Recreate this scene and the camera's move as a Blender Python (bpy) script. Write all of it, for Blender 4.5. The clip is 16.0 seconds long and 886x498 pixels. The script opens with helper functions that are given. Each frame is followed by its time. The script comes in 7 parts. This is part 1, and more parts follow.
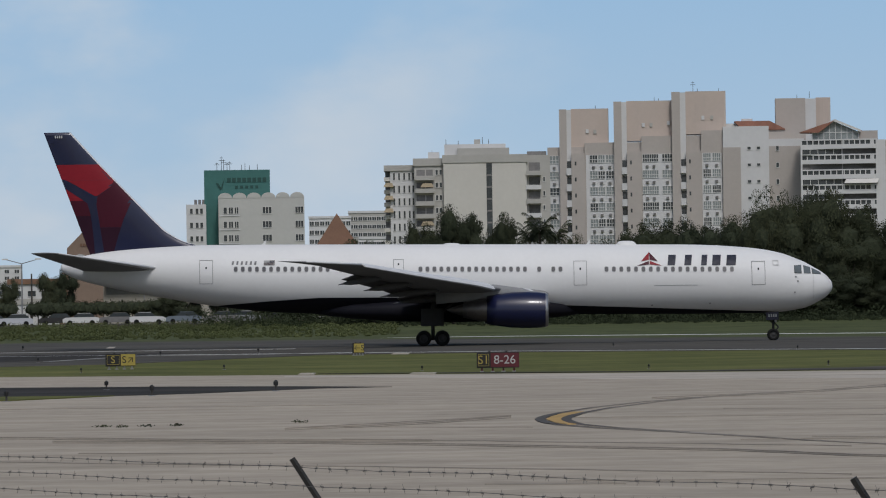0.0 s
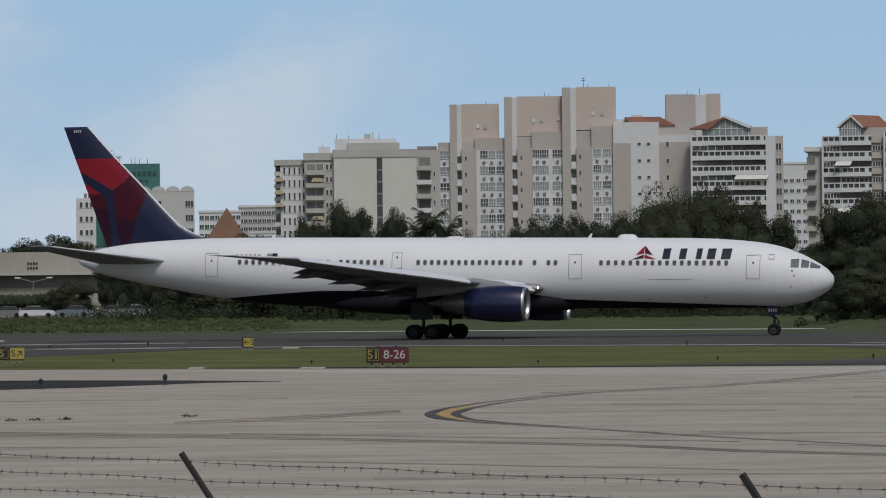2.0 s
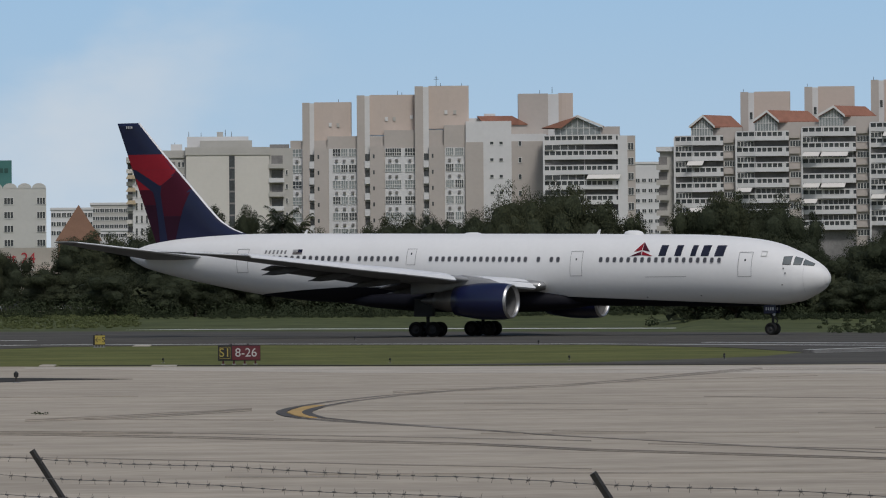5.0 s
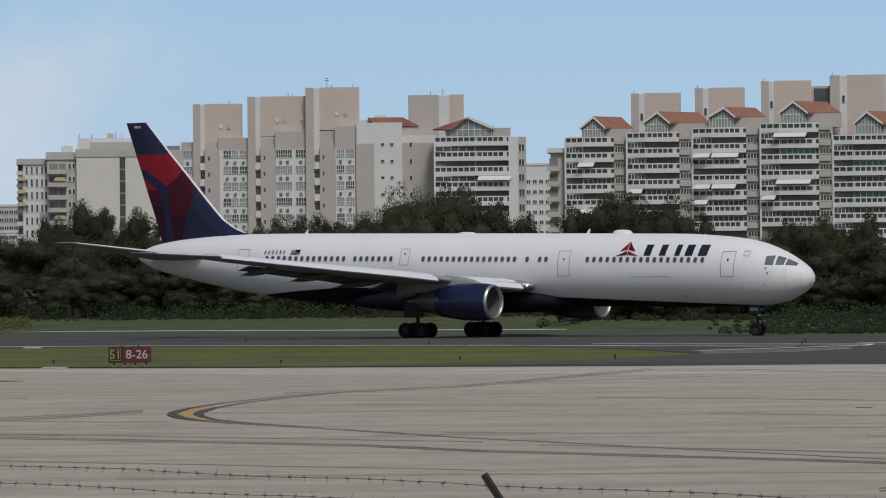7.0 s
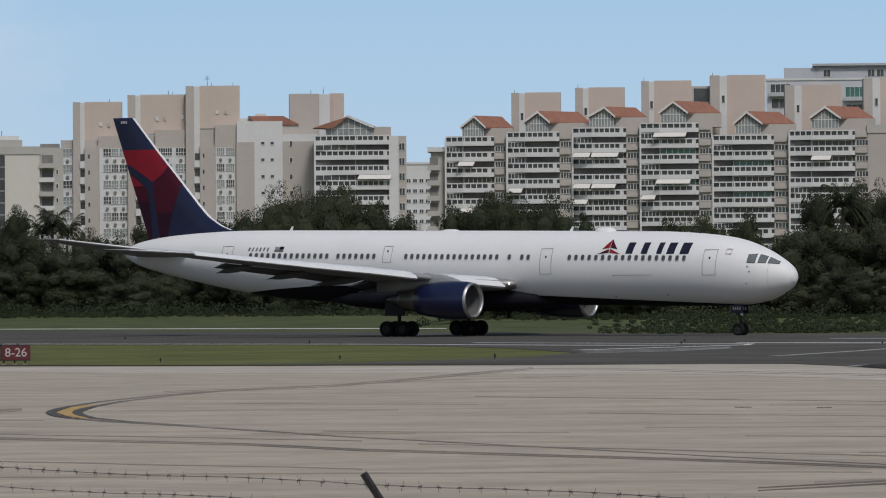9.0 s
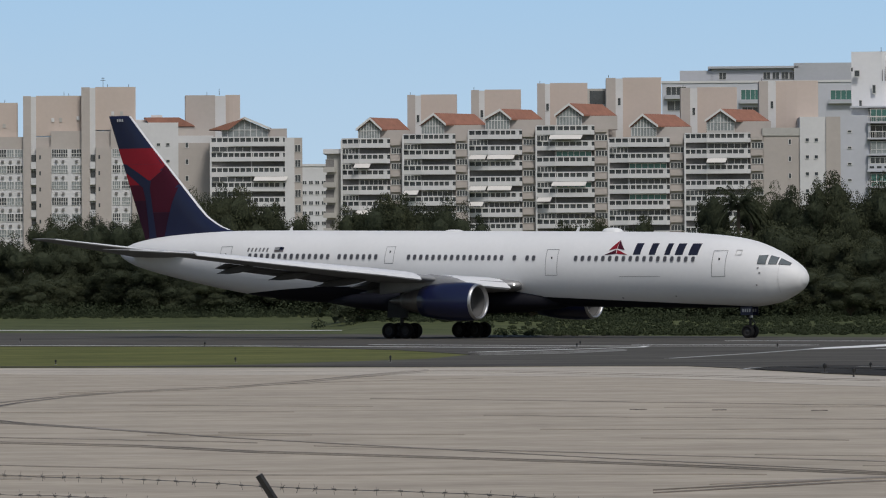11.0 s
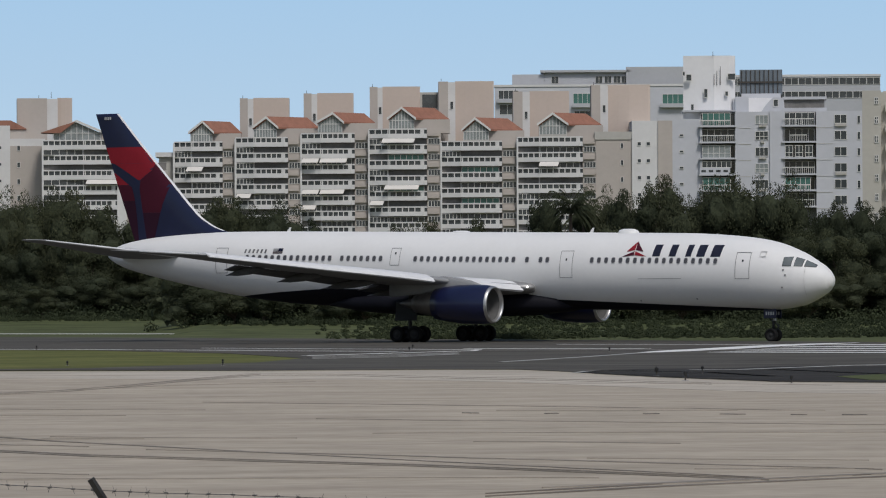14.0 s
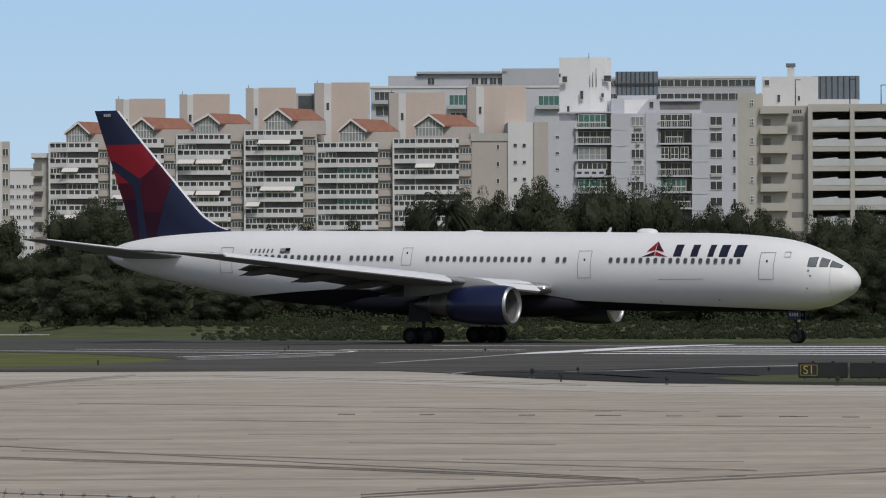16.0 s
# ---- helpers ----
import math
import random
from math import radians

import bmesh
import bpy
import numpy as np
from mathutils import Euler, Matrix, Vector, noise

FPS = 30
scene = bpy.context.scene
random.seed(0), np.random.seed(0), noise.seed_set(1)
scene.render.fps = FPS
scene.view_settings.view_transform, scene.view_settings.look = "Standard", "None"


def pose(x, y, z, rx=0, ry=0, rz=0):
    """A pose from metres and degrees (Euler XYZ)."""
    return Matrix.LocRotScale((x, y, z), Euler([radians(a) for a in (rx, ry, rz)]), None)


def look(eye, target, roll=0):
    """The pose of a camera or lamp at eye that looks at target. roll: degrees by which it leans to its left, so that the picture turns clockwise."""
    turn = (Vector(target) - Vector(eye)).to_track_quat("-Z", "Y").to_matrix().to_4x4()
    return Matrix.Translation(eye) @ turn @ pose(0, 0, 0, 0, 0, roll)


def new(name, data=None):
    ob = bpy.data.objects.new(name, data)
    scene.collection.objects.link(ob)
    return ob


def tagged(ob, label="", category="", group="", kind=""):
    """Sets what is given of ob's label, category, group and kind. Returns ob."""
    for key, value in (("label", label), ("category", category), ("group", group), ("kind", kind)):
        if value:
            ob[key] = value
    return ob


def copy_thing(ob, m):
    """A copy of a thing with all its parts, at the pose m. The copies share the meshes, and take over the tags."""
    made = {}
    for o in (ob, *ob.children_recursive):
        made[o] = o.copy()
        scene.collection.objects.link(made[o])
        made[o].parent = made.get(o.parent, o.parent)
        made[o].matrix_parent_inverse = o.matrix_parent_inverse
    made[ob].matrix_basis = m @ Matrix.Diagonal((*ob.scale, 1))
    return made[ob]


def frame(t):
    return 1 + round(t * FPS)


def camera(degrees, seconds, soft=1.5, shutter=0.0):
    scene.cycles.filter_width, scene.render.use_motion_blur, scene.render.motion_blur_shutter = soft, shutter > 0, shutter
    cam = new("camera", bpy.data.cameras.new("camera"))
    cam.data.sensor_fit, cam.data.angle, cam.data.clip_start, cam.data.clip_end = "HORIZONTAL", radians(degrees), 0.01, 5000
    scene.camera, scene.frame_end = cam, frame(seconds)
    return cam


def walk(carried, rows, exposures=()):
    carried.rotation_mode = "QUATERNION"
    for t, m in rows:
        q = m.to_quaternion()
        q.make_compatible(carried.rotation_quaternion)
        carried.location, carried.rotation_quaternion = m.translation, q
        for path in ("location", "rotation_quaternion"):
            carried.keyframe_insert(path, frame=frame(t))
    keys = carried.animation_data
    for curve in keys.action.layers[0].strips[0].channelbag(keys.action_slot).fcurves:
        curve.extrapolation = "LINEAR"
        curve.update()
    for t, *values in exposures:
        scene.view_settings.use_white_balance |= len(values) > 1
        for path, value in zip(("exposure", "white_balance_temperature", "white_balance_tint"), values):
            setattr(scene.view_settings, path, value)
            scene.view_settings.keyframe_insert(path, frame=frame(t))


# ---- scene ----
HEYE = 2.918
cam = camera(9.957, 16.0, soft=1.1)
ROWS = [
    (0.0, -0.0015, 0.6650, -0.8489),
    (0.5, -0.2808, 0.6605, -0.8412),
    (1.0, -0.5746, 0.6256, -0.8038),
    (1.5, -0.9005, 0.5957, -0.7909),
    (2.0, -1.2396, 0.5909, -0.6550),
    (2.5, -1.5793, 0.5955, -0.6319),
    (3.0, -1.8190, 0.5992, -0.6223),
    (3.5, -2.0805, 0.5858, -0.7313),
    (4.0, -2.3448, 0.5702, -0.6149),
    (6.5, -3.8130, 0.5581, -0.5037),
    (7.0, -4.1340, 0.5636, -0.5211),
    (7.5, -4.4916, 0.5602, -0.5023),
    (8.0, -4.8330, 0.5612, -0.4301),
    (8.5, -5.1746, 0.5532, -0.3781),
    (11.0, -6.6592, 0.5570, -0.2874),
    (11.5, -7.0072, 0.5905, -0.1606),
    (12.0, -7.3241, 0.5918, -0.2838),
    (12.5, -7.6777, 0.5830, -0.3550),
    (13.0, -8.0109, 0.5808, -0.3786),
    (13.5, -8.2542, 0.5893, -0.2418),
    (14.0, -8.5465, 0.5874, -0.2731),
    (14.5, -8.8825, 0.5755, -0.4226),
    (15.0, -9.2378, 0.5711, -0.2454),
    (15.5, -9.5818, 0.5824, -0.2365),
    (16.0, -9.9451, 0.5963, -0.2134),
]
walk(cam, [(t, pose(0, 0, HEYE, 90 + pitch, 0, yaw) @ pose(0, 0, 0, 0, 0, roll)) for t, yaw, pitch, roll in ROWS], [(0.0, -0.3, 6280, 10), (4.0, -0.25, 6350, 10), (8.0, -0.12, 6430, 10), (16.0, -0.03, 6470, 10)])

# ---- light ----
SUN_EL, SUN_AZ = 52.0, 168.0  # elevation; compass bearing from +y, clockwise
world = bpy.data.worlds.new("sky")
scene.world = world
world.use_nodes = True
wn = world.node_tree
wn.nodes.clear()
sky = wn.nodes.new("ShaderNodeTexSky")
sky.sky_type, sky.sun_disc = "NISHITA", False
sky.sun_elevation, sky.sun_rotation = radians(SUN_EL), radians(SUN_AZ)
sky.air_density, sky.dust_density = 1.0, 2.0
bg = wn.nodes.new("ShaderNodeBackground")
bg.inputs["Strength"].default_value = 0.088
wo = wn.nodes.new("ShaderNodeOutputWorld")
wn.links.new(sky.outputs[0], bg.inputs[0])
wn.links.new(bg.outputs[0], wo.inputs[0])
sun = bpy.data.lights.new("sun", "SUN")
sun.energy, sun.angle, sun.color = 1.95, radians(11), (1.0, 0.96, 0.91)
sun_ob = new("sun", sun)
a, e = radians(SUN_AZ), radians(SUN_EL)
sun_dir = Vector((math.sin(a) * math.cos(e), math.cos(a) * math.cos(e), math.sin(e)))
sun_ob.matrix_world = look(sun_dir * 200, (0, 0, 0))


# ---- materials ----
def material(name, color, rough=0.6, vary=0.15, scale=1.0, bump=0.0, metal=0.0, tint=None, coat=0.0, spec=0.5, island=0.0, each=0.0):
    """Procedural surface: base colour varied at two scales, with fine relief."""
    m = bpy.data.materials.new(name)
    m.use_nodes = True
    nt = m.node_tree
    b = nt.nodes["Principled BSDF"]
    b.inputs["Roughness"].default_value, b.inputs["Metallic"].default_value = rough, metal
    b.inputs["Coat Weight"].default_value = coat
    b.inputs["Specular IOR Level"].default_value = spec
    tc = nt.nodes.new("ShaderNodeTexCoord")
    fac = None
    for s, w in ((scale, 0.6), (scale * 9.0, 0.4)):
        n = nt.nodes.new("ShaderNodeTexNoise")
        n.inputs["Scale"].default_value, n.inputs["Detail"].default_value = s, 4.0
        nt.links.new(tc.outputs["Object"], n.inputs["Vector"])
        mul = nt.nodes.new("ShaderNodeMath")
        mul.operation = "MULTIPLY"
        mul.inputs[1].default_value = w
        nt.links.new(n.outputs["Fac"], mul.inputs[0])
        if fac is None:
            fac = mul
        else:
            add = nt.nodes.new("ShaderNodeMath")
            add.operation = "ADD"
            nt.links.new(fac.outputs[0], add.inputs[0])
            nt.links.new(mul.outputs[0], add.inputs[1])
            fac = add
        fine = n
    if island:
        geo = nt.nodes.new("ShaderNodeNewGeometry")
        mm = nt.nodes.new("ShaderNodeMath")
        mm.operation = "MULTIPLY_ADD"
        mm.inputs[1].default_value, mm.inputs[2].default_value = island, -island / 2
        nt.links.new(geo.outputs["Random Per Island"], mm.inputs[0])
        add = nt.nodes.new("ShaderNodeMath")
        add.operation = "ADD"
        nt.links.new(fac.outputs[0], add.inputs[0])
        nt.links.new(mm.outputs[0], add.inputs[1])
        fac = add
    if each:
        info = nt.nodes.new("ShaderNodeObjectInfo")
        mm = nt.nodes.new("ShaderNodeMath")
        mm.operation = "MULTIPLY_ADD"
        mm.inputs[1].default_value, mm.inputs[2].default_value = each, -each / 2
        nt.links.new(info.outputs["Random"], mm.inputs[0])
        add = nt.nodes.new("ShaderNodeMath")
        add.operation = "ADD"
        nt.links.new(fac.outputs[0], add.inputs[0])
        nt.links.new(mm.outputs[0], add.inputs[1])
        fac = add
    ramp = nt.nodes.new("ShaderNodeValToRGB")
    lo = [max(0.0, c * (1 - vary)) for c in color]
    hi = [min(1.0, c * (1 + vary)) for c in (tint or color)]
    ramp.color_ramp.elements[0].position, ramp.color_ramp.elements[1].position = 0.3, 0.7
    ramp.color_ramp.elements[0].color, ramp.color_ramp.elements[1].color = (*lo, 1), (*hi, 1)
    nt.links.new(fac.outputs[0], ramp.inputs[0])
    nt.links.new(ramp.outputs[0], b.inputs["Base Color"])
    if bump:
        bm_ = nt.nodes.new("ShaderNodeBump")
        bm_.inputs["Strength"].default_value, bm_.inputs["Distance"].default_value = bump, 0.05
        nt.links.new(fine.outputs["Fac"], bm_.inputs["Height"])
        nt.links.new(bm_.outputs[0], b.inputs["Normal"])
    return m


def pavement(name, color, vary, streak, angle, tint):
    """Pavement with long worn streaks along one way and blotches."""
    m = bpy.data.materials.new(name)
    m.use_nodes = True
    nt = m.node_tree
    b = nt.nodes["Principled BSDF"]
    b.inputs["Roughness"].default_value, b.inputs["Specular IOR Level"].default_value = 0.9, 0.1
    tc = nt.nodes.new("ShaderNodeTexCoord")
    last = None
    for sx, sy, w, detail in (streak[0], streak[1], streak[2]):
        mp = nt.nodes.new("ShaderNodeMapping")
        mp.inputs["Rotation"].default_value[2] = radians(angle)
        mp.inputs["Scale"].default_value = (sx, sy, 1)
        nt.links.new(tc.outputs["Object"], mp.inputs[0])
        n = nt.nodes.new("ShaderNodeTexNoise")
        n.inputs["Scale"].default_value, n.inputs["Detail"].default_value = 1.0, detail
        nt.links.new(mp.outputs[0], n.inputs["Vector"])
        mul = nt.nodes.new("ShaderNodeMath")
        mul.operation = "MULTIPLY"
        mul.inputs[1].default_value = w
        nt.links.new(n.outputs["Fac"], mul.inputs[0])
        if last is not None:
            add = nt.nodes.new("ShaderNodeMath")
            add.operation = "ADD"
            nt.links.new(last.outputs[0], add.inputs[0])
            nt.links.new(mul.outputs[0], add.inputs[1])
            last = add
        else:
            last = mul
    ramp = nt.nodes.new("ShaderNodeValToRGB")
    ramp.color_ramp.elements[0].position, ramp.color_ramp.elements[1].position = 0.34, 0.62
    ramp.color_ramp.elements[0].color = (*[c * (1 - vary) for c in color], 1)
    ramp.color_ramp.elements[1].color = (*[min(1, c * (1 + vary)) for c in tint], 1)
    nt.links.new(last.outputs[0], ramp.inputs[0])
    nt.links.new(ramp.outputs[0], b.inputs["Base Color"])
    return m


M = {
    "paint": material("white_aircraft_paint", (0.73, 0.73, 0.72), 0.55, 0.03, 0.35, spec=0.3),
    "navy": material("navy_paint", (0.007, 0.010, 0.042), 0.35, 0.15, 0.5, coat=0.3),
    "red": material("red_paint", (0.24, 0.014, 0.024), 0.5, 0.1, 0.5, spec=0.2),
    "dkred": material("dark_red_paint", (0.060, 0.007, 0.018), 0.5, 0.1, 0.5, spec=0.2),
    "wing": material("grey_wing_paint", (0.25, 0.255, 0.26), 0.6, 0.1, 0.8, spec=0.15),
    # Darker copy of the wing grey: shade below the wing put into colour.
    "under": material("grey_wing_paint_with_shade", (0.10, 0.102, 0.106), 0.6, 0.15, 0.8, spec=0.15),
    "deepred": material("deep_red_paint", (0.027, 0.006, 0.017), 0.5, 0.1, 0.5, spec=0.2),
    # Lighter than the plain dark glass: reflected sky put into its colour.
    "cockpit_glass": material("cockpit_glass", (0.13, 0.15, 0.155), 0.08, 0.2, 1.5),
    # Navy taken almost to black for the shade under the hull.
    "belly": material("navy_belly_paint_with_shade", (0.007, 0.007, 0.011), 0.65, 0.2, 0.5, spec=0.15),
    "signgreen": material("sign_letter_green", (0.022, 0.07, 0.06), 0.8, 0.1, 1.0),
    "concrete_pale": pavement("pale_newer_concrete", (0.365, 0.328, 0.272), 0.2, ((0.05, 0.5, 0.45, 5), (0.3, 0.6, 0.3, 5), (2.0, 2.4, 0.25, 4)), 4, (0.455, 0.410, 0.345)),
    "metal": material("bare_metal", (0.45, 0.45, 0.45), 0.4, 0.08, 2.0, metal=0.9),
    "dkmetal": material("dark_exhaust_metal", (0.16, 0.15, 0.14), 0.45, 0.2, 2.0, metal=0.8),
    "tyre": material("black_tyre_rubber", (0.013, 0.013, 0.013), 0.9, 0.3, 3.0, spec=0.2),
    "glass": material("dark_window_glass", (0.045, 0.055, 0.06), 0.12, 0.2, 1.0),
    "cabin_rim": material("window_surround", (0.46, 0.46, 0.46), 0.5, 0.05, 1.0),
    "cabin_glass": material("cabin_window_glass", (0.07, 0.07, 0.075), 0.3, 0.3, 1.0),
    "metal_slat": material("pale_slat_paint", (0.64, 0.65, 0.66), 0.5, 0.05, 1.0),
    "line": material("door_outline_grey", (0.25, 0.25, 0.26), 0.5, 0.1, 2.0),
    "inlet": material("engine_inlet_grey", (0.10, 0.10, 0.10), 0.6, 0.15, 2.0),
    "grass": material("mown_grass", (0.080, 0.092, 0.026), 0.95, 0.32, 0.12, tint=(0.126, 0.128, 0.040), spec=0.1),
    "rough_grass": material("rough_grass", (0.056, 0.070, 0.028), 0.95, 0.3, 0.15, tint=(0.090, 0.100, 0.042), spec=0.1),
    "leaf": material("tree_leaves", (0.034, 0.043, 0.027), 0.9, 0.15, 0.12, tint=(0.054, 0.060, 0.034), spec=0.05, island=0.2, each=0.35),
    "meadow": material("tall_pale_grass", (0.07, 0.085, 0.036), 0.95, 0.25, 0.06, tint=(0.105, 0.12, 0.052), spec=0.05, island=0.2),
    "core": material("inner_foliage", (0.043, 0.051, 0.032), 0.95, 0.25, 0.4, spec=0.05),
    "bark": material("tree_bark", (0.07, 0.055, 0.04), 0.95, 0.3, 2.0, bump=0.4),
    "asphalt": pavement("taxiway_asphalt", (0.060, 0.055, 0.047), 0.3, ((0.02, 0.2, 0.45, 5), (0.2, 0.3, 0.33, 5), (2.0, 2.5, 0.22, 4)), 20, (0.088, 0.081, 0.069)),
    "asphalt_dark": pavement("fresh_dark_asphalt", (0.028, 0.025, 0.022), 0.3, ((0.02, 0.3, 0.5, 3), (0.2, 0.2, 0.3, 4), (2.5, 2.5, 0.2, 3)), 30, (0.042, 0.038, 0.033)),
    "concrete": pavement("worn_concrete", (0.330, 0.288, 0.228), 0.15, ((0.06, 0.4, 0.32, 6), (0.3, 0.5, 0.38, 6), (1.5, 2.0, 0.3, 5)), 4, (0.405, 0.354, 0.284)),
    "marking_worn": material("worn_pale_paint", (0.34, 0.34, 0.32), 0.85, 0.3, 0.4),
    "border_dark": material("dark_line_border", (0.070, 0.062, 0.053), 0.9, 0.25, 0.4),
    "seam": material("pale_grey_seam", (0.60, 0.60, 0.59), 0.5, 0.05, 1.0),
    "soil": material("dark_damp_soil", (0.045, 0.040, 0.030), 0.95, 0.3, 0.6),
    "skid_mid": material("thin_rubber_mark", (0.272, 0.24, 0.199), 0.9, 0.3, 0.6),
    "skid_soft": material("faint_rubber_mark", (0.283, 0.251, 0.21), 0.9, 0.2, 0.4),
    "wire": material("weathered_wire", (0.15, 0.14, 0.13), 0.6, 0.3, 20.0, metal=0.4),
    "marking": material("white_pavement_paint", (0.75, 0.75, 0.72), 0.8, 0.12, 0.5),
    "yellow_mark": material("faded_yellow_pavement_paint", (0.42, 0.27, 0.09), 0.85, 0.2, 0.5),
    "skid": material("black_skid_mark", (0.168, 0.147, 0.123), 0.9, 0.3, 0.4),
    "tan": material("tan_stucco", (0.43, 0.392, 0.358), 0.9, 0.06, 0.15),
    "peach": material("peach_stucco", (0.52, 0.44, 0.385), 0.9, 0.05, 0.15),
    "bright": material("bright_white_stucco", (0.49, 0.505, 0.54), 0.9, 0.06, 0.12),
    "bluegrey": material("pale_blue_grey_stucco", (0.42, 0.435, 0.46), 0.9, 0.06, 0.15),
    "white": material("white_stucco", (0.60, 0.60, 0.595), 0.9, 0.06, 0.15),
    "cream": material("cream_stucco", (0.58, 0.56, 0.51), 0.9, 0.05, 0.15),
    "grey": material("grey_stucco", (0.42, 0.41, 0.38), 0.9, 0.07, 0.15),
    "green": material("dark_green_cladding", (0.045, 0.15, 0.135), 0.7, 0.1, 0.2),
    "tile": material("clay_roof_tile", (0.27, 0.125, 0.085), 0.85, 0.2, 0.8),
    "brown": material("brown_shingle", (0.17, 0.095, 0.06), 0.9, 0.15, 0.5),
    # Dark tone for grey things; on loggia backs and openings it stands for shade.
    "recess": material("dark_grey_and_shade_tone", (0.19, 0.185, 0.18), 0.9, 0.3, 0.3),
    "pane": material("far_window_glass", (0.065, 0.075, 0.082), 0.15, 0.4, 0.3, island=0.4),
    "teal": material("teal_tinted_glass", (0.06, 0.16, 0.14), 0.15, 0.2, 0.3),
    "frame": material("white_window_frame", (0.6, 0.6, 0.58), 0.6, 0.05, 1.0),
    "awning": material("off_white_awning_cloth", (0.62, 0.6, 0.56), 0.9, 0.05, 0.5),
    "awning_tan": material("sun_bleached_ochre_cloth", (0.47, 0.38, 0.26), 0.9, 0.15, 0.5),
    # Even near-black tone for gear legs, rims and doors.
    "gear_steel": material("dark_gear_steel", (0.032, 0.032, 0.032), 0.75, 0.2, 3.0, metal=0.2),
    "steel": material("galvanised_steel", (0.30, 0.30, 0.30), 0.5, 0.15, 3.0, metal=0.6),
    "iron": material("black_painted_iron", (0.022, 0.021, 0.02), 0.6, 0.3, 12.0),
    "rust": material("weathered_dark_steel", (0.06, 0.055, 0.05), 0.7, 0.3, 8.0, metal=0.3),
    "black": material("black_sign_face", (0.012, 0.012, 0.012), 0.5, 0.2, 2.0),
    "signred": material("red_sign_face", (0.095, 0.011, 0.018), 0.6, 0.08, 2.0),
    "signyellow": material("yellow_sign_face", (0.36, 0.285, 0.06), 0.5, 0.08, 2.0),
    "redtext": material("red_sign_letters", (0.35, 0.02, 0.03), 0.5, 0.1, 1.0),
    "pale_grey": material("pale_grey_stucco", (0.50, 0.50, 0.47), 0.9, 0.06, 0.15),
    "scrub": material("dull_scrub_leaves", (0.032, 0.041, 0.025), 0.95, 0.25, 0.05, tint=(0.044, 0.054, 0.029), spec=0.03, island=0.2),
    "brick": material("brown_brick", (0.22, 0.13, 0.085), 0.9, 0.15, 0.6),
}


# ---- mesh helpers ----
def mesh_of(name, bm, *mats, smooth=False):
    me = bpy.data.meshes.new(name)
    bmesh.ops.recalc_face_normals(bm, faces=bm.faces)
    bm.to_mesh(me)
    bm.free()
    for m in mats:
        me.materials.append(m)
    if smooth:
        for p in me.polygons:
            p.use_smooth = True
    return me


def part(name, bm, mat, parent, label="", smooth=False):
    """One mesh object under a thing or under a part."""
    me = bm if isinstance(bm, bpy.types.Mesh) else mesh_of(name, bm, *(mat if isinstance(mat, (list, tuple)) else (mat,)), smooth=smooth)
    ob = new(name, me)
    ob.parent = parent
    return tagged(ob, label)


def thing(name, m, label, category, group="", kind=""):
    ob = new(name)
    ob.matrix_world = m
    return tagged(ob, label, category, group, kind)


def box(bm, x0, x1, y0, y1, z0, z1, mat_index=0):
    v = [bm.verts.new(p) for p in ((x0, y0, z0), (x1, y0, z0), (x1, y1, z0), (x0, y1, z0), (x0, y0, z1), (x1, y0, z1), (x1, y1, z1), (x0, y1, z1))]
    for f in ((0, 3, 2, 1), (4, 5, 6, 7), (0, 1, 5, 4), (1, 2, 6, 5), (2, 3, 7, 6), (3, 0, 4, 7)):
        bm.faces.new([v[i] for i in f]).material_index = mat_index
    return bm


def boxes(*dims):
    bm = bmesh.new()
    for d in dims:
        box(bm, *d)
    return bm


def prism(points, y0, y1):
    """Outline in x, z pushed from y0 to y1."""
    bm = bmesh.new()
    a = [bm.verts.new((x, y0, z)) for x, z in points]
    b = [bm.verts.new((x, y1, z)) for x, z in points]
    bm.faces.new(a)
    bm.faces.new(b[::-1])
    n = len(a)
    for i in range(n):
        bm.faces.new((a[i], b[i], b[(i + 1) % n], a[(i + 1) % n]))
    return bm


def slab(points, z0, z1):
    """Outline in x, y raised from z0 to z1."""
    bm = bmesh.new()
    a = [bm.verts.new((x, y, z0)) for x, y in points]
    b = [bm.verts.new((x, y, z1)) for x, y in points]
    bm.faces.new(a[::-1])
    bm.faces.new(b)
    n = len(a)
    for i in range(n):
        bm.faces.new((a[i], a[(i + 1) % n], b[(i + 1) % n], b[i]))
    return bm


def loft(rings, cap=True, bm=None):
    """Skin through rings of equal point count."""
    bm = bm or bmesh.new()
    vs = [[bm.verts.new(p) for p in r] for r in rings]
    n = len(vs[0])
    for a, b in zip(vs, vs[1:]):
        for i in range(n):
            bm.faces.new((a[i], a[(i + 1) % n], b[(i + 1) % n], b[i]))
    if cap:
        bm.faces.new(vs[0][::-1])
        bm.faces.new(vs[-1])
    return bm


def tube(bm, p, q, r0, r1=None, n=8):
    p, q = Vector(p), Vector(q)
    r1 = r0 if r1 is None else r1
    d = (q - p).normalized()
    s = d.orthogonal().normalized()
    t = d.cross(s)
    ring = lambda c, r: [c + r * (math.cos(2 * math.pi * i / n) * s + math.sin(2 * math.pi * i / n) * t) for i in range(n)]
    return loft([ring(p, r0), ring(q, r1)], True, bm)


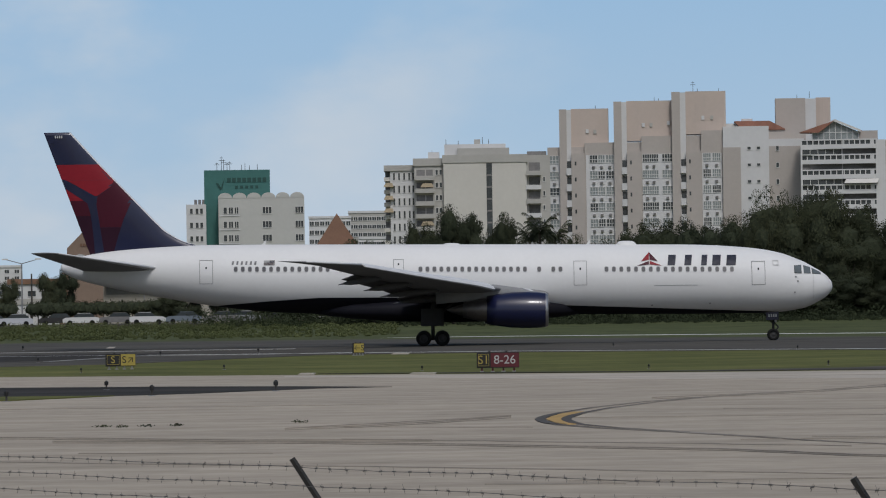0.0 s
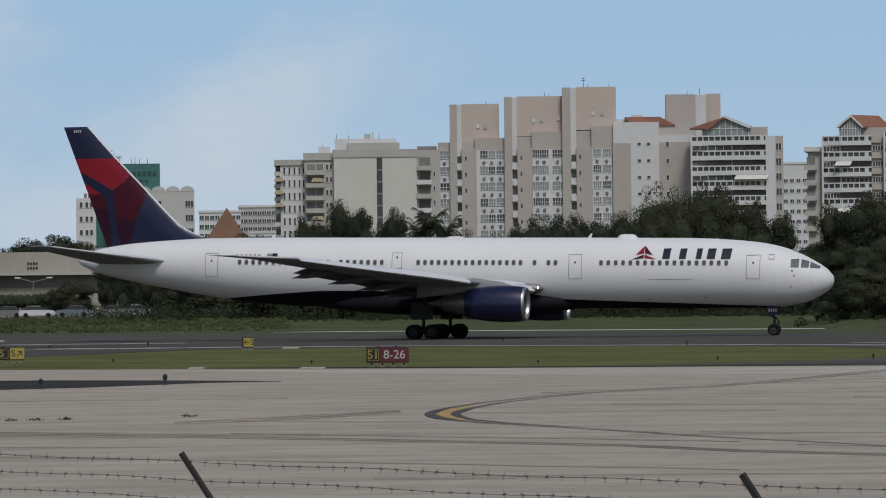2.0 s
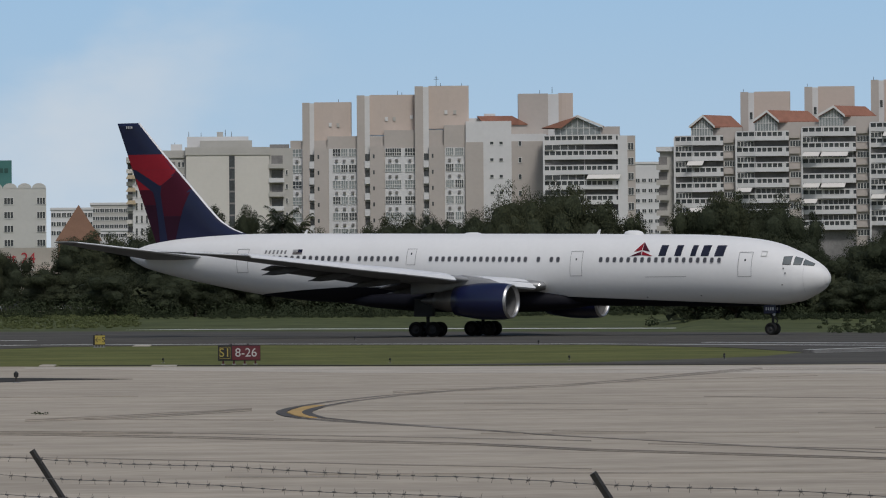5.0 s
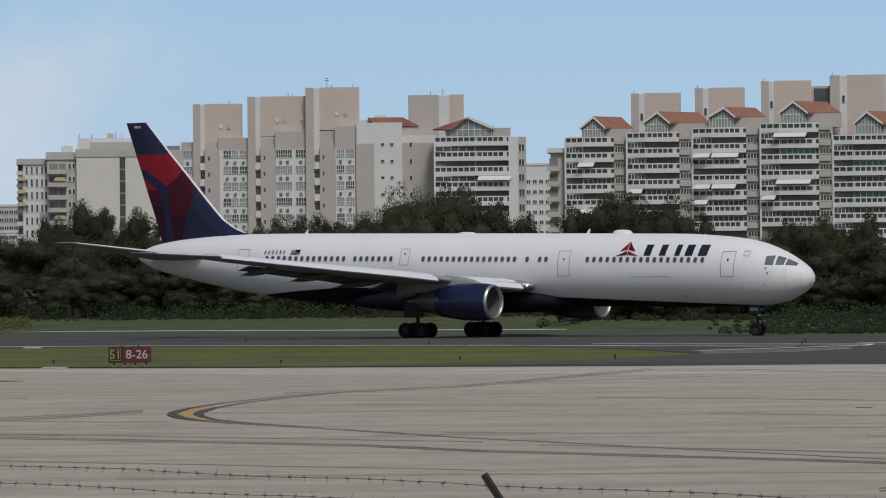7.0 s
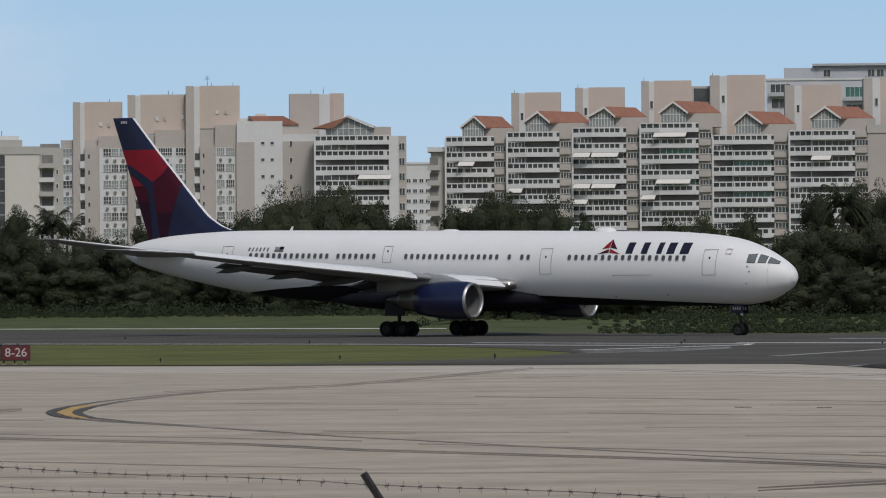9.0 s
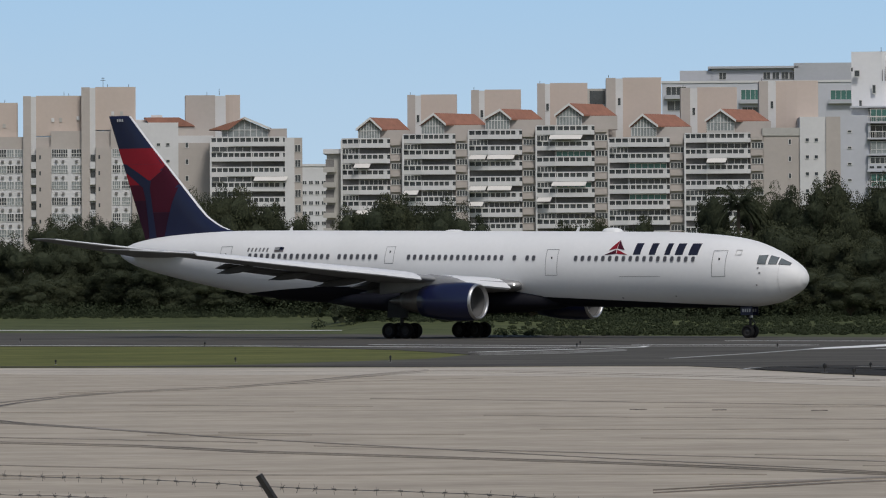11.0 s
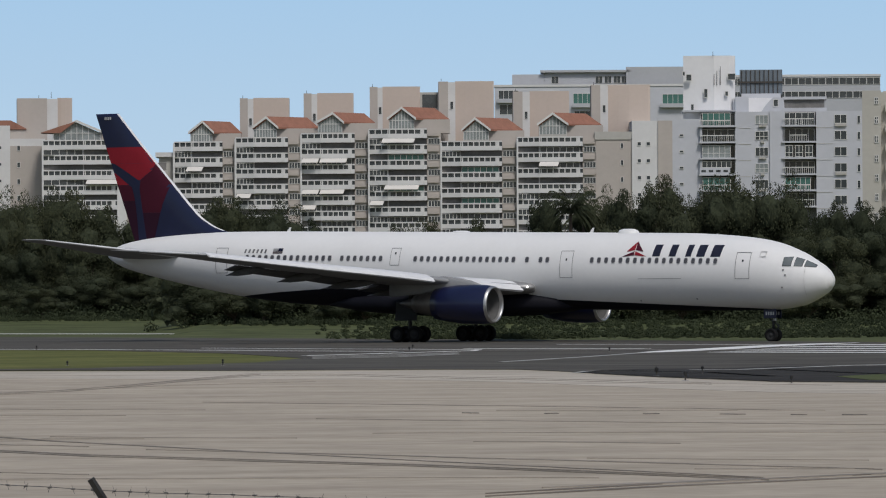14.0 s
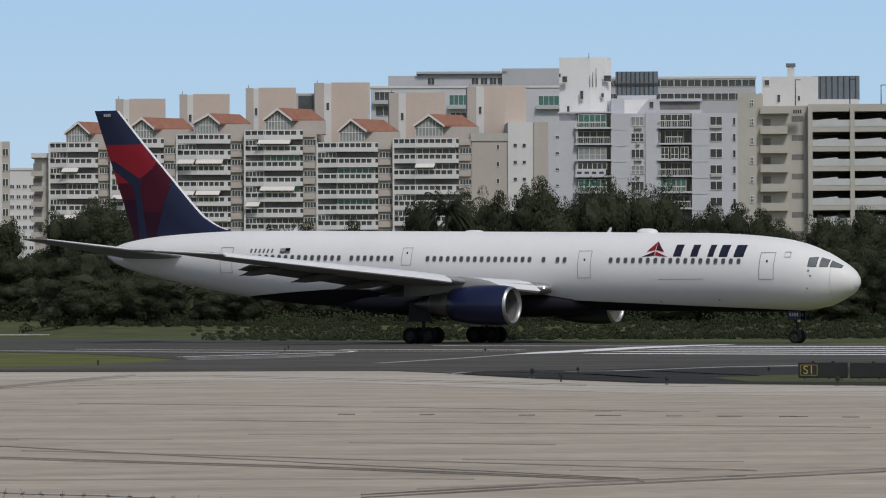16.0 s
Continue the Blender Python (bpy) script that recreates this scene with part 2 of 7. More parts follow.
def lettering(name, text, size, mat, parent, m, label="", depth=0.01):
    cu = bpy.data.curves.new(name, "FONT")
    cu.body, cu.size, cu.extrude = text, size, depth
    cu.align_x, cu.align_y = "CENTER", "CENTER"
    tmp = bpy.data.objects.new("tmp", cu)
    me = bpy.data.meshes.new_from_object(tmp)
    bpy.data.objects.remove(tmp)
    me.materials.clear()
    me.materials.append(mat)
    ob = part(name, me, mat, parent, label)
    ob.matrix_basis = m
    return ob


# Bearings are in units of 1/9000 rad clockwise of a line 4.99 degrees left of +y; heights are in the same units below the top line.
UNIT = 1 / 9000.0


def horizon(u):
    return 529.5 - 0.00835 * (u - 1431)


def spot(u, v, z=0.0):
    """Where the sight line of bearing u and fall v meets level z."""
    r = (HEYE - z) / ((v - horizon(u)) * UNIT)
    a = (u - 784) * UNIT
    return (r * math.sin(a), r * math.cos(a))


def site(name, u, dist, label, category, group=""):
    """A thing on the ground at bearing u, facing the eye. Returns it, and functions from u to local x and v to local z."""
    a, k = (u - 784) * UNIT, dist * UNIT
    ob = thing(name, pose(dist * math.sin(a), dist * math.cos(a), 0, 0, 0, -math.degrees(a)), label, category, group)
    return ob, (lambda q: (q - u) * k), (lambda v: HEYE + (horizon(u) - v) * k)


# ---- ground ----
ground = tagged(new("ground", mesh_of("ground", slab([(-4600, -600), (4600, -600), (4600, 4700), (-4600, 4700)], -1.0, 0.0), M["grass"])), "wide flat mown airfield grass", "ground", kind="structure")


def bank_height(u, d):
    """Height of the low grass bank that carries the trees."""
    w = max(0.0, min(1.0, (u - 1600) / 100))
    d0, d1, top = 502 - 74 * w, 604 - 110 * w, 1.0 - 0.25 * w
    q = max(0.0, min(1.0, (d - d0) / (d1 - d0)))
    return top * q * q * (3 - 2 * q)


def bank():
    bm = bmesh.new()
    rows = []
    for i in range(84):
        u = -700 + 50 * i
        a = (u - 784) * UNIT
        row = [bm.verts.new((d * math.sin(a), d * math.cos(a), bank_height(u, d) + 0.012)) for d in range(352, 750, 12)]
        row.append(bm.verts.new((752 * math.sin(a), 752 * math.cos(a), -0.2)))
        rows.append(row)
    for p, q in zip(rows, rows[1:]):
        for j in range(len(p) - 1):
            bm.faces.new((p[j], q[j], q[j + 1], p[j + 1]))
    tagged(new("grass_bank", mesh_of("grass_bank", bm, M["rough_grass"], smooth=True)), "low bank of rough dull grass rising to the trees", "ground", kind="structure")


bank()


def surface(name, pts, z0, z1, mat, label, category):
    return tagged(new(name, mesh_of(name, slab(pts, z0, z1), mat)), label, category, kind="structure")


apron_edge = [spot(-900, 652), spot(0, 652.5), spot(1100, 652), spot(1800, 649), spot(2110, 646), spot(2260, 645.5), spot(2350, 649), spot(2409, 653), spot(2509, 658), spot(2709, 665), spot(3300, 668), spot(4200, 670)]
surface("apron", [(-160, 20), *apron_edge, (160, 20)], -0.3, 0.02, M["concrete"], "broad worn pale concrete apron with skid marks", "apron")
surface("apron_edge_strip", [*[spot(u, v + 2) for u, v in ((500, 652.2), (1100, 652), (1800, 649), (2110, 646), (2260, 645.5), (2350, 649), (2409, 653), (2509, 658), (2709, 665), (3300, 668), (4200, 670))], *[spot(u, v) for u, v in ((4200, 690), (3300, 688), (2709, 684), (2509, 678), (2409, 674), (2260, 668), (2110, 665), (1800, 664), (1100, 664), (500, 656))]], 0.0, 0.028, M["concrete_pale"], "paler concrete strip along the apron edge", "pavement")
surface("taxiway", [spot(-700, 640), spot(0, 634), spot(200, 631), spot(380, 624), spot(560, 617), spot(900, 614), spot(1500, 613), spot(1750, 618), spot(1880, 626), spot(1800, 634), spot(1500, 645), spot(1100, 650), spot(1800, 648), spot(2110, 645), spot(2260, 644.5), spot(2350, 648), spot(2409, 652), spot(2509, 657), spot(2709, 664), spot(3300, 667), spot(4000, 669), spot(4000, 592), spot(3200, 594), spot(2400, 592), spot(1431, 590), spot(600, 590), spot(-700, 595)], -0.3, 0.024, M["asphalt"], "grey asphalt taxiway joining the runway", "taxiway")


# ---- buildings beyond the airfield ----
def wall(parent, x0, x1, y0, y1, z0, z1, mat, name="wall", label=""):
    return part(name, boxes((min(x0, x1), max(x0, x1), y0, y1, min(z0, z1), max(z0, z1))), mat, parent, label)


PANE_CACHE = {}


def lattice(xs, zs, depth):
    """One connected frame: bars between each pair of cuts in x and z, openings between the pairs."""
    bm = bmesh.new()
    v = [[[bm.verts.new((x, y, z)) for z in zs] for x in xs] for y in (-depth, 0.0)]
    solid = lambda i, j: 0 <= i < len(xs) - 1 and 0 <= j < len(zs) - 1 and (i % 2 == 0 or j % 2 == 0)
    for i in range(len(xs) - 1):
        for j in range(len(zs) - 1):
            if not solid(i, j):
                continue
            bm.faces.new((v[0][i][j], v[0][i + 1][j], v[0][i + 1][j + 1], v[0][i][j + 1]))
            for di, dj, a, b in ((-1, 0, (i, j), (i, j + 1)), (1, 0, (i + 1, j + 1), (i + 1, j)), (0, -1, (i + 1, j), (i, j)), (0, 1, (i, j + 1), (i + 1, j + 1))):
                if not solid(i + di, j + dj):
                    bm.faces.new((v[0][a[0]][a[1]], v[0][b[0]][b[1]], v[1][b[0]][b[1]], v[1][a[0]][a[1]]))
    return bm


def window(parent, x, y, z, w, h, cols=2, rail=0.0, pane="pane", depth=0.12):
    """Framed window standing a little proud of the wall face at y; its panes are set back in the frame."""
    key = (round(w, 1), round(h, 1), cols, round(rail, 1), pane)
    if key not in PANE_CACHE:
        w_, h_ = key[0], key[1]
        bar = 0.09
        xs, zs = [], [-h_ / 2, -h_ / 2 + bar]
        for i in range(cols + 1):
            x0 = -w_ / 2 + (w_ - bar) * i / cols
            xs += [x0, x0 + bar]
        if rail:
            zs += [-h_ / 2 + rail * h_, -h_ / 2 + rail * h_ + bar]
        zs += [h_ / 2 - bar, h_ / 2]
        fr = lattice(xs, zs, depth)
        gl = boxes((-w_ / 2 + 0.02, w_ / 2 - 0.02, -depth * 0.45, -0.01, -h_ / 2 + 0.02, h_ / 2 - 0.02))
        PANE_CACHE[key] = (mesh_of("window", fr, M["frame"]), mesh_of("pane", gl, M[pane]))
    f, g = PANE_CACHE[key]
    ob = part("window", f, None, parent)
    ob.location = (x, y, z)
    part("pane", g, None, ob)
    return ob


# Thin plate on the wall face; dark ones paint the shade of an opening.
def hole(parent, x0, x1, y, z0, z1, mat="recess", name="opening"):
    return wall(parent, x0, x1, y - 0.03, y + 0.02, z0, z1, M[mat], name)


def aerial(parent, x, y, z, h, kind=0):
    bm = tube(bmesh.new(), (x, y, z - 0.05), (x, y, z + h), 0.06, 0.04, 6)
    if kind:
        box(bm, x - 0.5, x + 0.5, y - 0.04, y + 0.04, z + h * 0.7, z + h * 0.7 + 0.08)
        box(bm, x - 0.3, x + 0.3, y - 0.04, y + 0.04, z + h * 0.88, z + h * 0.88 + 0.08)
    part("aerial", bm, M["rust"], parent, "thin dark rooftop aerial")


def roof_tank(parent, x0, x1, y0, y1, z, h, mat="grey"):
    wall(parent, x0, x1, y0, y1, z - 0.02, z + h, M[mat], "rooftop_box")


def hotel():
    ob, X, Z0 = site("hotel", 435, 1000, "pale hotel with a dark green sign slab on its roof", "hotel")
    Z = lambda y: Z0(y - 12)
    wall(ob, X(363), X(480), 5, 13, 0, Z(299), M["green"], "sign_slab", "dark green sign slab")
    wall(ob, X(331), X(366), 2, 14, 0, Z(360), M["white"], "side_wing")
    wall(ob, X(388), X(540), 0, 12, 0, Z(350), M["pale_grey"], "front_wing", "pale grey front wing")
    for i in range(6):
        c = X(400 + 25.5 * i)
        r = X(435 + 12.5) - X(435)
        bm = prism([(c + r * math.cos(q), Z(350) + r * 0.75 * math.sin(q)) for q in [math.pi * j / 12 for j in range(13)]], -0.05, 1.2)
        part("roof_arch", bm, M["pale_grey"], ob, "small rounded parapet arch")
    for j, y in enumerate((372, 397, 421, 446)):
        for x, w, c in ((400, 7, 1), (410, 9, 2), (420, 8, 2), (474, 17, 3), (531, 15, 3)):
            window(ob, X(x), 0, Z(y), w * 0.111, 1.4, c)
        for x in (340, 350, 358):
            window(ob, X(x), 2, Z(y), 0.7, 1.2, 1)
        wall(ob, X(389), X(426), -0.12, 0.05, Z(y + 10), Z(y + 8), M["white"], "sill_band")
    for i in range(8):
        wall(ob, X(404 + 9 * i), X(410.5 + 9 * i), 4.9, 5.02, Z(321), Z(313), M["signgreen"], "sign_bar", "dark green lettering bar")
    for i in range(5):
        wall(ob, X(418 + 9 * i), X(423 + 9 * i), 4.9, 5.02, Z(332), Z(327), M["signgreen"], "sign_bar", "dark green lettering bar")
    part("emblem", prism([(X(384), Z(322)), (X(388), Z(322)), (X(393), Z(330)), (X(400), Z(312)), (X(395), Z(333)), (X(391), Z(334))], 4.9, 5.02), M["signgreen"], ob, "dark tick-shaped sign emblem")
    for x, h in ((386, 1.6), (394, 2.8), (398, 2.2), (404, 1.6), (409, 1.8), (430, 1.1), (436, 1.4), (444, 1.0), (458, 1.2)):
        aerial(ob, X(x), 8, Z(299), h, int(h > 1.5))
    for x in (345, 352, 359):
        roof_tank(ob, X(x), X(x + 5), 5, 7, Z(360), 1.0, "recess")


def cream_block():
    ob, X, Z0 = site("apartment_block", 822, 950, "cream apartment block with blank end wall and ochre awnings", "apartment block")
    X0 = X
    X = lambda u: X0(u + 2)
    Z = lambda y: Z0(y - 10)
    wall(ob, X(785), X(932), 0, 14, 0, Z(288), M["cream"], "end_wall")
    wall(ob, X(783), X(934), -0.15, 14.1, Z(288), Z(274), M["grey"], "parapet")
    wall(ob, X(810), X(902), 1, 12, Z(274), Z(262), M["grey"], "upper_parapet")
    wall(ob, X(787), X(896), 4, 11, Z(274), Z(254), M["white"], "roof_house")
    hole(ob, X(861), X(871), 0, Z(440), Z(289), "pane", "vertical_slot")
    for i in range(7):
        wall(ob, X(861.5), X(870.5), -0.06, 0.02, Z(312 + 21 * i), Z(309 + 21 * i), M["recess"], "slot_panel")
    # long side, seen at a slant
    wall(ob, X(690), X(737), 3.0, 14, 0, Z(297), M["white"], "side_wall")
    wall(ob, X(681), X(690), 5.0, 14, 0, Z(300), M["white"], "side_wall")
    wall(ob, X(679), X(738), 2.7, 14, Z(300), Z(290), M["grey"], "parapet")
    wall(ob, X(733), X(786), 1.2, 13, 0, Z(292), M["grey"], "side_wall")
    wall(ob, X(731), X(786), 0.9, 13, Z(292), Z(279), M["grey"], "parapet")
    for i in range(6):
        y = 310 + 22.5 * i
        for x in (697, 706, 715, 724, 731):
            window(ob, X(x), 3.0, Z(y), 0.45, 1.5, 1)
        for x in (773, 780):
            window(ob, X(x), 1.2, Z(y - 6), 0.55, 1.1, 1)
        wall(ob, X(735), X(768), -0.3, 1.2, Z(y + 8), Z(y), M["grey"], "balcony")
        hole(ob, X(737), X(752), 1.2, Z(y), Z(y - 11))
        hole(ob, X(754), X(766), 1.2, Z(y), Z(y - 11))
        wall(ob, X(679), X(692), 3.4, 5.0, Z(y + 8), Z(y + 1), M["cream"], "balcony")
        hole(ob, X(681), X(690), 5.0, Z(y), Z(y - 10))
        if i in (1, 2, 3):
            part("awning", prism([(X(678), Z(y - 4)), (X(696), Z(y - 4)), (X(694), Z(y - 11)), (X(682), Z(y - 11))], 2.2, 2.9), M["awning_tan"], ob, "sun-bleached ochre awning")
        if i in (1, 4):
            part("awning", prism([(X(744), Z(y - 2)), (X(768), Z(y - 2)), (X(764), Z(y - 9)), (X(748), Z(y - 9))], -0.5, 0.2), M["awning_tan"], ob, "sun-bleached ochre awning")
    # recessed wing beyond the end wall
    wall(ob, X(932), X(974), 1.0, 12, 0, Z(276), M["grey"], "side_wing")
    for i in range(6):
        y = 297 + 25 * i
        wall(ob, X(931), X(958), -0.3, 1.0, Z(y + 15), Z(y + 7), M["white"] if i % 2 else M["grey"], "balcony")
        hole(ob, X(936), X(956), 1.0, Z(y + 7), Z(y - 8), "recess" if i % 2 == 0 else "pane")
        window(ob, X(963), 1.0, Z(y + 22), 0.5, 1.0, 1)
    wall(ob, X(934), X(968), 2, 8, Z(276), Z(269), M["recess"], "roof_house")
    for x, z, h in ((790, 254, 1.0), (812, 254, 0.8), (855, 254, 1.4), (866, 254, 1.0), (765, 279, 1.6)):
        aerial(ob, X(x), 6, Z(z), h)
    roof_tank(ob, X(840), X(851), 5, 8, Z(254), 0.9)
    roof_tank(ob, X(758), X(778), 3, 8, Z(279), 1.2, "white")


def stair_tower(ob, X, Z, u0, u1, top, strip, y0, y1, base):
    """Tall tan core with a white vertical strip and a rounded peach shaft."""
    wall(ob, X(u0), X(strip[0]), y0, y1, 0, Z(top), M["tan"], "tower")
    wall(ob, X(strip[0]), X(strip[1]), y0 + 0.5, y1, 0, Z(top + 1), M["white"], "tower_strip")
    c0, c1 = X(strip[1]), X(u1)
    pts = [(c0, y0 + 1.5), (c0 + (c1 - c0) * 0.25, y0 + 1.35), (c0 + (c1 - c0) * 0.5, y0 + 1.3), (c1 - 0.3, y0 + 1.4), (c1, y0 + 1.5), (c1, y1), (c0, y1)]
    part("tower_shaft", slab(pts, Z(base), Z(top - 1)), M["peach"], ob, "peach rounded tower shaft")


def tan_complex():
    ob, X0, Z0 = site("condominium", 1200, 1000, "tan and white condominium slab with tall stair towers", "condominium")
    X = lambda u: X0(u + max(0.0, 1290 - u) * 0.011)
    Z = lambda y: Z0(y - 8)
    k = 0.111
    wall(ob, X(967), X(1036), 4, 20, 0, Z(257), M["tan"])
    wall(ob, X(1034), X(1140), 3, 20, 0, Z(250), M["tan"])
    wall(ob, X(1136), X(1245), 2, 20, 0, Z(240), M["tan"])
    wall(ob, X(1243), X(1282), 1, 20, 0, Z(232), M["tan"])
    stair_tower(ob, X, Z, 989, 1077, 190, (1002, 1010), 3.0, 9, 262)
    stair_tower(ob, X, Z, 1087, 1192, 178, (1101, 1110), 2.0, 8, 248)
    stair_tower(ob, X, Z, 1191, 1288, 163, (1206, 1216), 1.0, 8, 238)
    # piers between the window bays
    for a, b, y in ((1010, 1034, 2.6), (1110, 1136, 1.6), (1216, 1243, 0.6)):
        wall(ob, X(a), X(b), y, y + 3, 0, Z(268), M["tan"], "pier")
    # white window bays
    for a, b, y, wins in ((968, 989, 3.9, ((979, 17, 3),)), (1036, 1087, 2.9, ((1050, 14, 3), (1064, 13, 3), (1079, 14, 3))), (1137, 1192, 1.9, ((1152, 29, 7), (1182, 19, 4))), (1244, 1280, 0.9, ((1253, 14, 4), (1270, 15, 4)))):
        wall(ob, X(a), X(b), y, y + 2, 0, Z(272), M["white"], "window_bay", "white window bay")
        for i in range(6):
            r = 279 + 28.4 * i
            for x, w, c in wins:
                window(ob, X(x), y, Z(r), w * k, 1.6, c, 0.4, "curtain" if (i * 7 + x) % 3 else "pane")
                for d in ((0,) if w < 20 else (-6, 6)):
                    wall(ob, X(x + d - 2.4), X(x + d + 2.4), y - 0.35, y + 0.02, Z(r + 16.5), Z(r + 12.5), M["recess"], "air_conditioner")
    # strip windows and slits beside the shafts
    for a, y in ((1006, 3.0), (1105.5, 2.0), (1211, 1.0)):
        for i in range(6):
            r = 288 + 28.4 * i
            hole(ob, X(a - 4), X(a + 4), y + 0.4, Z(r + 6), Z(r - 6), "pane", "stair_window")
            wall(ob, X(a - 5), X(a + 4.5), y - 0.25, y + 0.5, Z(r + 19), Z(r + 7), M["white"], "stair_panel")
            hole(ob, X(a + 10), X(a + 13), y - 0.4, Z(r + 2), Z(r - 5), "pane", "slit_window")
    for x, y in ((1039, 229), (1053, 230), (1140, 220), (1154, 220), (1185, 217), (1247, 209), (1263, 209)):
        f = 4.3 if x < 1090 else 3.3 if x < 1195 else 2.3
        wall(ob, X(x - 2.6), X(x + 2.6), f - 0.15, f + 0.4, Z(y + 3.5), Z(y - 3.5), M["white"] if x in (1039, 1140, 1185, 1247) else M["grey"], "vent_box")
    # end wing
    wall(ob, X(1282), X(1363), 0.2, 18, 0, Z(226), M["white"], "end_wing")
    wall(ob, X(1281), X(1313), 0.0, 1, 0, Z(263), M["tan"], "wall_panel", "flat tan wall panel")
    wall(ob, X(1363), X(1425), 0.6, 18, 0, Z(249), M["white"], "end_wing")
    wall(ob, X(1362), X(1424), 0.4, 1, 0, Z(262), M["tan"], "wall_panel", "flat tan wall panel")
    for i in range(6):
        r = 265 + 29.4 * i
        for x in (1328, 1344.5):
            window(ob, X(x), 0.2, Z(r), 0.75, 0.7, 1)
        window(ob, X(1378), 0.4, Z(r + 1), 0.7, 1.1, 1)
    part("tiled_roof", slab([(X(1300), 3), (X(1392), 3), (X(1392), 11), (X(1300), 11)], Z(232), Z(231)), M["tile"], ob, "low clay tiled roof")
    part("tiled_roof", prism([(X(1303), Z(216)), (X(1365), Z(216)), (X(1393), Z(231)), (X(1316), Z(231))], 3, 10), M["tile"], ob, "low clay tiled roof")
    wall(ob, X(1306), X(1391), 3.3, 9.7, Z(250), Z(232.5), M["tan"], "roof_house")
    wall(ob, X(1288), X(1312), 6, 9, Z(226), Z(219), M["white"], "roof_house")
    wall(ob, X(1316), X(1336), 9, 11, Z(226), Z(210), M["white"], "roof_house")
    stair_tower(ob, X, Z, 1377, 1475, 175, (1430, 1449), 8, 14, 240)
    for x, z, h in ((1054, 190, 0.8), (1160, 178, 1.0), (1168, 178, 0.7), (1230, 163, 2.2), (1238, 163, 0.8), (1276, 163, 0.8), (1415, 175, 0.6), (1437, 175, 1.2)):
        aerial(ob, X(x), 6, Z(z), h, int(h > 1.9))


def balcony_unit(ob, X, Z, u0, u1, split, top, floors, pitch, y, side_end, awnings, seed):
    """A stack of balconies: white parapets with glazed gaps, loggias coloured dark for shade behind, and a recessed
    window strip beside them.
    """
    rnd = random.Random(seed)
    k = X(1) - X(0)
    wall(ob, X(u0), X(u1), y + 1.6, y + 12, 0, Z(top), M["recess"], "loggia_back", "loggia back wall with shade in its colour")
    wall(ob, X(u1), X(side_end), y + 1.2, y + 12, 0, Z(top + 2), M["tan"], "side_strip")
    wall(ob, X(u0 - 1.5), X(u0 + 1.5), y + 0.2, y + 12, 0, Z(top + 4), M["white"], "party_wall")
    for i in range(floors):
        t = top + pitch * i
        front = lambda o: [(X(u0), y + 1.2 + o), (X(split), y + o), (X(u1 - 6), y + o), (X(u1), y + 0.5 + o)]
        band = lambda o, e: front(o) + front(o + e)[::-1]
        part("balcony_parapet", slab(band(0.0, 0.5), Z(t + 17), Z(t + 9.2)), M["white"], ob)
        part("balcony_glass", slab(band(0.2, 0.1), Z(t + 9.2), Z(t + 2.0)), M["pane"], ob)
        part("balcony_rail", slab(band(-0.02, 0.45), Z(t + 2.2), Z(t)), M["white"], ob)
        wall(ob, X(u0 + 2), X(u1 - 2), y + 1.5, y + 2.0, Z(t + 17), Z(t + 14), M["white"], "floor_edge")
        n1 = max(2, round((split - u0) / 11.0))
        n2 = max(2, round((u1 - split) / 13))
        posts = [u0 + (split - u0) * j / n1 for j in range(n1 + 1)] + [split + 3 + (u1 - split - 14) * j / n2 for j in range(n2 + 1)]
        for q in posts:
            f = y + max(0.0, 1.2 * (split - q) / (split - u0))
            wall(ob, X(q - 0.9), X(q + 0.9), f + 0.02, f + 0.45, Z(t + 9.5), Z(t + 1.5), M["white"], "balcony_post")
        wall(ob, X(u1 - 10), X(u1 - 5), y + 0.03, y + 0.5, Z(t + 9.5), Z(t + 1.5), M["white"], "balcony_end")
        # window strip at the side
        if side_end - u1 > 8:
            w = (side_end - u1 - 3) * k
            window(ob, X((u1 + side_end) / 2), y + 1.2, Z(t + pitch - 5), w, 1.25, 4)
            wall(ob, X(u1 + 0.5), X(side_end - 4), y + 0.7, y + 1.2, Z(t + 13), Z(t + 6), M["tan"], "planter")
        # loggia glazing, enclosed on some floors
        if rnd.random() < 0.6:
            window(ob, X((u0 + split) / 2), y + 0.9, Z(t + pitch - 4.5), (split - u0 - 2) * k, 1.15, 5)
        if rnd.random() < 0.4:
            window(ob, X((split + u1) / 2 - 2), y + 0.9, Z(t + pitch - 4.5), (u1 - split - 6) * k, 1.15, 6, 0, "teal" if rnd.random() < 0.3 else "pane")
        if rnd.random() < 0.6:
            hole(ob, X(split - 1), X(split + 1), y + 1.3, Z(t + pitch), Z(t + 17), "white", "loggia_divider")
    for i, a0, a1 in awnings:
        t = top + pitch * i
        bm = bmesh.new()
        zt, zb = Z(t + 17.5), Z(t + 25)
        v = [bm.verts.new(p) for p in ((X(a0), y - 1.0, zb), (X(a1), y - 1.0, zb), (X(a1 + 3), y - 0.05, zt), (X(a0 + 3), y - 0.05, zt), (X(a0), y - 0.95, zb - 0.08), (X(a1), y - 0.95, zb - 0.08), (X(a1 + 3), y - 0.01, zt - 0.08), (X(a0 + 3), y - 0.01, zt - 0.08))]
        for f in ((0, 1, 2, 3), (4, 7, 6, 5), (0, 4, 5, 1), (1, 5, 6, 2), (3, 2, 6, 7), (0, 3, 7, 4)):
            bm.faces.new([v[q] for q in f])
        part("awning", bm, M["awning"], ob, "off-white canvas awning")


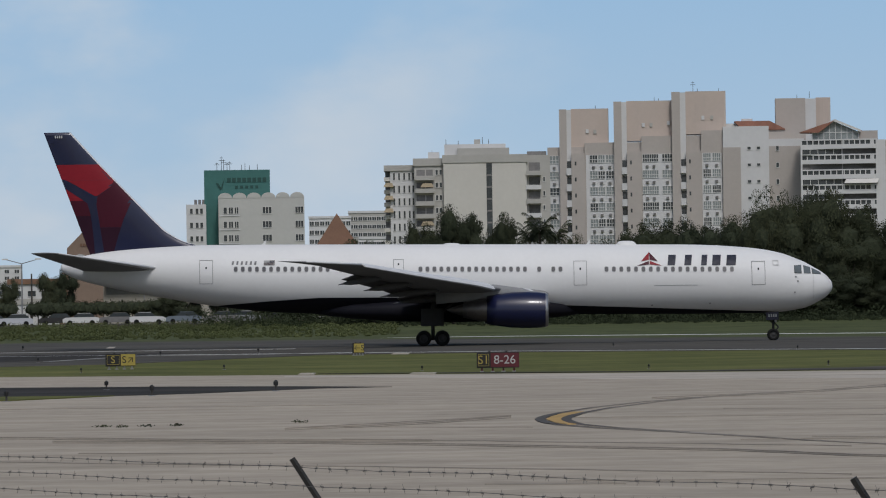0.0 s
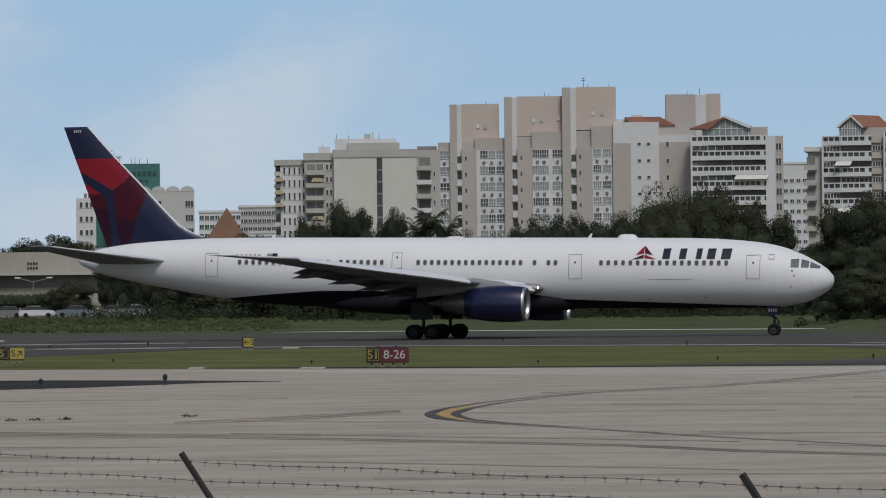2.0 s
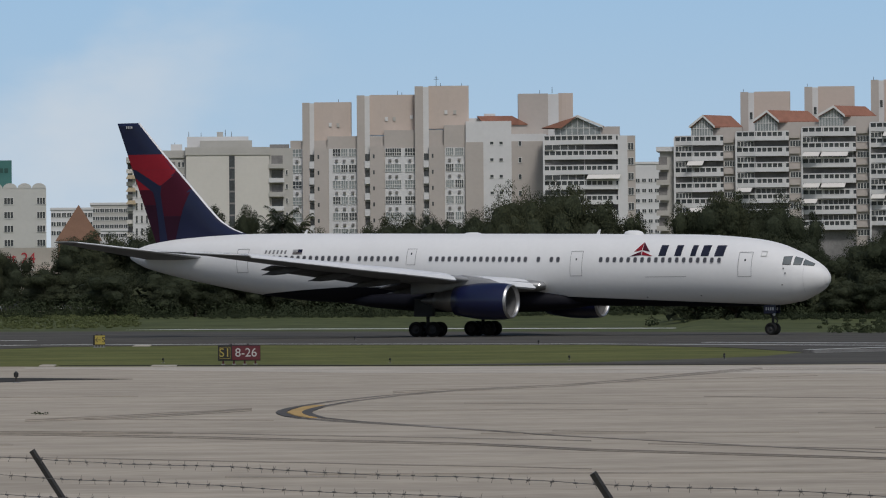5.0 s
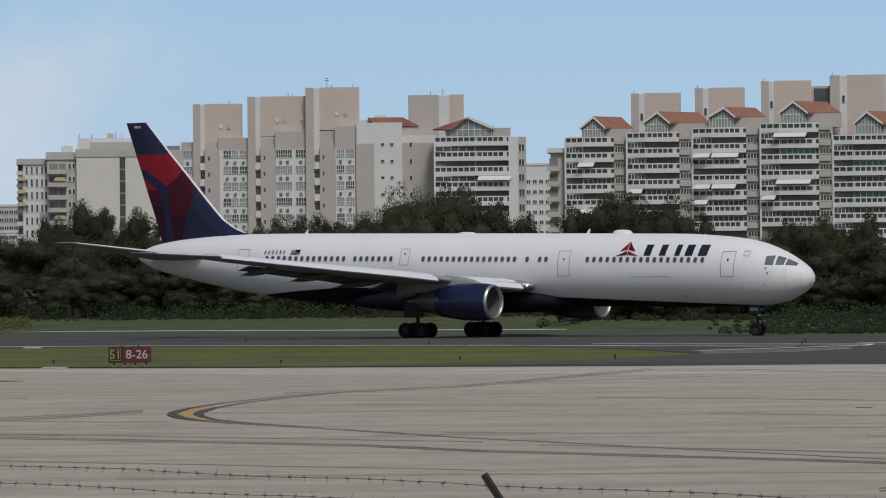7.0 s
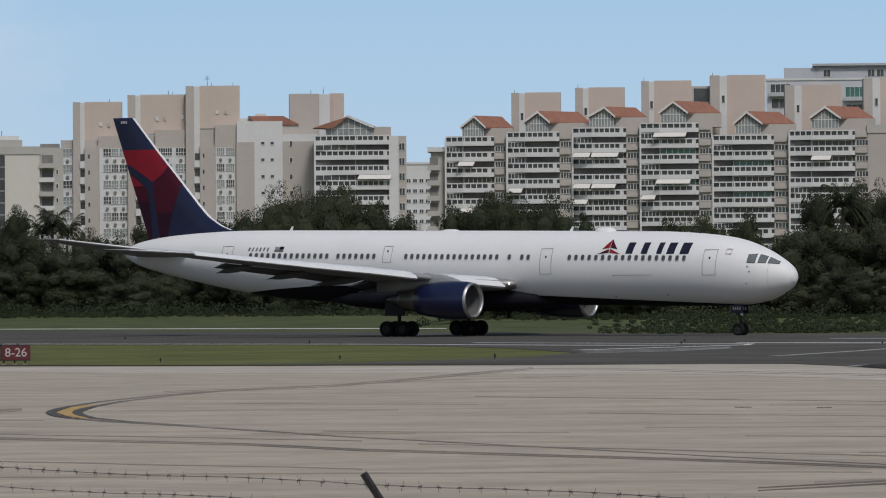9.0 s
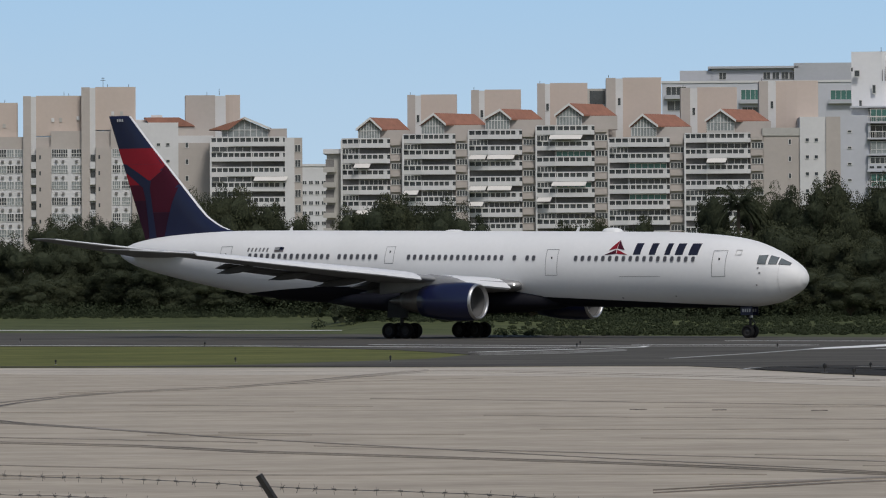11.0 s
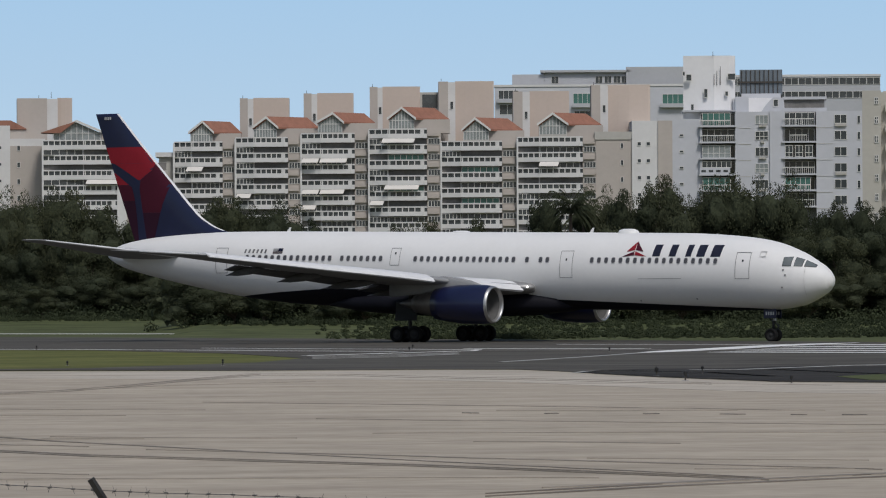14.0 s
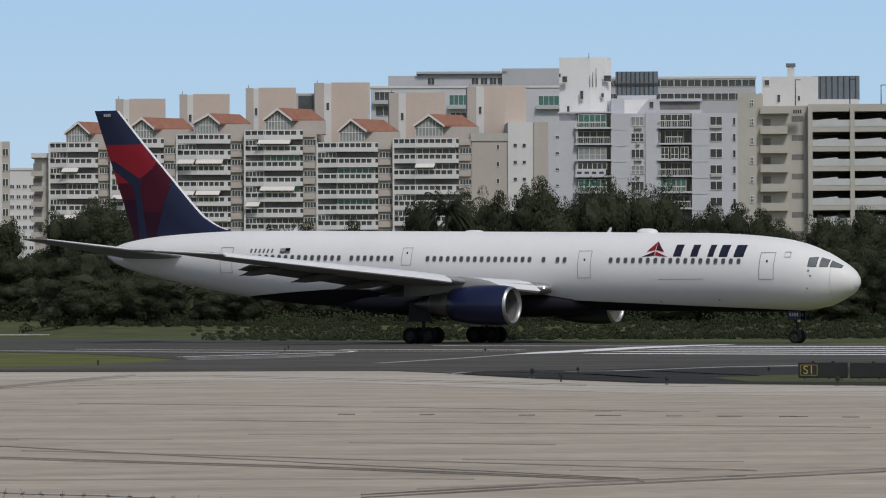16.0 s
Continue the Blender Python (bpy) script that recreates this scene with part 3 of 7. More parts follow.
def gable(ob, X, Z, a, b, peak_u, peak_v, base_v, right_u, y):
    """Tiled gable roof whose ridge runs back to the right, over a glazed penthouse front."""
    w = (X(b) - X(a)) / 2
    base, top = Z(base_v), Z(peak_v)
    d = X(right_u) - X(b)
    pts = [(X(a), y, base), (X(peak_u), y, top), (X(b), y, base)]
    back = [(x + d, yy + 7, z) for x, yy, z in pts]
    th = 0.35
    bm = bmesh.new()
    lo = [bm.verts.new(p) for p in pts] + [bm.verts.new(p) for p in back]
    hi = [bm.verts.new((x, yy, z + th)) for x, yy, z in pts] + [bm.verts.new((x, yy, z + th)) for x, yy, z in back]
    for f in ((0, 1, 4, 3), (1, 2, 5, 4)):
        bm.faces.new([lo[i] for i in f])
        bm.faces.new([hi[i] for i in f][::-1])
    for i, j in ((0, 1), (1, 2), (2, 5), (5, 4), (4, 3), (3, 0)):
        bm.faces.new((lo[i], lo[j], hi[j], hi[i]))
    part("gable_roof", bm, M["tile"], ob, "clay tiled gable roof")
    fb = bmesh.new()
    for (x0, _, z0), (x1, _, z1) in ((pts[0], pts[1]), (pts[1], pts[2])):
        v = [fb.verts.new(p) for p in ((x0, y - 0.12, z0 - 0.1), (x1, y - 0.12, z1 - 0.1), (x1, y - 0.12, z1 + th + 0.05), (x0, y - 0.12, z0 + th + 0.05), (x0, y - 0.01, z0 - 0.1), (x1, y - 0.01, z1 - 0.1), (x1, y - 0.01, z1 + th + 0.05), (x0, y - 0.01, z0 + th + 0.05))]
        for f in ((0, 1, 2, 3), (4, 7, 6, 5), (0, 4, 5, 1), (1, 5, 6, 2), (2, 6, 7, 3), (3, 7, 4, 0)):
            fb.faces.new([v[i] for i in f])
    part("barge_board", fb, M["frame"], ob)
    gx0, gx1, gp = X(a) + 0.5, X(b) - 0.4, X(peak_u)
    part("gable_glazing", prism([(gx0, base - 2.6), (gx1, base - 2.6), (gx1, base), (gp, top - 0.1), (gx0, base)], y + 0.6, y + 5), M["curtain"], ob, "pale glazed gable front")
    for i in range(9):
        x = gx0 + (gx1 - gx0) * i / 8
        rise = (x - gx0) / (gp - gx0) if x < gp else (gx1 - x) / (gx1 - gp)
        wall(ob, x - 0.06, x + 0.06, y + 0.5, y + 0.62, base - 2.6, base + (top - 0.15 - base) * max(0.02, rise), M["frame"], "mullion")
    wall(ob, gx0, gx1, y + 0.48, y + 0.6, base - 0.14, base, M["frame"], "transom")
    wall(ob, gx0, gx1, y + 0.48, y + 0.6, base - 2.6, base - 1.7, M["grey"], "gable_parapet")
    wall(ob, X(b) - 0.4, X(right_u), y + 1.4, y + 6, base - 2.6, base + 0.1, M["tan"], "penthouse_wall")


def balcony_block():
    ob, X0, Z = site("balcony_wing", 1490, 990, "white and tan condominium wing with stacked balconies", "condominium")
    X = lambda u: X0(u + 5)
    balcony_unit(ob, X, Z, 1415, 1548, 1487, 241, 7, 26.6, 0, 1562, ((2, 1490, 1548),), 3)
    wall(ob, X(1546), X(1563), 0.3, 10, 0, Z(243), M["white"], "end_post")
    wall(ob, X(1562), X(1577), 0.8, 12, 0, Z(243), M["tan"], "end_wall")
    for i in range(7):
        window(ob, X(1569), 0.8, Z(262 + 26.6 * i), 1.2, 1.5, 2)
    wall(ob, X(1515), X(1550), 3, 10, 0, Z(226), M["tan"], "penthouse_wall")
    gable(ob, X, Z, 1430, 1520, 1475, 209, 228, 1524, 1.5)
    part("tiled_roof", prism([(X(1412), Z(228)), (X(1448), Z(216)), (X(1474), Z(208)), (X(1446), Z(229))], 1.2, 8), M["tile"], ob, "clay tiled roof slope")


def gabled_complex():
    ob, X, Z0 = site("gabled_condominium", 2000, 1000, "long white and tan condominium with red-tiled gables and balconies", "condominium")
    Z = lambda y: Z0(y - 6 + 4.75)
    # heights follow each unit's own bearing
    units = [(1651, 1737, 1682, 243, 1759, ((1, 1672, 1700), (4, 1675, 1720), (5, 1650, 1672))),
             (1760, 1853, 1793, 235, 1876, ((3, 1760, 1785), (5, 1790, 1840))),
             (1876, 1971, 1911, 227, 1996, ((1, 1876, 1905), (1, 1908, 1955), (3, 1876, 1905), (3, 1908, 1950), (4, 1876, 1900))),
             (1996, 2099, 2030, 219, 2124, ((0, 2018, 2075), (3, 2022, 2082), (4, 1996, 2020))),
             (2124, 2232, 2159, 240, 2259, ()),
             (2259, 2375, 2298, 232, 2400, ((1, 2296, 2330),))]
    for n, (a, b, s, top, end, aw) in enumerate(units):
        zz = lambda v, a=a: HEYE + (horizon(a) - v) * 1000 * UNIT
        balcony_unit(ob, X, zz, a, b, s, top, 8 if n > 3 else 7, 27.6, 0.0 - 0.6 * (n % 2), end, aw, 10 + n)
    for a, b, pk, pv, bv, r, y in ((1676, 1722, 1701, 209, 229, 1770, 1.0), (1788, 1836, 1814, 201, 220, 1908, 0.6), (1902, 1952, 1932, 193, 210, 2008, 1.0), (2028, 2080, 2054, 183, 203, 2140, 0.6), (2160, 2212, 2184, 201, 222, 2272, 1.0), (2294, 2350, 2322, 192, 212, 2412, 0.6)):
        zz = lambda v, a=a: HEYE + (horizon(a) - v) * 1000 * UNIT
        gable(ob, X, zz, a, b, pk, pv, bv, r, y)
    for a, b, top, st in ((1766, 1854, 168, (1780, 1790)), (1880, 1969, 159, (1894, 1904)), (1998, 2088, 147, (2012, 2021)), (2121, 2220, 137, (2138, 2151)), (2254, 2355, 154, (2271, 2284)), (2394, 2500, 142, (2410, 2424))):
        zz = lambda v, a=a: HEYE + (horizon(a) - v) * 1000 * UNIT
        zz = lambda v, a=a: HEYE + (horizon(a) - v) * 1009 * UNIT
        stair_tower(ob, X, zz, a, b, top - 2, st, 9.0, 15, 260)
        window(ob, X((st[0] + st[1]) / 2), 9.5, zz(top + 40), 0.7, 1.6, 1)
        aerial(ob, X(a + 5), 11, zz(top), 0.9)
    zz = lambda v: HEYE + (horizon(2100) - v) * 1000 * UNIT
    wall(ob, X(2088), X(2122), 11, 14, 0, zz(150), M["grey"], "tower_link")
    hole(ob, X(2092), X(2119), 11, zz(178), zz(154), "pane", "stair_glazing")
    # plain end walls
    zz = lambda v: HEYE + (horizon(2460) - v) * 1000 * UNIT
    wall(ob, X(2398), X(2462), 0.4, 14, 0, zz(222), M["tan"], "end_wall", "tan end wall")
    wall(ob, X(2396), X(2463), 0.2, 14, zz(236), zz(222), M["grey"], "end_band")
    wall(ob, X(2462), X(2508), 0.0, 14, 0, zz(203), M["white"], "end_wall", "white end wall")
    wall(ob, X(2508), X(2537), -0.3, 14, 0, zz(203), M["tan"], "end_wall", "tan end wall")
    for i in range(7):
        r = 244 + 30 * i
        for x in (2475, 2491):
            window(ob, X(x), 0.0, zz(r), 0.75, 0.75, 1)
        window(ob, X(2444.5), 0.4, zz(r + 3), 0.6, 1.1, 1)
    # low link on the far side
    zz = lambda v: HEYE + (horizon(1630) - v) * 1000 * UNIT
    wall(ob, X(1624), X(1650), 2.0, 12, 0, zz(270), M["grey"], "link_wing")
    wall(ob, X(1618), X(1650), 1.2, 12, zz(270), zz(262), M["white"], "link_parapet")
    for i in range(5):
        hole(ob, X(1622), X(1637), 2.0, zz(295 + 27 * i), zz(280 + 27 * i))
        wall(ob, X(1618), X(1640), 1.0, 2.0, zz(303 + 27 * i), zz(294 + 27 * i), M["grey"], "balcony")


def far_block(u0, u1, top, dist, mat, label, rows, cols, v_first, pitch, ww, hh, name="far_building"):
    ob, X, Z = site(name, (u0 + u1) / 2, dist, label, "building")
    wall(ob, X(u0), X(u1), 0, 12, 0, Z(top), M[mat])
    wall(ob, X(u0 - 1), X(u1 + 1), -0.2, 12.2, Z(top + 4), Z(top), M["white"], "parapet")
    for j in range(rows):
        for i in range(cols):
            window(ob, X(u0 + (u1 - u0) * (i + 0.5) / cols), 0, Z(v_first + pitch * j), ww, hh, 2)
    return ob, X, Z


def white_apartments():
    ob, X, Z0 = site("white_apartments", 2700, 900, "white modern apartment building with balconies and rooftop plant", "apartment block")
    Z = lambda y: Z0(y - 13.5)
    wall(ob, X(2533), X(2585), 1.0, 16, 0, Z(212), M["bright"], "wall")
    wall(ob, X(2644), X(2672), 0.3, 16, 0, Z(200), M["bright"], "wall")
    wall(ob, X(2672), X(2708), 0.6, 16, 0, Z(200), M["bright"], "wall")
    wall(ob, X(2705), X(2732), 0.3, 16, 0, Z(200), M["bright"], "wall")
    wall(ob, X(2787), X(2868), 0.3, 16, 0, Z(200), M["bright"], "wall")
    # Back walls carry the loggia shade in their colour.
    for a, b in ((2582, 2646), (2730, 2789)):
        wall(ob, X(a), X(b), 2.2, 16, 0, Z(200), M["recess"], "loggia_back", "loggia back wall with shade in its colour")
    def railing(p, q, z0, z1, f):
        n = max(6, int((q - p) / 3.2))
        for j in range(n + 1):
            c = p + (q - p) * j / n
            wall(ob, X(c - 0.3), X(c + 0.3), f, f + 0.08, Z(z0), Z(z1), M["frame"], "baluster")
        wall(ob, X(p - 0.5), X(q + 0.5), f - 0.04, f + 0.14, Z(z1), Z(z1 - 1.6), M["frame"], "handrail")

    def bay(p, q, kinds_by_floor):
        for i, kind in enumerate(kinds_by_floor):
            y = 225 + 28.6 * i
            top = y - 27
            wall(ob, X(p - 1), X(q + 1), -0.1, 2.4, Z(y + 2), Z(y - 1), M["bright"], "floor_slab")
            mid = (p + q) / 2
            # Dark glass doors across the back stand in for the loggia's shade.
            window(ob, X(mid), 2.18, Z(y - 12), (q - p - 3) * 0.1, 2.3, 5, 0, "glass")
            if kind in ("teal", "glazed"):
                window(ob, X(mid - 2), 0.5, Z(y - 12), (q - p - 14) * 0.1, 2.3, 5, 0.35, "teal" if kind == "teal" else "curtain")
                if kind == "teal":
                    railing(p, q - 10, y - 1, y - 9, -0.05)
            elif kind == "open":
                railing(p + 2, q - 3, y - 1, y - 11, -0.05)
            elif kind == "band":
                window(ob, X(mid - 2), 0.3, Z(y - 18), (q - p - 12) * 0.1, 1.2, 6, 0, "glass")
                wall(ob, X(p), X(q - 10), 0.1, 0.35, Z(y - 1), Z(y - 12), M["bright"], "parapet")
                for j in range(4):
                    hole(ob, X(p + 3 + 13 * j), X(p + 11 + 13 * j), 0.1, Z(y - 4), Z(y - 8), "pane", "slot")
            elif kind == "frames":
                for j in range(3):
                    window(ob, X(p + 12 + (q - p - 24) * j / 2), 0.3, Z(y - 12), 1.4, 2.1, 2, 0.35, "glass")
            elif kind == "short":
                railing(p + 14, q - 16, y - 1, y - 11, 0.3)
            if i % 2:
                wall(ob, X(p + 0.5), X(p + 5), 0.3, 2.2, Z(y - 1), Z(top), M["bluegrey"], "loggia_screen")

    bay(2581, 2645, ("teal", "open", "glazed", "band", "teal", "open"))
    bay(2727, 2786, ("open", "short", "frames", "open", "teal", "open"))
    for i in range(6):
        y = 228 + 28.6 * i
        window(ob, X(2691), 0.6, Z(y - 14), 2.3, 1.6, 3, 0.4 if i % 2 else 0.0, "curtain" if i % 3 == 0 else "glass")
        for q in ((-5, 2) if i % 2 == 0 else (-2,)):
            wall(ob, X(2691 + q), X(2691 + q + 6), 0.1, 0.65, Z(y - 1), Z(y - 5), M["grey"], "air_conditioner")
        window(ob, X(2830), 0.3, Z(y - 14), 2.2, 1.6, 2, 0.0, "glass")
        if i in (0, 3):
            wall(ob, X(2820), X(2840), -0.1, 0.35, Z(y - 1), Z(y - 6), M["grey"], "air_conditioner")
        window(ob, X(2862), 0.3, Z(y - 13), 0.6, 1.4, 1, 0.0, "glass")
        window(ob, X(2549), 1.0, Z(y + 13), 0.8, 0.5, 1)
        wall(ob, X(2650), X(2672), 0.24, 0.4, Z(y + 1.4), Z(y + 0.6), M["grey"], "joint_line")
        wall(ob, X(2787), X(2816), 0.24, 0.4, Z(y + 1.4), Z(y + 0.6), M["grey"], "joint_line")
    # penthouse and rooftop plant
    wall(ob, X(2552), X(2625), 3, 14, Z(212), Z(197), M["drum"], "penthouse")
    wall(ob, X(2550), X(2646), 1.5, 14, Z(199), Z(196), M["bright"], "roof_slab")
    wall(ob, X(2640), X(2770), 5, 14, Z(200), Z(174), M["drum"], "penthouse")
    cx, r = X(2598), X(2644) - X(2598)
    pts = [(cx - r, 6), (cx + r * 0.2, 5.2), (cx + r * 0.8, 5.5), (cx + r, 6.5), (cx + r, 13), (cx - r, 13)]
    part("stair_drum", slab(pts, Z(200), Z(98)), M["drum"], ob, "tall white rounded stair drum")
    for x, y, w, h in ((2562, 137, 10, 12), (2638, 136, 14, 12), (2592, 165, 7, 16), (2553, 130, 5, 8), (2629, 166, 6, 9)):
        window(ob, X(x), 5.0, Z(y), w * 0.1, h * 0.1, 1)
    wall(ob, X(2644), X(2668), 4, 9, Z(200), Z(172), M["bright"], "roof_house")
    part("roof_house", prism([(X(2690), Z(200)), (X(2732), Z(200)), (X(2730), Z(175)), (X(2712), Z(173)), (X(2698), Z(188))], 3, 8), M["bright"], ob, "white rooftop house")
    window(ob, X(2716), 3, Z(184), 0.9, 1.3, 1)
    wall(ob, X(2730), X(2802), 3.5, 10, Z(200), Z(176), M["recess"], "penthouse")
    wall(ob, X(2728), X(2806), 3.0, 10.5, Z(178), Z(173), M["bright"], "roof_slab")
    wall(ob, X(2728), X(2806), 2.6, 3.0, Z(200), Z(193), M["bright"], "parapet")
    plant = part("rooftop_plant", boxes((X(2652), X(2728), 9, 14, Z(165), Z(122))), M["steel_blue"], ob, "grey rooftop cooling plant")
    for i in range(9):
        wall(plant, X(2655 + 8 * i), X(2656.5 + 8 * i), 8.8, 9.05, Z(165), Z(123), M["rust"], "plant_rib")
    wall(plant, X(2650), X(2730), 8.7, 14.2, Z(146), Z(143), M["rust"], "plant_band")
    wall(ob, X(2655), X(2725), 8, 15, Z(200), Z(165), M["bright"], "plant_base")
    for x, h in ((2618, 6.5), (2612, 5.0), (2607, 4.0), (2605, 1.5)):
        aerial(ob, X(x), 5.0, Z(150 if h > 2 else 98), h * 0.5)
    window(ob, X(2568), 5.0, Z(190), 0.6, 1.2, 1)


def parking_garage():
    ob, X, Z0 = site("parking_garage", 3000, 780, "concrete multi-storey parking garage with open decks", "parking garage")
    Z = lambda y: Z0(y - 14.5)
    k = 780 * UNIT
    wall(ob, X(2868), X(2901), 0.0, 10, 0, Z(163), M["stone"], "stair_tower")
    wall(ob, X(2901), X(2912), 1.6, 10, 0, Z(165), M["stone"], "stair_wall")
    wall(ob, X(2910), X(2996), 2.0, 12, 0, Z(186), M["stone"], "end_wall")
    wall(ob, X(2908), X(2958), 0.4, 2.0, Z(200), Z(187), M["stone"], "end_parapet")
    for i in range(7):
        y = 181 + 34.0 * i
        window(ob, X(2893), 0.0, Z(y), 0.6, 1.05, 2, 0.5)
        yb = 232 + 34.0 * i
        wall(ob, X(2908), X(2956), 0.2, 2.0, Z(yb + 4), Z(yb - 10), M["stone"], "landing_parapet")
        hole(ob, X(2912), X(2926), 2.0, Z(yb - 10), Z(yb - 23))
        hole(ob, X(2963), X(2984), 2.0, Z(yb - 18), Z(yb - 28))
    wall(ob, X(2905), X(2910), 2.0, 3, Z(187), Z(163), M["stone"], "stair_post")
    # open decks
    # The back wall's tone paints in the shade deep inside the decks.
    wall(ob, X(2990), X(3360), 14, 15, 0, Z(190), M["recess"], "deck_back", "back of the decks, coloured dark for shade")
    wall(ob, X(2992), X(3360), 0.4, 15, Z(197), Z(184), M["stone"], "roof_deck")
    for i in range(7):
        y = 224 + 34.6 * i
        wall(ob, X(2994), X(3358), 0.3, 14, Z(y + 9), Z(y), M["stone"], "deck")
        wall(ob, X(2994), X(3358), 0.25, 0.5, Z(y), Z(y - 12), M["guard"], "deck_guard", "pale grey deck guard")
        for j in range(5):
            a = 2996 + 78 * j
            part("ramp", prism([(X(a), Z(y + 1)), (X(a + 50), Z(y + 1)), (X(a + 50), Z(y - 11)), (X(a + 47), Z(y - 15.5)), (X(a + 12), Z(y - 12)), (X(a), Z(y - 10))], 0.75, 0.95), M["bright"], ob, "sloping white ramp wall")
            wall(ob, X(a + 55), X(a + 66), 1.2, 2.6, Z(y), Z(y - 12), M["bright"], "inner_parapet")
    for u in (2996, 3070, 3148, 3226, 3304):
        wall(ob, X(u - 4), X(u + 4), 0.1, 1.4, 0, Z(190), M["stone"], "column")
    # roof
    wall(ob, X(2910), X(3010), 8, 14, Z(186), Z(131), M["white"], "roof_drum", "white rooftop stair drum")
    wall(ob, X(2955), X(2968), 9, 12, Z(131), Z(112), M["white"], "chimney")
    wall(ob, X(2953), X(2970), 8.8, 12.2, Z(112), Z(107), M["steel_blue"], "chimney_cap")
    window(ob, X(2905 + 14), 8, Z(142), 0.9, 1.0, 1)
    window(ob, X(2940), 8, Z(170), 0.6, 1.3, 1)
    window(ob, X(2976), 8, Z(170), 0.5, 0.9, 1)
    plant = wall(ob, X(3000), X(3084), 9, 13, Z(172), Z(130), M["steel_blue"], "rooftop_plant", "grey rooftop cooling plant")
    for i in range(8):
        wall(plant, X(3003 + 10.5 * i), X(3004.5 + 10.5 * i), 8.85, 9.05, Z(172), Z(131), M["rust"], "plant_rib")
    wall(ob, X(3006), X(3082), 8, 13, Z(190), Z(172), M["white"], "plant_base")
    for u, h in ((2970, 5.0), (3066, 5.0), (3121, 3.9)):
        bm = tube(bmesh.new(), (X(u), 1, Z(186)), (X(u), 1, Z(186) + h * 0.8), 0.09, 0.06, 6)
        box(bm, X(u), X(u) + 0.8, 0.9, 1.1, Z(186) + h * 0.8 - 0.12, Z(186) + h * 0.8)
        part("roof_lamp", bm, M["rust"], ob, "dark rooftop lamp post")
    sg = wall(ob, X(2963), X(2984), -0.1, 0.2, Z(203), Z(190), M["grey"], "wall_sign", "grey wall sign")
    for i in range(4):
        wall(sg, X(2966 + 4 * i), X(2968.5 + 4 * i), -0.18, -0.08, Z(200), Z(194), M["rust"], "sign_bar", "dark sign bar")


def shops():
    ob, X, Z0 = site("supermarket", 380, 780, "long low cream supermarket with red lettering", "supermarket")
    Z = lambda y: Z0(y)
    k = 780 * UNIT
    wall(ob, X(183), X(560), 0, 20, 0, Z(443), M["shopwall"])
    hole(ob, X(188), X(500), 0, Z(506), Z(484), "recess", "shopfront")
    wall(ob, X(186), X(520), -2.0, 0, Z(484), Z(480), M["grey"], "canopy")
    lettering("lettering", "Supermarket 24", 2.3, M["redtext"], ob, pose(X(435), -0.06, Z(462), 90), "red wall lettering")
    for i in range(8):
        wall(ob, X(244 + 5 * (i % 4)), X(248 + 5 * (i % 4)), -0.06, 0.02, Z(466 + 8 * (i // 4)), Z(461 + 8 * (i // 4)), M["rust"], "wall_bar", "dark red wall lettering bar")
    wall(ob, X(328), X(344), -0.06, 0.02, Z(458), Z(452), M["grey"], "wall_plate")
    wall(ob, X(505), X(575), -1.5, 4, 0, Z(476), M["peach"], "annex", "peach annex")
    ob, X, Z = site("sign_pylon", 165, 770, "tall brown wall pylon with a round pale emblem", "sign pylon")
    part("pylon_wall", prism([(X(120), 0), (X(183), 0), (X(183), Z(376)), (X(168), Z(376)), (X(120), Z(425))], 0, 5), M["pylon"], ob)
    bm = tube(bmesh.new(), (X(143), -0.15, Z(450)), (X(143), 0.05, Z(450)), 17 * 770 * UNIT * 0.85, None, 24)
    part("emblem", bm, M["cabin_rim"], ob, "round pale grey emblem")
    bm = tube(bmesh.new(), (X(143), -0.22, Z(450)), (X(143), -0.1, Z(450)), 10 * 770 * UNIT * 0.85, None, 24)
    part("emblem_ring", bm, M["brown"], ob, "brown inner emblem disc")
    for i in range(4):
        wall(ob, X(143 + 5 * i), X(147 + 5 * i), -0.1, 0.05, Z(422), Z(417), M["brown"], "sign_bar", "brown lettering bar")
    for u, w, pv, bv, d in ((597, 41, 366, 430, 880), (142, 32, 405, 470, 890)):
        ob, X, Z = site("pyramid_roof_building", u, d, "low building under a steep brown pyramid roof", "building")
        r = X(u + w)
        wall(ob, -r * 0.9, r * 0.9, -r * 0.9, r * 0.9, 0, Z(bv) + 0.05, M["brick"])
        bm = bmesh.new()
        c = [bm.verts.new(p) for p in ((-r, -r, Z(bv)), (r, -r, Z(bv)), (r, r, Z(bv)), (-r, r, Z(bv)))]
        t = bm.verts.new((0, 0, Z(pv)))
        bm.faces.new(c[::-1])
        for i in range(4):
            bm.faces.new((c[i], c[(i + 1) % 4], t))
        part("pyramid_roof", bm, M["brown"], ob, "steep brown shingle pyramid roof")
    ob, X, Z0 = site("low_shop", 40, 790, "low white shop building with dark windows", "building")
    Z = lambda y: Z0(y - 12)
    wall(ob, X(-140), X(106), 0, 12, 0, Z(497), M["white"])
    wall(ob, X(14), X(108), -0.3, 12.3, Z(500), Z(491), M["brick"], "parapet", "brown parapet")
    wall(ob, X(16), X(106), -0.2, 0, Z(536), Z(526), M["grey"], "plinth_band")
    for u in (57, 76):
        part("downpipe", boxes((X(u) - 0.12, X(u) + 0.12, -0.5, -0.25, 0, Z(482))), M["rust"], ob, "dark slim post")
    for i in range(9):
        window(ob, X(-125 + 26 * i), 0, Z(517), 1.4, 1.0, 2)
    wall(ob, X(106), X(190), -1, 9, 0, Z(498), M["brick"], "brick_wing", "brown brick wing")


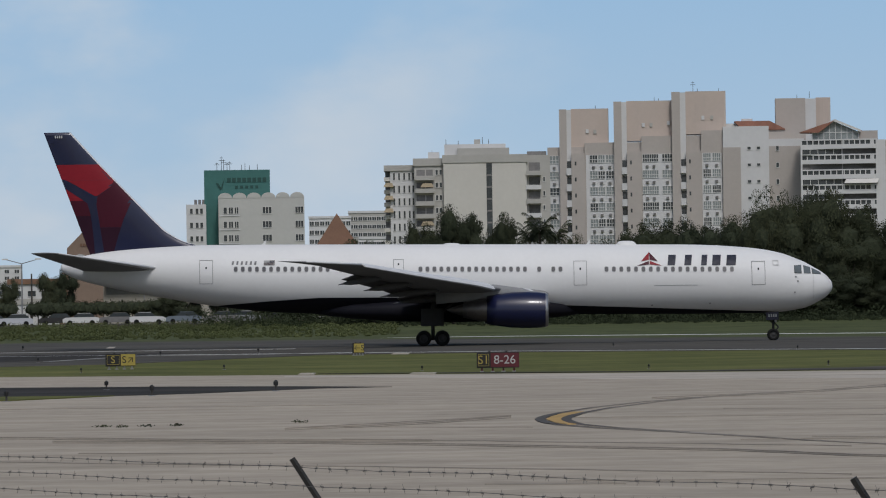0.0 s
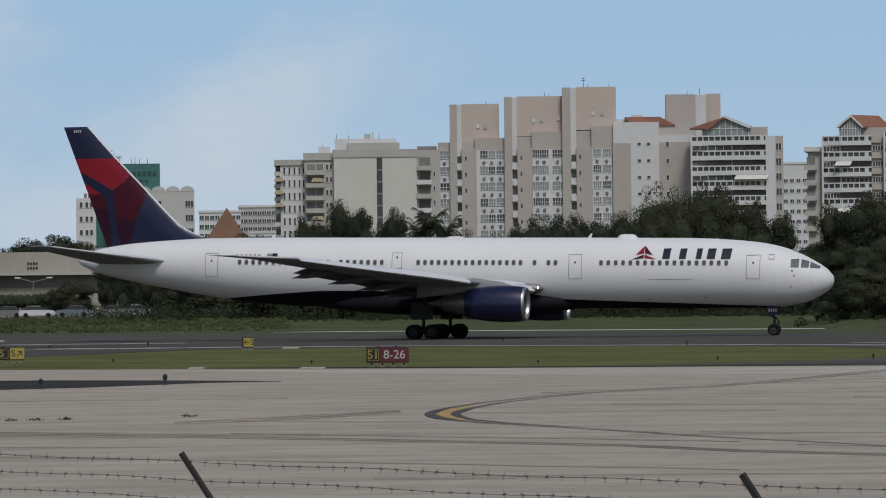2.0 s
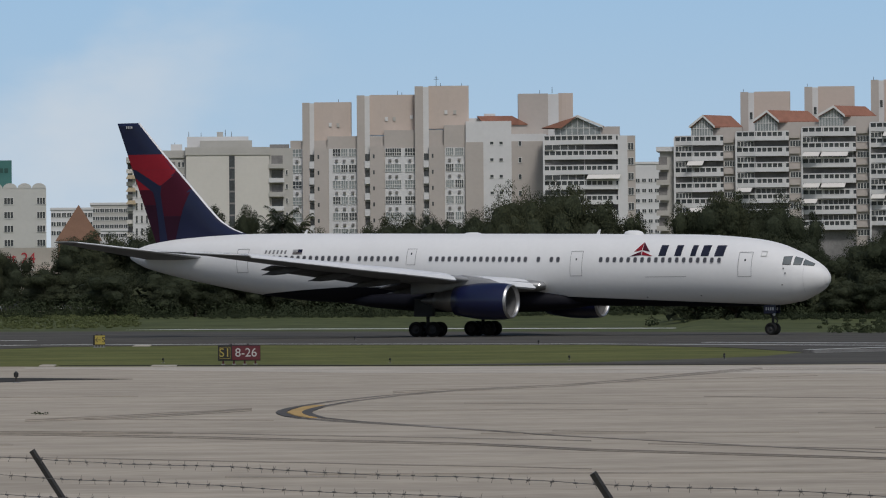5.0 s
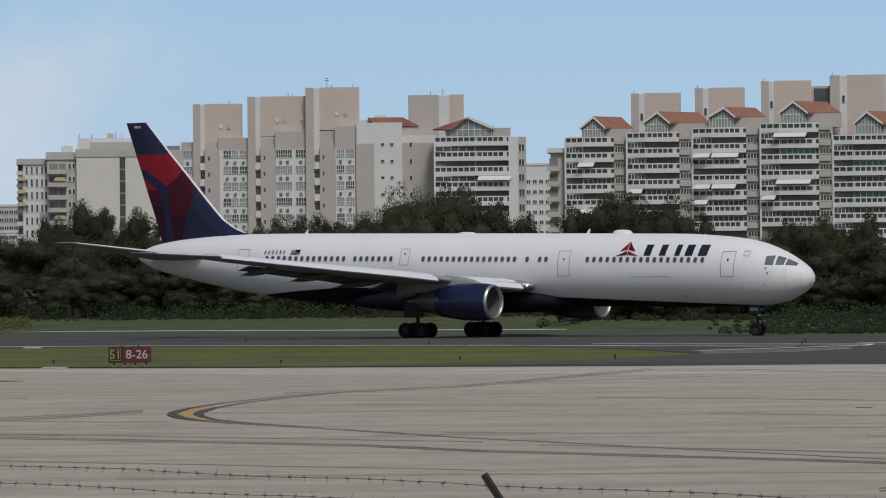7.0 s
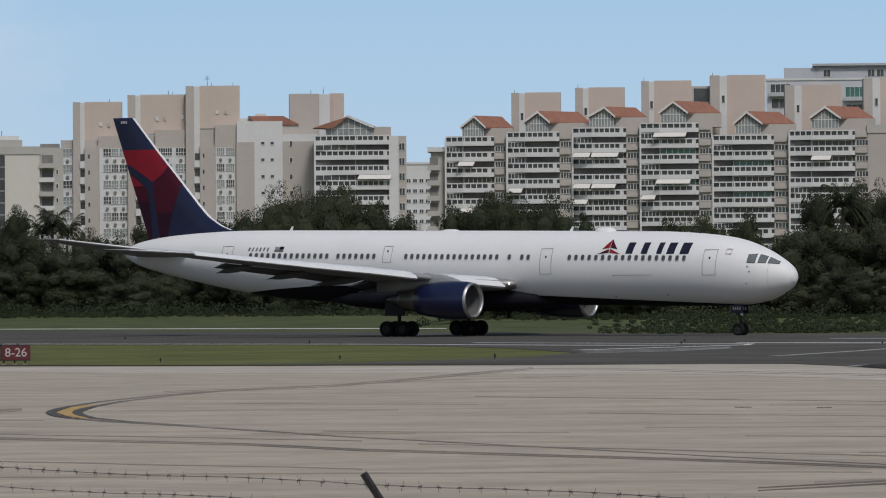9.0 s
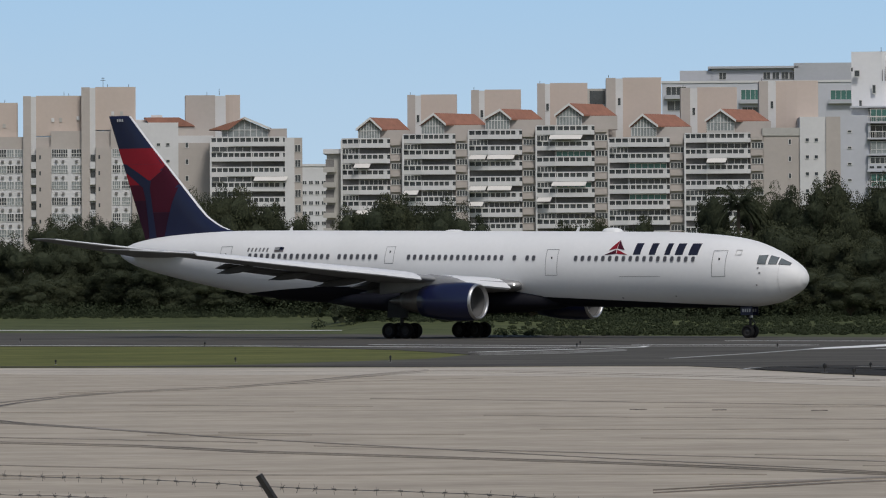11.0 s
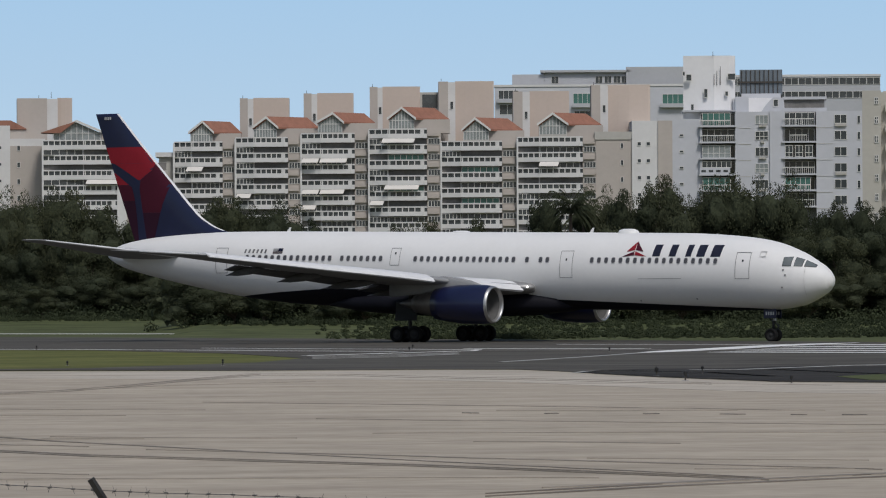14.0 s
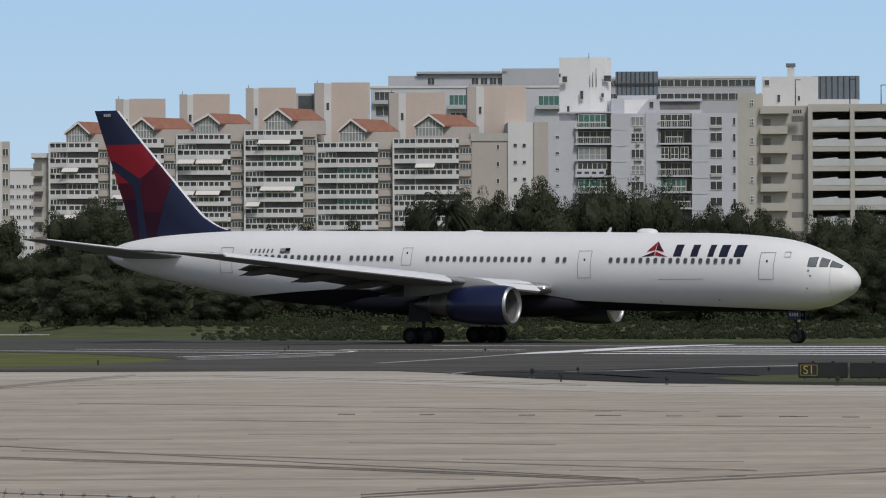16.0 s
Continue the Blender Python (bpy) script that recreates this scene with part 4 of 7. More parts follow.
M["drum"] = material("fresh_white_stucco", (0.74, 0.74, 0.75), 0.9, 0.05, 0.15)
M["curtain"] = material("curtained_window_glass", (0.26, 0.29, 0.29), 0.2, 0.3, 0.4, island=0.3)
M["shopwall"] = material("dull_cream_stucco", (0.36, 0.335, 0.29), 0.9, 0.1, 0.15)
M["pylon"] = material("brown_stucco", (0.23, 0.165, 0.125), 0.9, 0.1, 0.2)
M["steel_blue"] = material("grey_blue_metal", (0.16, 0.19, 0.22), 0.5, 0.15, 0.6, metal=0.3)
M["stone"] = material("beige_concrete", (0.44, 0.425, 0.38), 0.9, 0.07, 0.15)
M["guard"] = material("pale_deck_guard", (0.50, 0.525, 0.52), 0.5, 0.1, 0.4)
hotel()
cream_block()
tan_complex()
balcony_block()
gabled_complex()
far_block(548, 622, 371, 1300, "white", "distant white apartment building", 3, 8, 384, 16, 1.2, 1.2)
far_block(618, 692, 362, 1350, "grey", "distant grey apartment building", 4, 9, 376, 14, 1.2, 1.1)
far_block(636, 690, 408, 1250, "white", "distant low white building", 1, 7, 420, 16, 1.2, 1.0)
far_block(1580, 1625, 289, 1250, "white", "narrow white apartment building between two condominiums", 7, 4, 322, 18, 1.1, 1.0)
far_block(-100, 40, 455, 1200, "white", "distant low white building", 2, 8, 466, 12, 1.2, 1.0)
ob, X, Z = far_block(2219, 2560, 139, 1250, "bright", "long white apartment building seen behind the gables", 0, 14, 152, 24, 3.4, 2.2)
for u0, u1, v0, v1, n in ((2226, 2262, 149, 169, 4), (2228, 2268, 174, 192, 3), (2300, 2334, 150, 168, 4), (2358, 2400, 155, 178, 5), (2516, 2562, 157, 178, 5), (2360, 2398, 186, 198, 4)):
    window(ob, X((u0 + u1) / 2), 0, Z((v0 + v1) / 2), X(u1) - X(u0), Z(v0) - Z(v1), n, pane="teal" if n == 5 else "pane")
for u0, u1, v in ((2224, 2266, 171), (2356, 2404, 180), (2512, 2564, 181)):
    wall(ob, X(u0), X(u1), -1.2, 0, Z(v), Z(v - 7), M["bluegrey"], "balcony")
wall(ob, X(2250), X(2308), 3, 12, Z(139), Z(120), M["bright"], "penthouse")
wall(ob, X(2306), X(2456), 3, 12, Z(139), Z(114), M["bright"], "penthouse")
for u in (2326, 2404, 2420, 2436, 2450):
    window(ob, X(u), 3, Z(130), 1.8, 1.8, 2)
wall(ob, X(2300), X(2460), 2, 13, Z(117), Z(113), M["bluegrey"], "roof_slab")
wall(ob, X(2452), X(2555), 2, 12, Z(152), Z(108), M["bluegrey"], "lift_house")
ob, X, Z = far_block(2420, 2900, 122, 1300, "bluegrey", "long pale apartment building behind the rooftop plant", 2, 20, 134, 24, 3.4, 1.8)
white_apartments()
parking_garage()
shops()


# ---- sky backdrop ----
def sky_backdrop():
    m = bpy.data.materials.new("hazy_sky")
    m.use_nodes = True
    nt = m.node_tree
    nt.nodes.clear()
    out = nt.nodes.new("ShaderNodeOutputMaterial")
    em = nt.nodes.new("ShaderNodeEmission")
    tc = nt.nodes.new("ShaderNodeTexCoord")
    sep = nt.nodes.new("ShaderNodeSeparateXYZ")
    nt.links.new(tc.outputs["Object"], sep.inputs[0])
    mr = nt.nodes.new("ShaderNodeMapRange")
    mr.inputs["From Min"].default_value, mr.inputs["From Max"].default_value = 0.0, 260.0
    nt.links.new(sep.outputs["Z"], mr.inputs["Value"])
    grad = nt.nodes.new("ShaderNodeValToRGB")
    grad.color_ramp.elements[0].color = (0.545, 0.68, 0.795, 1)
    grad.color_ramp.elements[1].color = (0.385, 0.59, 0.815, 1)
    nt.links.new(mr.outputs[0], grad.inputs[0])
    mp = nt.nodes.new("ShaderNodeMapping")
    mp.inputs["Scale"].default_value = (0.0042, 0.0042, 0.0075)
    mp.inputs["Location"].default_value = (1.01, 0.0, 0.2)
    nt.links.new(tc.outputs["Object"], mp.inputs[0])
    n = nt.nodes.new("ShaderNodeTexNoise")
    n.inputs["Scale"].default_value, n.inputs["Detail"].default_value, n.inputs["Roughness"].default_value = 1.0, 6.0, 0.5
    nt.links.new(mp.outputs[0], n.inputs["Vector"])
    cr = nt.nodes.new("ShaderNodeMapRange")
    cr.interpolation_type = "SMOOTHSTEP"
    cr.inputs["From Min"].default_value, cr.inputs["From Max"].default_value = 0.42, 0.72
    nt.links.new(n.outputs["Fac"], cr.inputs["Value"])
    # the cloud bank lies over one quarter of the horizon
    bank = nt.nodes.new("ShaderNodeMapRange")
    bank.interpolation_type = "SMOOTHSTEP"
    bank.inputs["From Min"].default_value, bank.inputs["From Max"].default_value = 280.0, -180.0
    nt.links.new(sep.outputs["X"], bank.inputs["Value"])
    mul = nt.nodes.new("ShaderNodeMath")
    mul.operation = "MULTIPLY"
    nt.links.new(cr.outputs[0], mul.inputs[0])
    nt.links.new(bank.outputs[0], mul.inputs[1])
    mix = nt.nodes.new("ShaderNodeMix")
    mix.data_type = "RGBA"
    nt.links.new(mul.outputs[0], mix.inputs["Factor"])
    nt.links.new(grad.outputs[0], mix.inputs[6])
    mix.inputs[7].default_value = (0.66, 0.73, 0.80, 1)
    nt.links.new(mix.outputs[2], em.inputs["Color"])
    nt.links.new(em.outputs[0], out.inputs[0])
    bm = bmesh.new()
    lo, hi = [], []
    for i in range(25):
        a = radians(-22 + 54 * i / 24)
        lo.append(bm.verts.new((4000 * math.sin(a), 4000 * math.cos(a), -20)))
        hi.append(bm.verts.new((4000 * math.sin(a), 4000 * math.cos(a), 520)))
    for i in range(24):
        bm.faces.new((lo[i], lo[i + 1], hi[i + 1], hi[i]))
    tagged(new("backdrop", mesh_of("backdrop", bm, m)), "pale blue hazy sky with thin cloud", "sky", kind="structure")


sky_backdrop()


# ---- trees ----
def leaf_cloud(bm, centre, radii, n, size, rnd):
    """Small leaf tufts over an uneven ellipsoid."""
    c = Vector(centre)
    for _ in range(n):
        d = Vector((rnd.gauss(0, 1), rnd.gauss(0, 1), rnd.gauss(0, 1))).normalized()
        q = rnd.uniform(0.7, 1.06) + 0.12 * rnd.random() ** 3
        p = c + Vector((d.x * radii[0], d.y * radii[1], d.z * radii[2])) * q
        s = size * rnd.uniform(0.6, 1.4)
        nrm = (d + Vector((rnd.uniform(-0.8, 0.8), rnd.uniform(-0.8, 0.8), rnd.uniform(-0.3, 0.9)))).normalized()
        u = nrm.orthogonal().normalized()
        u.rotate(Matrix.Rotation(rnd.uniform(0, 6.28), 3, nrm))
        w = nrm.cross(u)
        pts = [p + u * s, p + w * s * 0.55, p - u * s * 0.9, p - w * s * 0.6]
        bm.faces.new([bm.verts.new(x) for x in pts])


TOPS = {}


def tree(seed, height, spread, n_tufts, mat="leaf", trunk_share=0.14, tuft=0.1):
    rnd = random.Random(seed)
    ob = thing("tree", pose(0, 0, 0), "dense dark green broadleaf tree at the airfield edge", "tree", "trees along the airfield edge")
    th = height * trunk_share
    tb = tube(bmesh.new(), (0, 0, -0.1), (rnd.uniform(-0.2, 0.2), 0, th), 0.05 * height * 0.5, 0.03 * height * 0.5, 8)
    lobes, tufts = [], []
    for i in range(19):
        a = rnd.uniform(0, 6.28)
        r = spread * 0.5 * math.sqrt(rnd.random()) * 0.78
        z = th + (height - th) * rnd.uniform(0.12, 0.8) * (1 - 0.2 * (r / (spread * 0.5)) ** 2)
        rad = spread * rnd.uniform(0.09, 0.21)
        lobes.append((Vector((r * math.cos(a), r * math.sin(a) * 0.8, z)), rad))
        # loose twigs stand out of the crown around each lobe
        for _ in range(4):
            d = Vector((rnd.gauss(0, 1), rnd.gauss(0, 1), 0.6 * rnd.gauss(0, 1) + 0.2)).normalized()
            tufts.append((lobes[-1][0] + d * rad * rnd.uniform(0.85, 1.2), rad * rnd.uniform(0.25, 0.45)))
        tube(tb, (0, 0, th * rnd.uniform(0.6, 1.0)), (r * math.cos(a) * 0.9, r * math.sin(a) * 0.7, z), 0.012 * height, 0.004 * height, 5)
    part("trunk", tb, M["bark"], ob)
    cb, core = bmesh.new(), bmesh.new()
    for c, rad in lobes:
        leaf_cloud(cb, c, (rad * 1.15, rad * 1.1, rad * 0.85), n_tufts // 19, tuft, rnd)
        m = Matrix.Translation(c) @ Matrix.Diagonal((rad * 0.8, rad * 0.75, rad * 0.58, 1))
        bmesh.ops.create_icosphere(core, subdivisions=2, radius=1.0, matrix=m)
    for c, rad in tufts:
        leaf_cloud(cb, c, (rad * 1.2, rad * 1.2, rad * 0.8), n_tufts // 110, tuft * 0.9, rnd)
    for v in core.verts:
        v.co += Vector((rnd.uniform(-0.2, 0.2), rnd.uniform(-0.2, 0.2), rnd.uniform(-0.2, 0.2)))
    zs = sorted(v.co.z for v in cb.verts)
    TOPS[seed] = zs[int(len(zs) * 0.992)]
    crown = part("crown", cb, M[mat], ob)
    part("inner_crown", core, M["core"], crown)
    return ob


def palm(seed, height):
    rnd = random.Random(seed)
    ob = thing("palm_tree", pose(0, 0, 0), "tall palm tree with drooping fronds", "palm tree", "palms along the airfield edge")
    part("trunk", tube(bmesh.new(), (0, 0, -0.1), (0.3, 0, height * 0.8), 0.2, 0.13, 8), M["bark"], ob)
    bm = bmesh.new()
    crown = Vector((0.3, 0, height * 0.8))
    for i in range(46):
        a, up = rnd.uniform(0, 6.28), rnd.uniform(0.1, 2.1)
        L = rnd.uniform(1.3, 2.0)
        d = Vector((math.cos(a), math.sin(a), 0))
        side = d.cross(Vector((0, 0, 1)))
        for j in range(22):
            q = (j + 1) / 22
            p = crown + d * L * q + Vector((0, 0, up * L * q - 1.0 * L * q * q))
            for k in (-1, 1):
                tip = p + side * k * 0.42 * (1 - 0.6 * q) + d * 0.22 + Vector((0, 0, -0.22 - 0.15 * rnd.random()))
                bm.faces.new([bm.verts.new(x) for x in (p, p + d * 0.07, tip)])
    part("fronds", bm, M["leaf"], ob)
    return ob


kinds = [tree(i, 10.0, 9.5, 21000) for i in range(4)]
used = set()


def plant(kind, u, dist, top_v, width=1.0, rz=0.0):
    """Stand a tree at bearing u so that its crown tops out at height top_v."""
    foot = bank_height(u, dist) if dist < 748 else 0.0
    h = HEYE + (horizon(u) - top_v) * dist * UNIT - foot
    a = (u - 784) * UNIT
    src = kinds[kind]
    f = h / TOPS[kind]
    m = pose(dist * math.sin(a), dist * math.cos(a), foot, 0, 0, rz)
    if kind not in used:
        used.add(kind)
        src.matrix_world = m
        ob = src
    else:
        ob = copy_thing(src, m)
    ob.scale = (f * width, f * width, f)
    return ob


rnd = random.Random(77)
# tall trees that stand out above the fuselage: bearing, distance, top
for u, d, v, w in ((742, 690, 392, 0.35), (795, 690, 396, 0.5), (826, 680, 366, 0.42), (862, 690, 396, 0.4), (886, 680, 377, 0.38), (905, 690, 408, 0.45), (1010, 690, 416, 0.5), (1125, 690, 396, 0.5), (1165, 680, 392, 0.5), (1215, 690, 392, 0.5), (1258, 680, 387, 0.5), (1292, 690, 390, 0.45),
                   (1345, 620, 380, 0.4), (1372, 620, 346, 0.42), (1400, 625, 338, 0.42), (1436, 620, 342, 0.45), (1482, 620, 355, 0.5), (1530, 620, 378, 0.5), (1572, 620, 398, 0.45), (1690, 620, 376, 0.45), (1722, 620, 358, 0.45), (1762, 620, 352, 0.5), (1800, 620, 356, 0.5), (1838, 620, 368, 0.45), (1870, 640, 388, 0.4), (2030, 640, 396, 0.45), (2080, 640, 392, 0.5), (2130, 640, 390, 0.5), (2170, 640, 386, 0.45),
                   (2318, 540, 350, 0.4), (2392, 540, 333, 0.4), (2440, 540, 350, 0.42), (2478, 530, 338, 0.4), (2525, 530, 312, 0.42), (2560, 540, 335, 0.42), (2605, 540, 330, 0.45), (2640, 530, 318, 0.42), (2690, 530, 313, 0.45), (2735, 540, 330, 0.45), (2790, 540, 356, 0.5), (2840, 540, 356, 0.5), (2890, 545, 366, 0.5), (2950, 545, 382, 0.5), (3010, 545, 376, 0.45), (3060, 545, 364, 0.45), (3110, 545, 376, 0.5), (3170, 545, 368, 0.5), (3230, 545, 372, 0.5)):
    plant(rnd.randrange(4), u, d, v, w * rnd.uniform(1.0, 1.3), rnd.uniform(0, 360))
# the dark belt below them
for i in range(60):
    u = 770 + 43 * i + rnd.uniform(-14, 14)
    far = 620 if u < 1650 else 515
    plant(rnd.randrange(4), u, far + rnd.uniform(-12, 12), 434 + rnd.uniform(-14, 16) - (22 if u > 2230 else 0), 0.85, rnd.uniform(0, 360))
for i in range(48):
    u = 560 + 57 * i + rnd.uniform(-16, 16)
    plant(rnd.randrange(4), u, (600 if u < 1650 else 500) + rnd.uniform(-8, 8), 490 + rnd.uniform(-16, 14), 1.35, rnd.uniform(0, 360))
# smaller growth in front of the shops
for u, v, d, w in ((205, 430, 860, 1.0), (240, 423, 860, 1.1), (278, 425, 860, 1.1), (308, 434, 860, 1.0), (385, 470, 640, 0.5), (420, 450, 640, 0.55), (450, 446, 640, 0.5), (478, 458, 640, 0.6), (510, 490, 640, 0.9), (95, 474, 690, 0.5), (118, 470, 690, 0.45), (15, 482, 690, 0.5), (-30, 476, 690, 0.6), (560, 474, 640, 0.9), (596, 452, 640, 0.9), (628, 432, 640, 0.9), (660, 420, 640, 0.8), (694, 424, 640, 0.8), (724, 418, 640, 0.8), (748, 426, 640, 0.8), (330, 500, 640, 1.1), (295, 504, 640, 1.0)):
    plant(rnd.randrange(4), u, d, v, w, rnd.uniform(0, 360))
p0 = palm(5, 10.0)
first = True
for u, d, v in ((959, 690, 376), (978, 695, 390), (938, 695, 392), (2352, 530, 326), (2372, 535, 344)):
    a = (u - 784) * UNIT
    h = HEYE + (horizon(u) - v) * d * UNIT
    m = pose(d * math.sin(a), d * math.cos(a), bank_height(u, d), 0, 0, u * 7)
    ob = p0 if first else copy_thing(p0, m)
    if first:
        p0.matrix_world, first = m, False
    ob.scale = (h / 10 * 0.9, h / 10 * 0.9, h / 10)


def scrub(name, spans, label, mat, seed, size, leaves=40):
    """A long ragged bank of low growth, as one mass."""
    r = random.Random(seed)
    bm = bmesh.new()
    for u0, u1, d0, d1, height, n in spans:
        for _ in range(n):
            u = r.uniform(u0, u1)
            if r.random() > min(1.0, (u - u0) / 260 + 0.04):
                continue
            a, d = (u - 784) * UNIT, r.uniform(d0, d1)
            h = height * r.uniform(0.35, 1.0)
            c = Vector((d * math.sin(a), d * math.cos(a), bank_height(u, d) + h * 0.45))
            leaf_cloud(bm, c, (h * 0.8, h * 0.8, h * 0.5), leaves, size, r)
    tagged(new(name, mesh_of(name, bm, M[mat])), label, "bushes", kind="stuff")


scrub("scrub", [(300, 760, 590, 610, 3.0, 300), (700, 1680, 590, 612, 2.2, 520), (1600, 3350, 494, 506, 1.7, 700)], "ragged green scrub along the airfield fence", "scrub", 3, 0.13, 70)
scrub("undergrowth", [(540, 1680, 628, 640, 5.0, 420), (1640, 3350, 508, 520, 5.0, 760)], "dense dark undergrowth between the trees", "leaf", 8, 0.5)
scrub("tall_grass", [(-460, 700, 522, 600, 0.6, 1500), (-460, 700, 598, 608, 1.15, 420)], "uneven tall pale grass before the parked cars", "meadow", 4, 0.085, 70)
scrub("weeds", [(700, 1660, 575, 588, 0.8, 300), (1640, 2250, 478, 492, 0.8, 180), (1900, 3350, 384, 492, 0.55, 2600)], "uneven dull green weeds at the lawn edge", "scrub", 6, 0.075, 80)


def hedge():
    """A clipped hedge raised on bare stems above the parked cars."""
    r = random.Random(14)
    ob = thing("hedge", pose(0, 0, 0), "long clipped dark green hedge behind the parked cars", "hedge")
    bm, inner, stems = bmesh.new(), bmesh.new(), bmesh.new()
    for i in range(150):
        u = -200 + 475 * i / 149
        if 26 < u < 54:
            continue
        a, d = (u - 784) * UNIT, 645 + r.uniform(-0.4, 0.4)
        c = Vector((d * math.sin(a), d * math.cos(a), 3.55 + r.uniform(-0.12, 0.12)))
        leaf_cloud(bm, c, (0.9, 0.8, 0.95 + r.uniform(-0.1, 0.15)), 60, 0.14, r)
        bmesh.ops.create_icosphere(inner, subdivisions=1, radius=0.78, matrix=Matrix.Translation(c))
        if i % 4 == 0:
            tube(stems, (c.x, c.y, 1.4), (c.x, c.y, 3.0), 0.09, 0.07, 6)
    crown = part("hedge_leaves", bm, M["leaf"], ob)
    part("inner_hedge", inner, M["core"], crown)
    part("stems", stems, M["bark"], ob)


hedge()


# ---- airfield signs, lights and markings ----
def airfield_sign(u0, u1, v_top, v_base, panels, label):
    """Low lit sign box on short legs. panels: (share of width, face, text, text material)."""
    x0, y0 = spot(u0, v_base)
    x1, y1 = spot(u1, v_base)
    d = math.hypot(x0, y0)
    w = (u1 - u0) * d * UNIT
    h = (v_base - v_top) * d * UNIT
    a = ((u0 + u1) / 2 - 784) * UNIT
    ob = thing("airfield_sign", pose(d * math.sin(a), d * math.cos(a), 0.0, 0, 0, -math.degrees(a)), label, "airfield sign", "airfield signs")
    leg = h * 0.2
    part("sign_box", boxes((-w / 2, w / 2, 0.0, 0.28, leg, h)), M["black"], ob)
    x = -w / 2
    for share, face, text, ink in panels:
        pw = w * share
        pn = part("sign_panel", boxes((x + 0.02, x + pw - 0.01, -0.02, 0.01, leg + 0.04, h - 0.03)), M[face], ob, face.replace("sign", "") + " sign panel")
        if text:
            lettering("lettering", text, (h - leg) * 0.78, M[ink], pn, pose(x + pw / 2, -0.026, (leg + h) / 2, 90), "", 0.004)
        if face == "black" and text:
            bw = 0.016
            for bx in ((x + 0.08, x + pw - 0.06, leg + 0.09, leg + 0.09 + bw), (x + 0.08, x + pw - 0.06, h - 0.08 - bw, h - 0.08), (x + 0.08, x + 0.08 + bw, leg + 0.09, h - 0.08), (x + pw - 0.06 - bw, x + pw - 0.06, leg + 0.09, h - 0.08)):
                part("border", boxes((bx[0], bx[1], -0.03, -0.015, bx[2], bx[3])), M["signyellow"], pn)
        x += pw
    for i in range(4):
        lx = -w / 2 + w * (0.12 + 0.76 * i / 3)
        part("leg", boxes((lx - 0.04, lx + 0.04, 0.08, 0.2, -0.05, leg + 0.02)), M["signred"] if panels[-1][1] == "signred" else M["steel"], ob)
        part("base_plate", boxes((lx - 0.09, lx + 0.09, 0.02, 0.28, 0.0, 0.04)), M["steel"], ob)
    for i in range(2):
        part("lamp_cap", boxes((-w / 2 + w * (0.3 + 0.4 * i) - 0.05, -w / 2 + w * (0.3 + 0.4 * i) + 0.05, 0.05, 0.2, h, h + 0.05)), M["black"], ob)
    return ob


airfield_sign(841, 916, 614, 648.5, ((0.32, "black", "S1", "signyellow"), (0.68, "signred", "8-26", "cabin_rim")), "red and black runway holding sign on short legs")
airfield_sign(185, 238, 612, 640, ((0.5, "black", "S", "signyellow"), (0.5, "signyellow", "S\u2197", "black")), "black and yellow taxiway direction sign")
airfield_sign(621, 642, 596, 618, ((0.12, "black", "", "black"), (0.88, "signyellow", "\u2190S", "black")), "small yellow taxiway direction sign")
airfield_sign(2973, 3060, 626, 660, ((0.42, "black", "S1", "signyellow"), (0.58, "black", "", "signyellow")), "long black taxiway location sign")
airfield_sign(3064, 3200, 626, 660, ((0.3, "black", "", "signyellow"), (0.7, "black", "", "signyellow")), "long blank black airfield sign")


def edge_light(u, v, size, tall=True):
    x, y = spot(u, v)
    d = math.hypot(x, y)
    h = size * d * UNIT
    bm = tube(bmesh.new(), (0, 0, 0), (0, 0, h * 0.55), h * 0.10, h * 0.08, 8)
    ob = thing("taxiway_light", pose(x, y, 0.02), "small black taxiway edge light on a flat base", "taxiway light", "taxiway edge lights")
    part("stem", bm, M["rust"], ob)
    part("lamp_head", tube(tube(bmesh.new(), (0, 0, h * 0.5), (0, 0, h * 0.85), h * 0.2, h * 0.22, 10), (0, 0, h * 0.85), (0, 0, h), h * 0.2, h * 0.08, 10), M["black"], ob, "black lamp head")
    part("base_plate", tube(bmesh.new(), (0, 0, 0), (0, 0, h * 0.06), h * 0.34, h * 0.34, 12), M["steel"], ob)


for u, v, s in ((10, 696, 20), (186, 677, 17), (266, 688, 20), (485, 681, 20), (40, 606, 9), (66, 627, 9), (142, 646, 9), (282, 617, 9), (394, 642, 9), (455, 613, 9), (744, 646, 9), (1145, 646, 9), (1462, 641, 9), (1408, 613, 8), (1736, 637, 9), (2066, 613, 8), (1083, 606, 7),
                (2503, 656, 17), (2554, 664, 18), (2584, 650, 13), (2741, 668, 16), (2921, 646, 12), (3042, 668, 18), (1736, 640, 8), (2420, 612, 8), (2072, 609, 8)):
    edge_light(u, v, s)


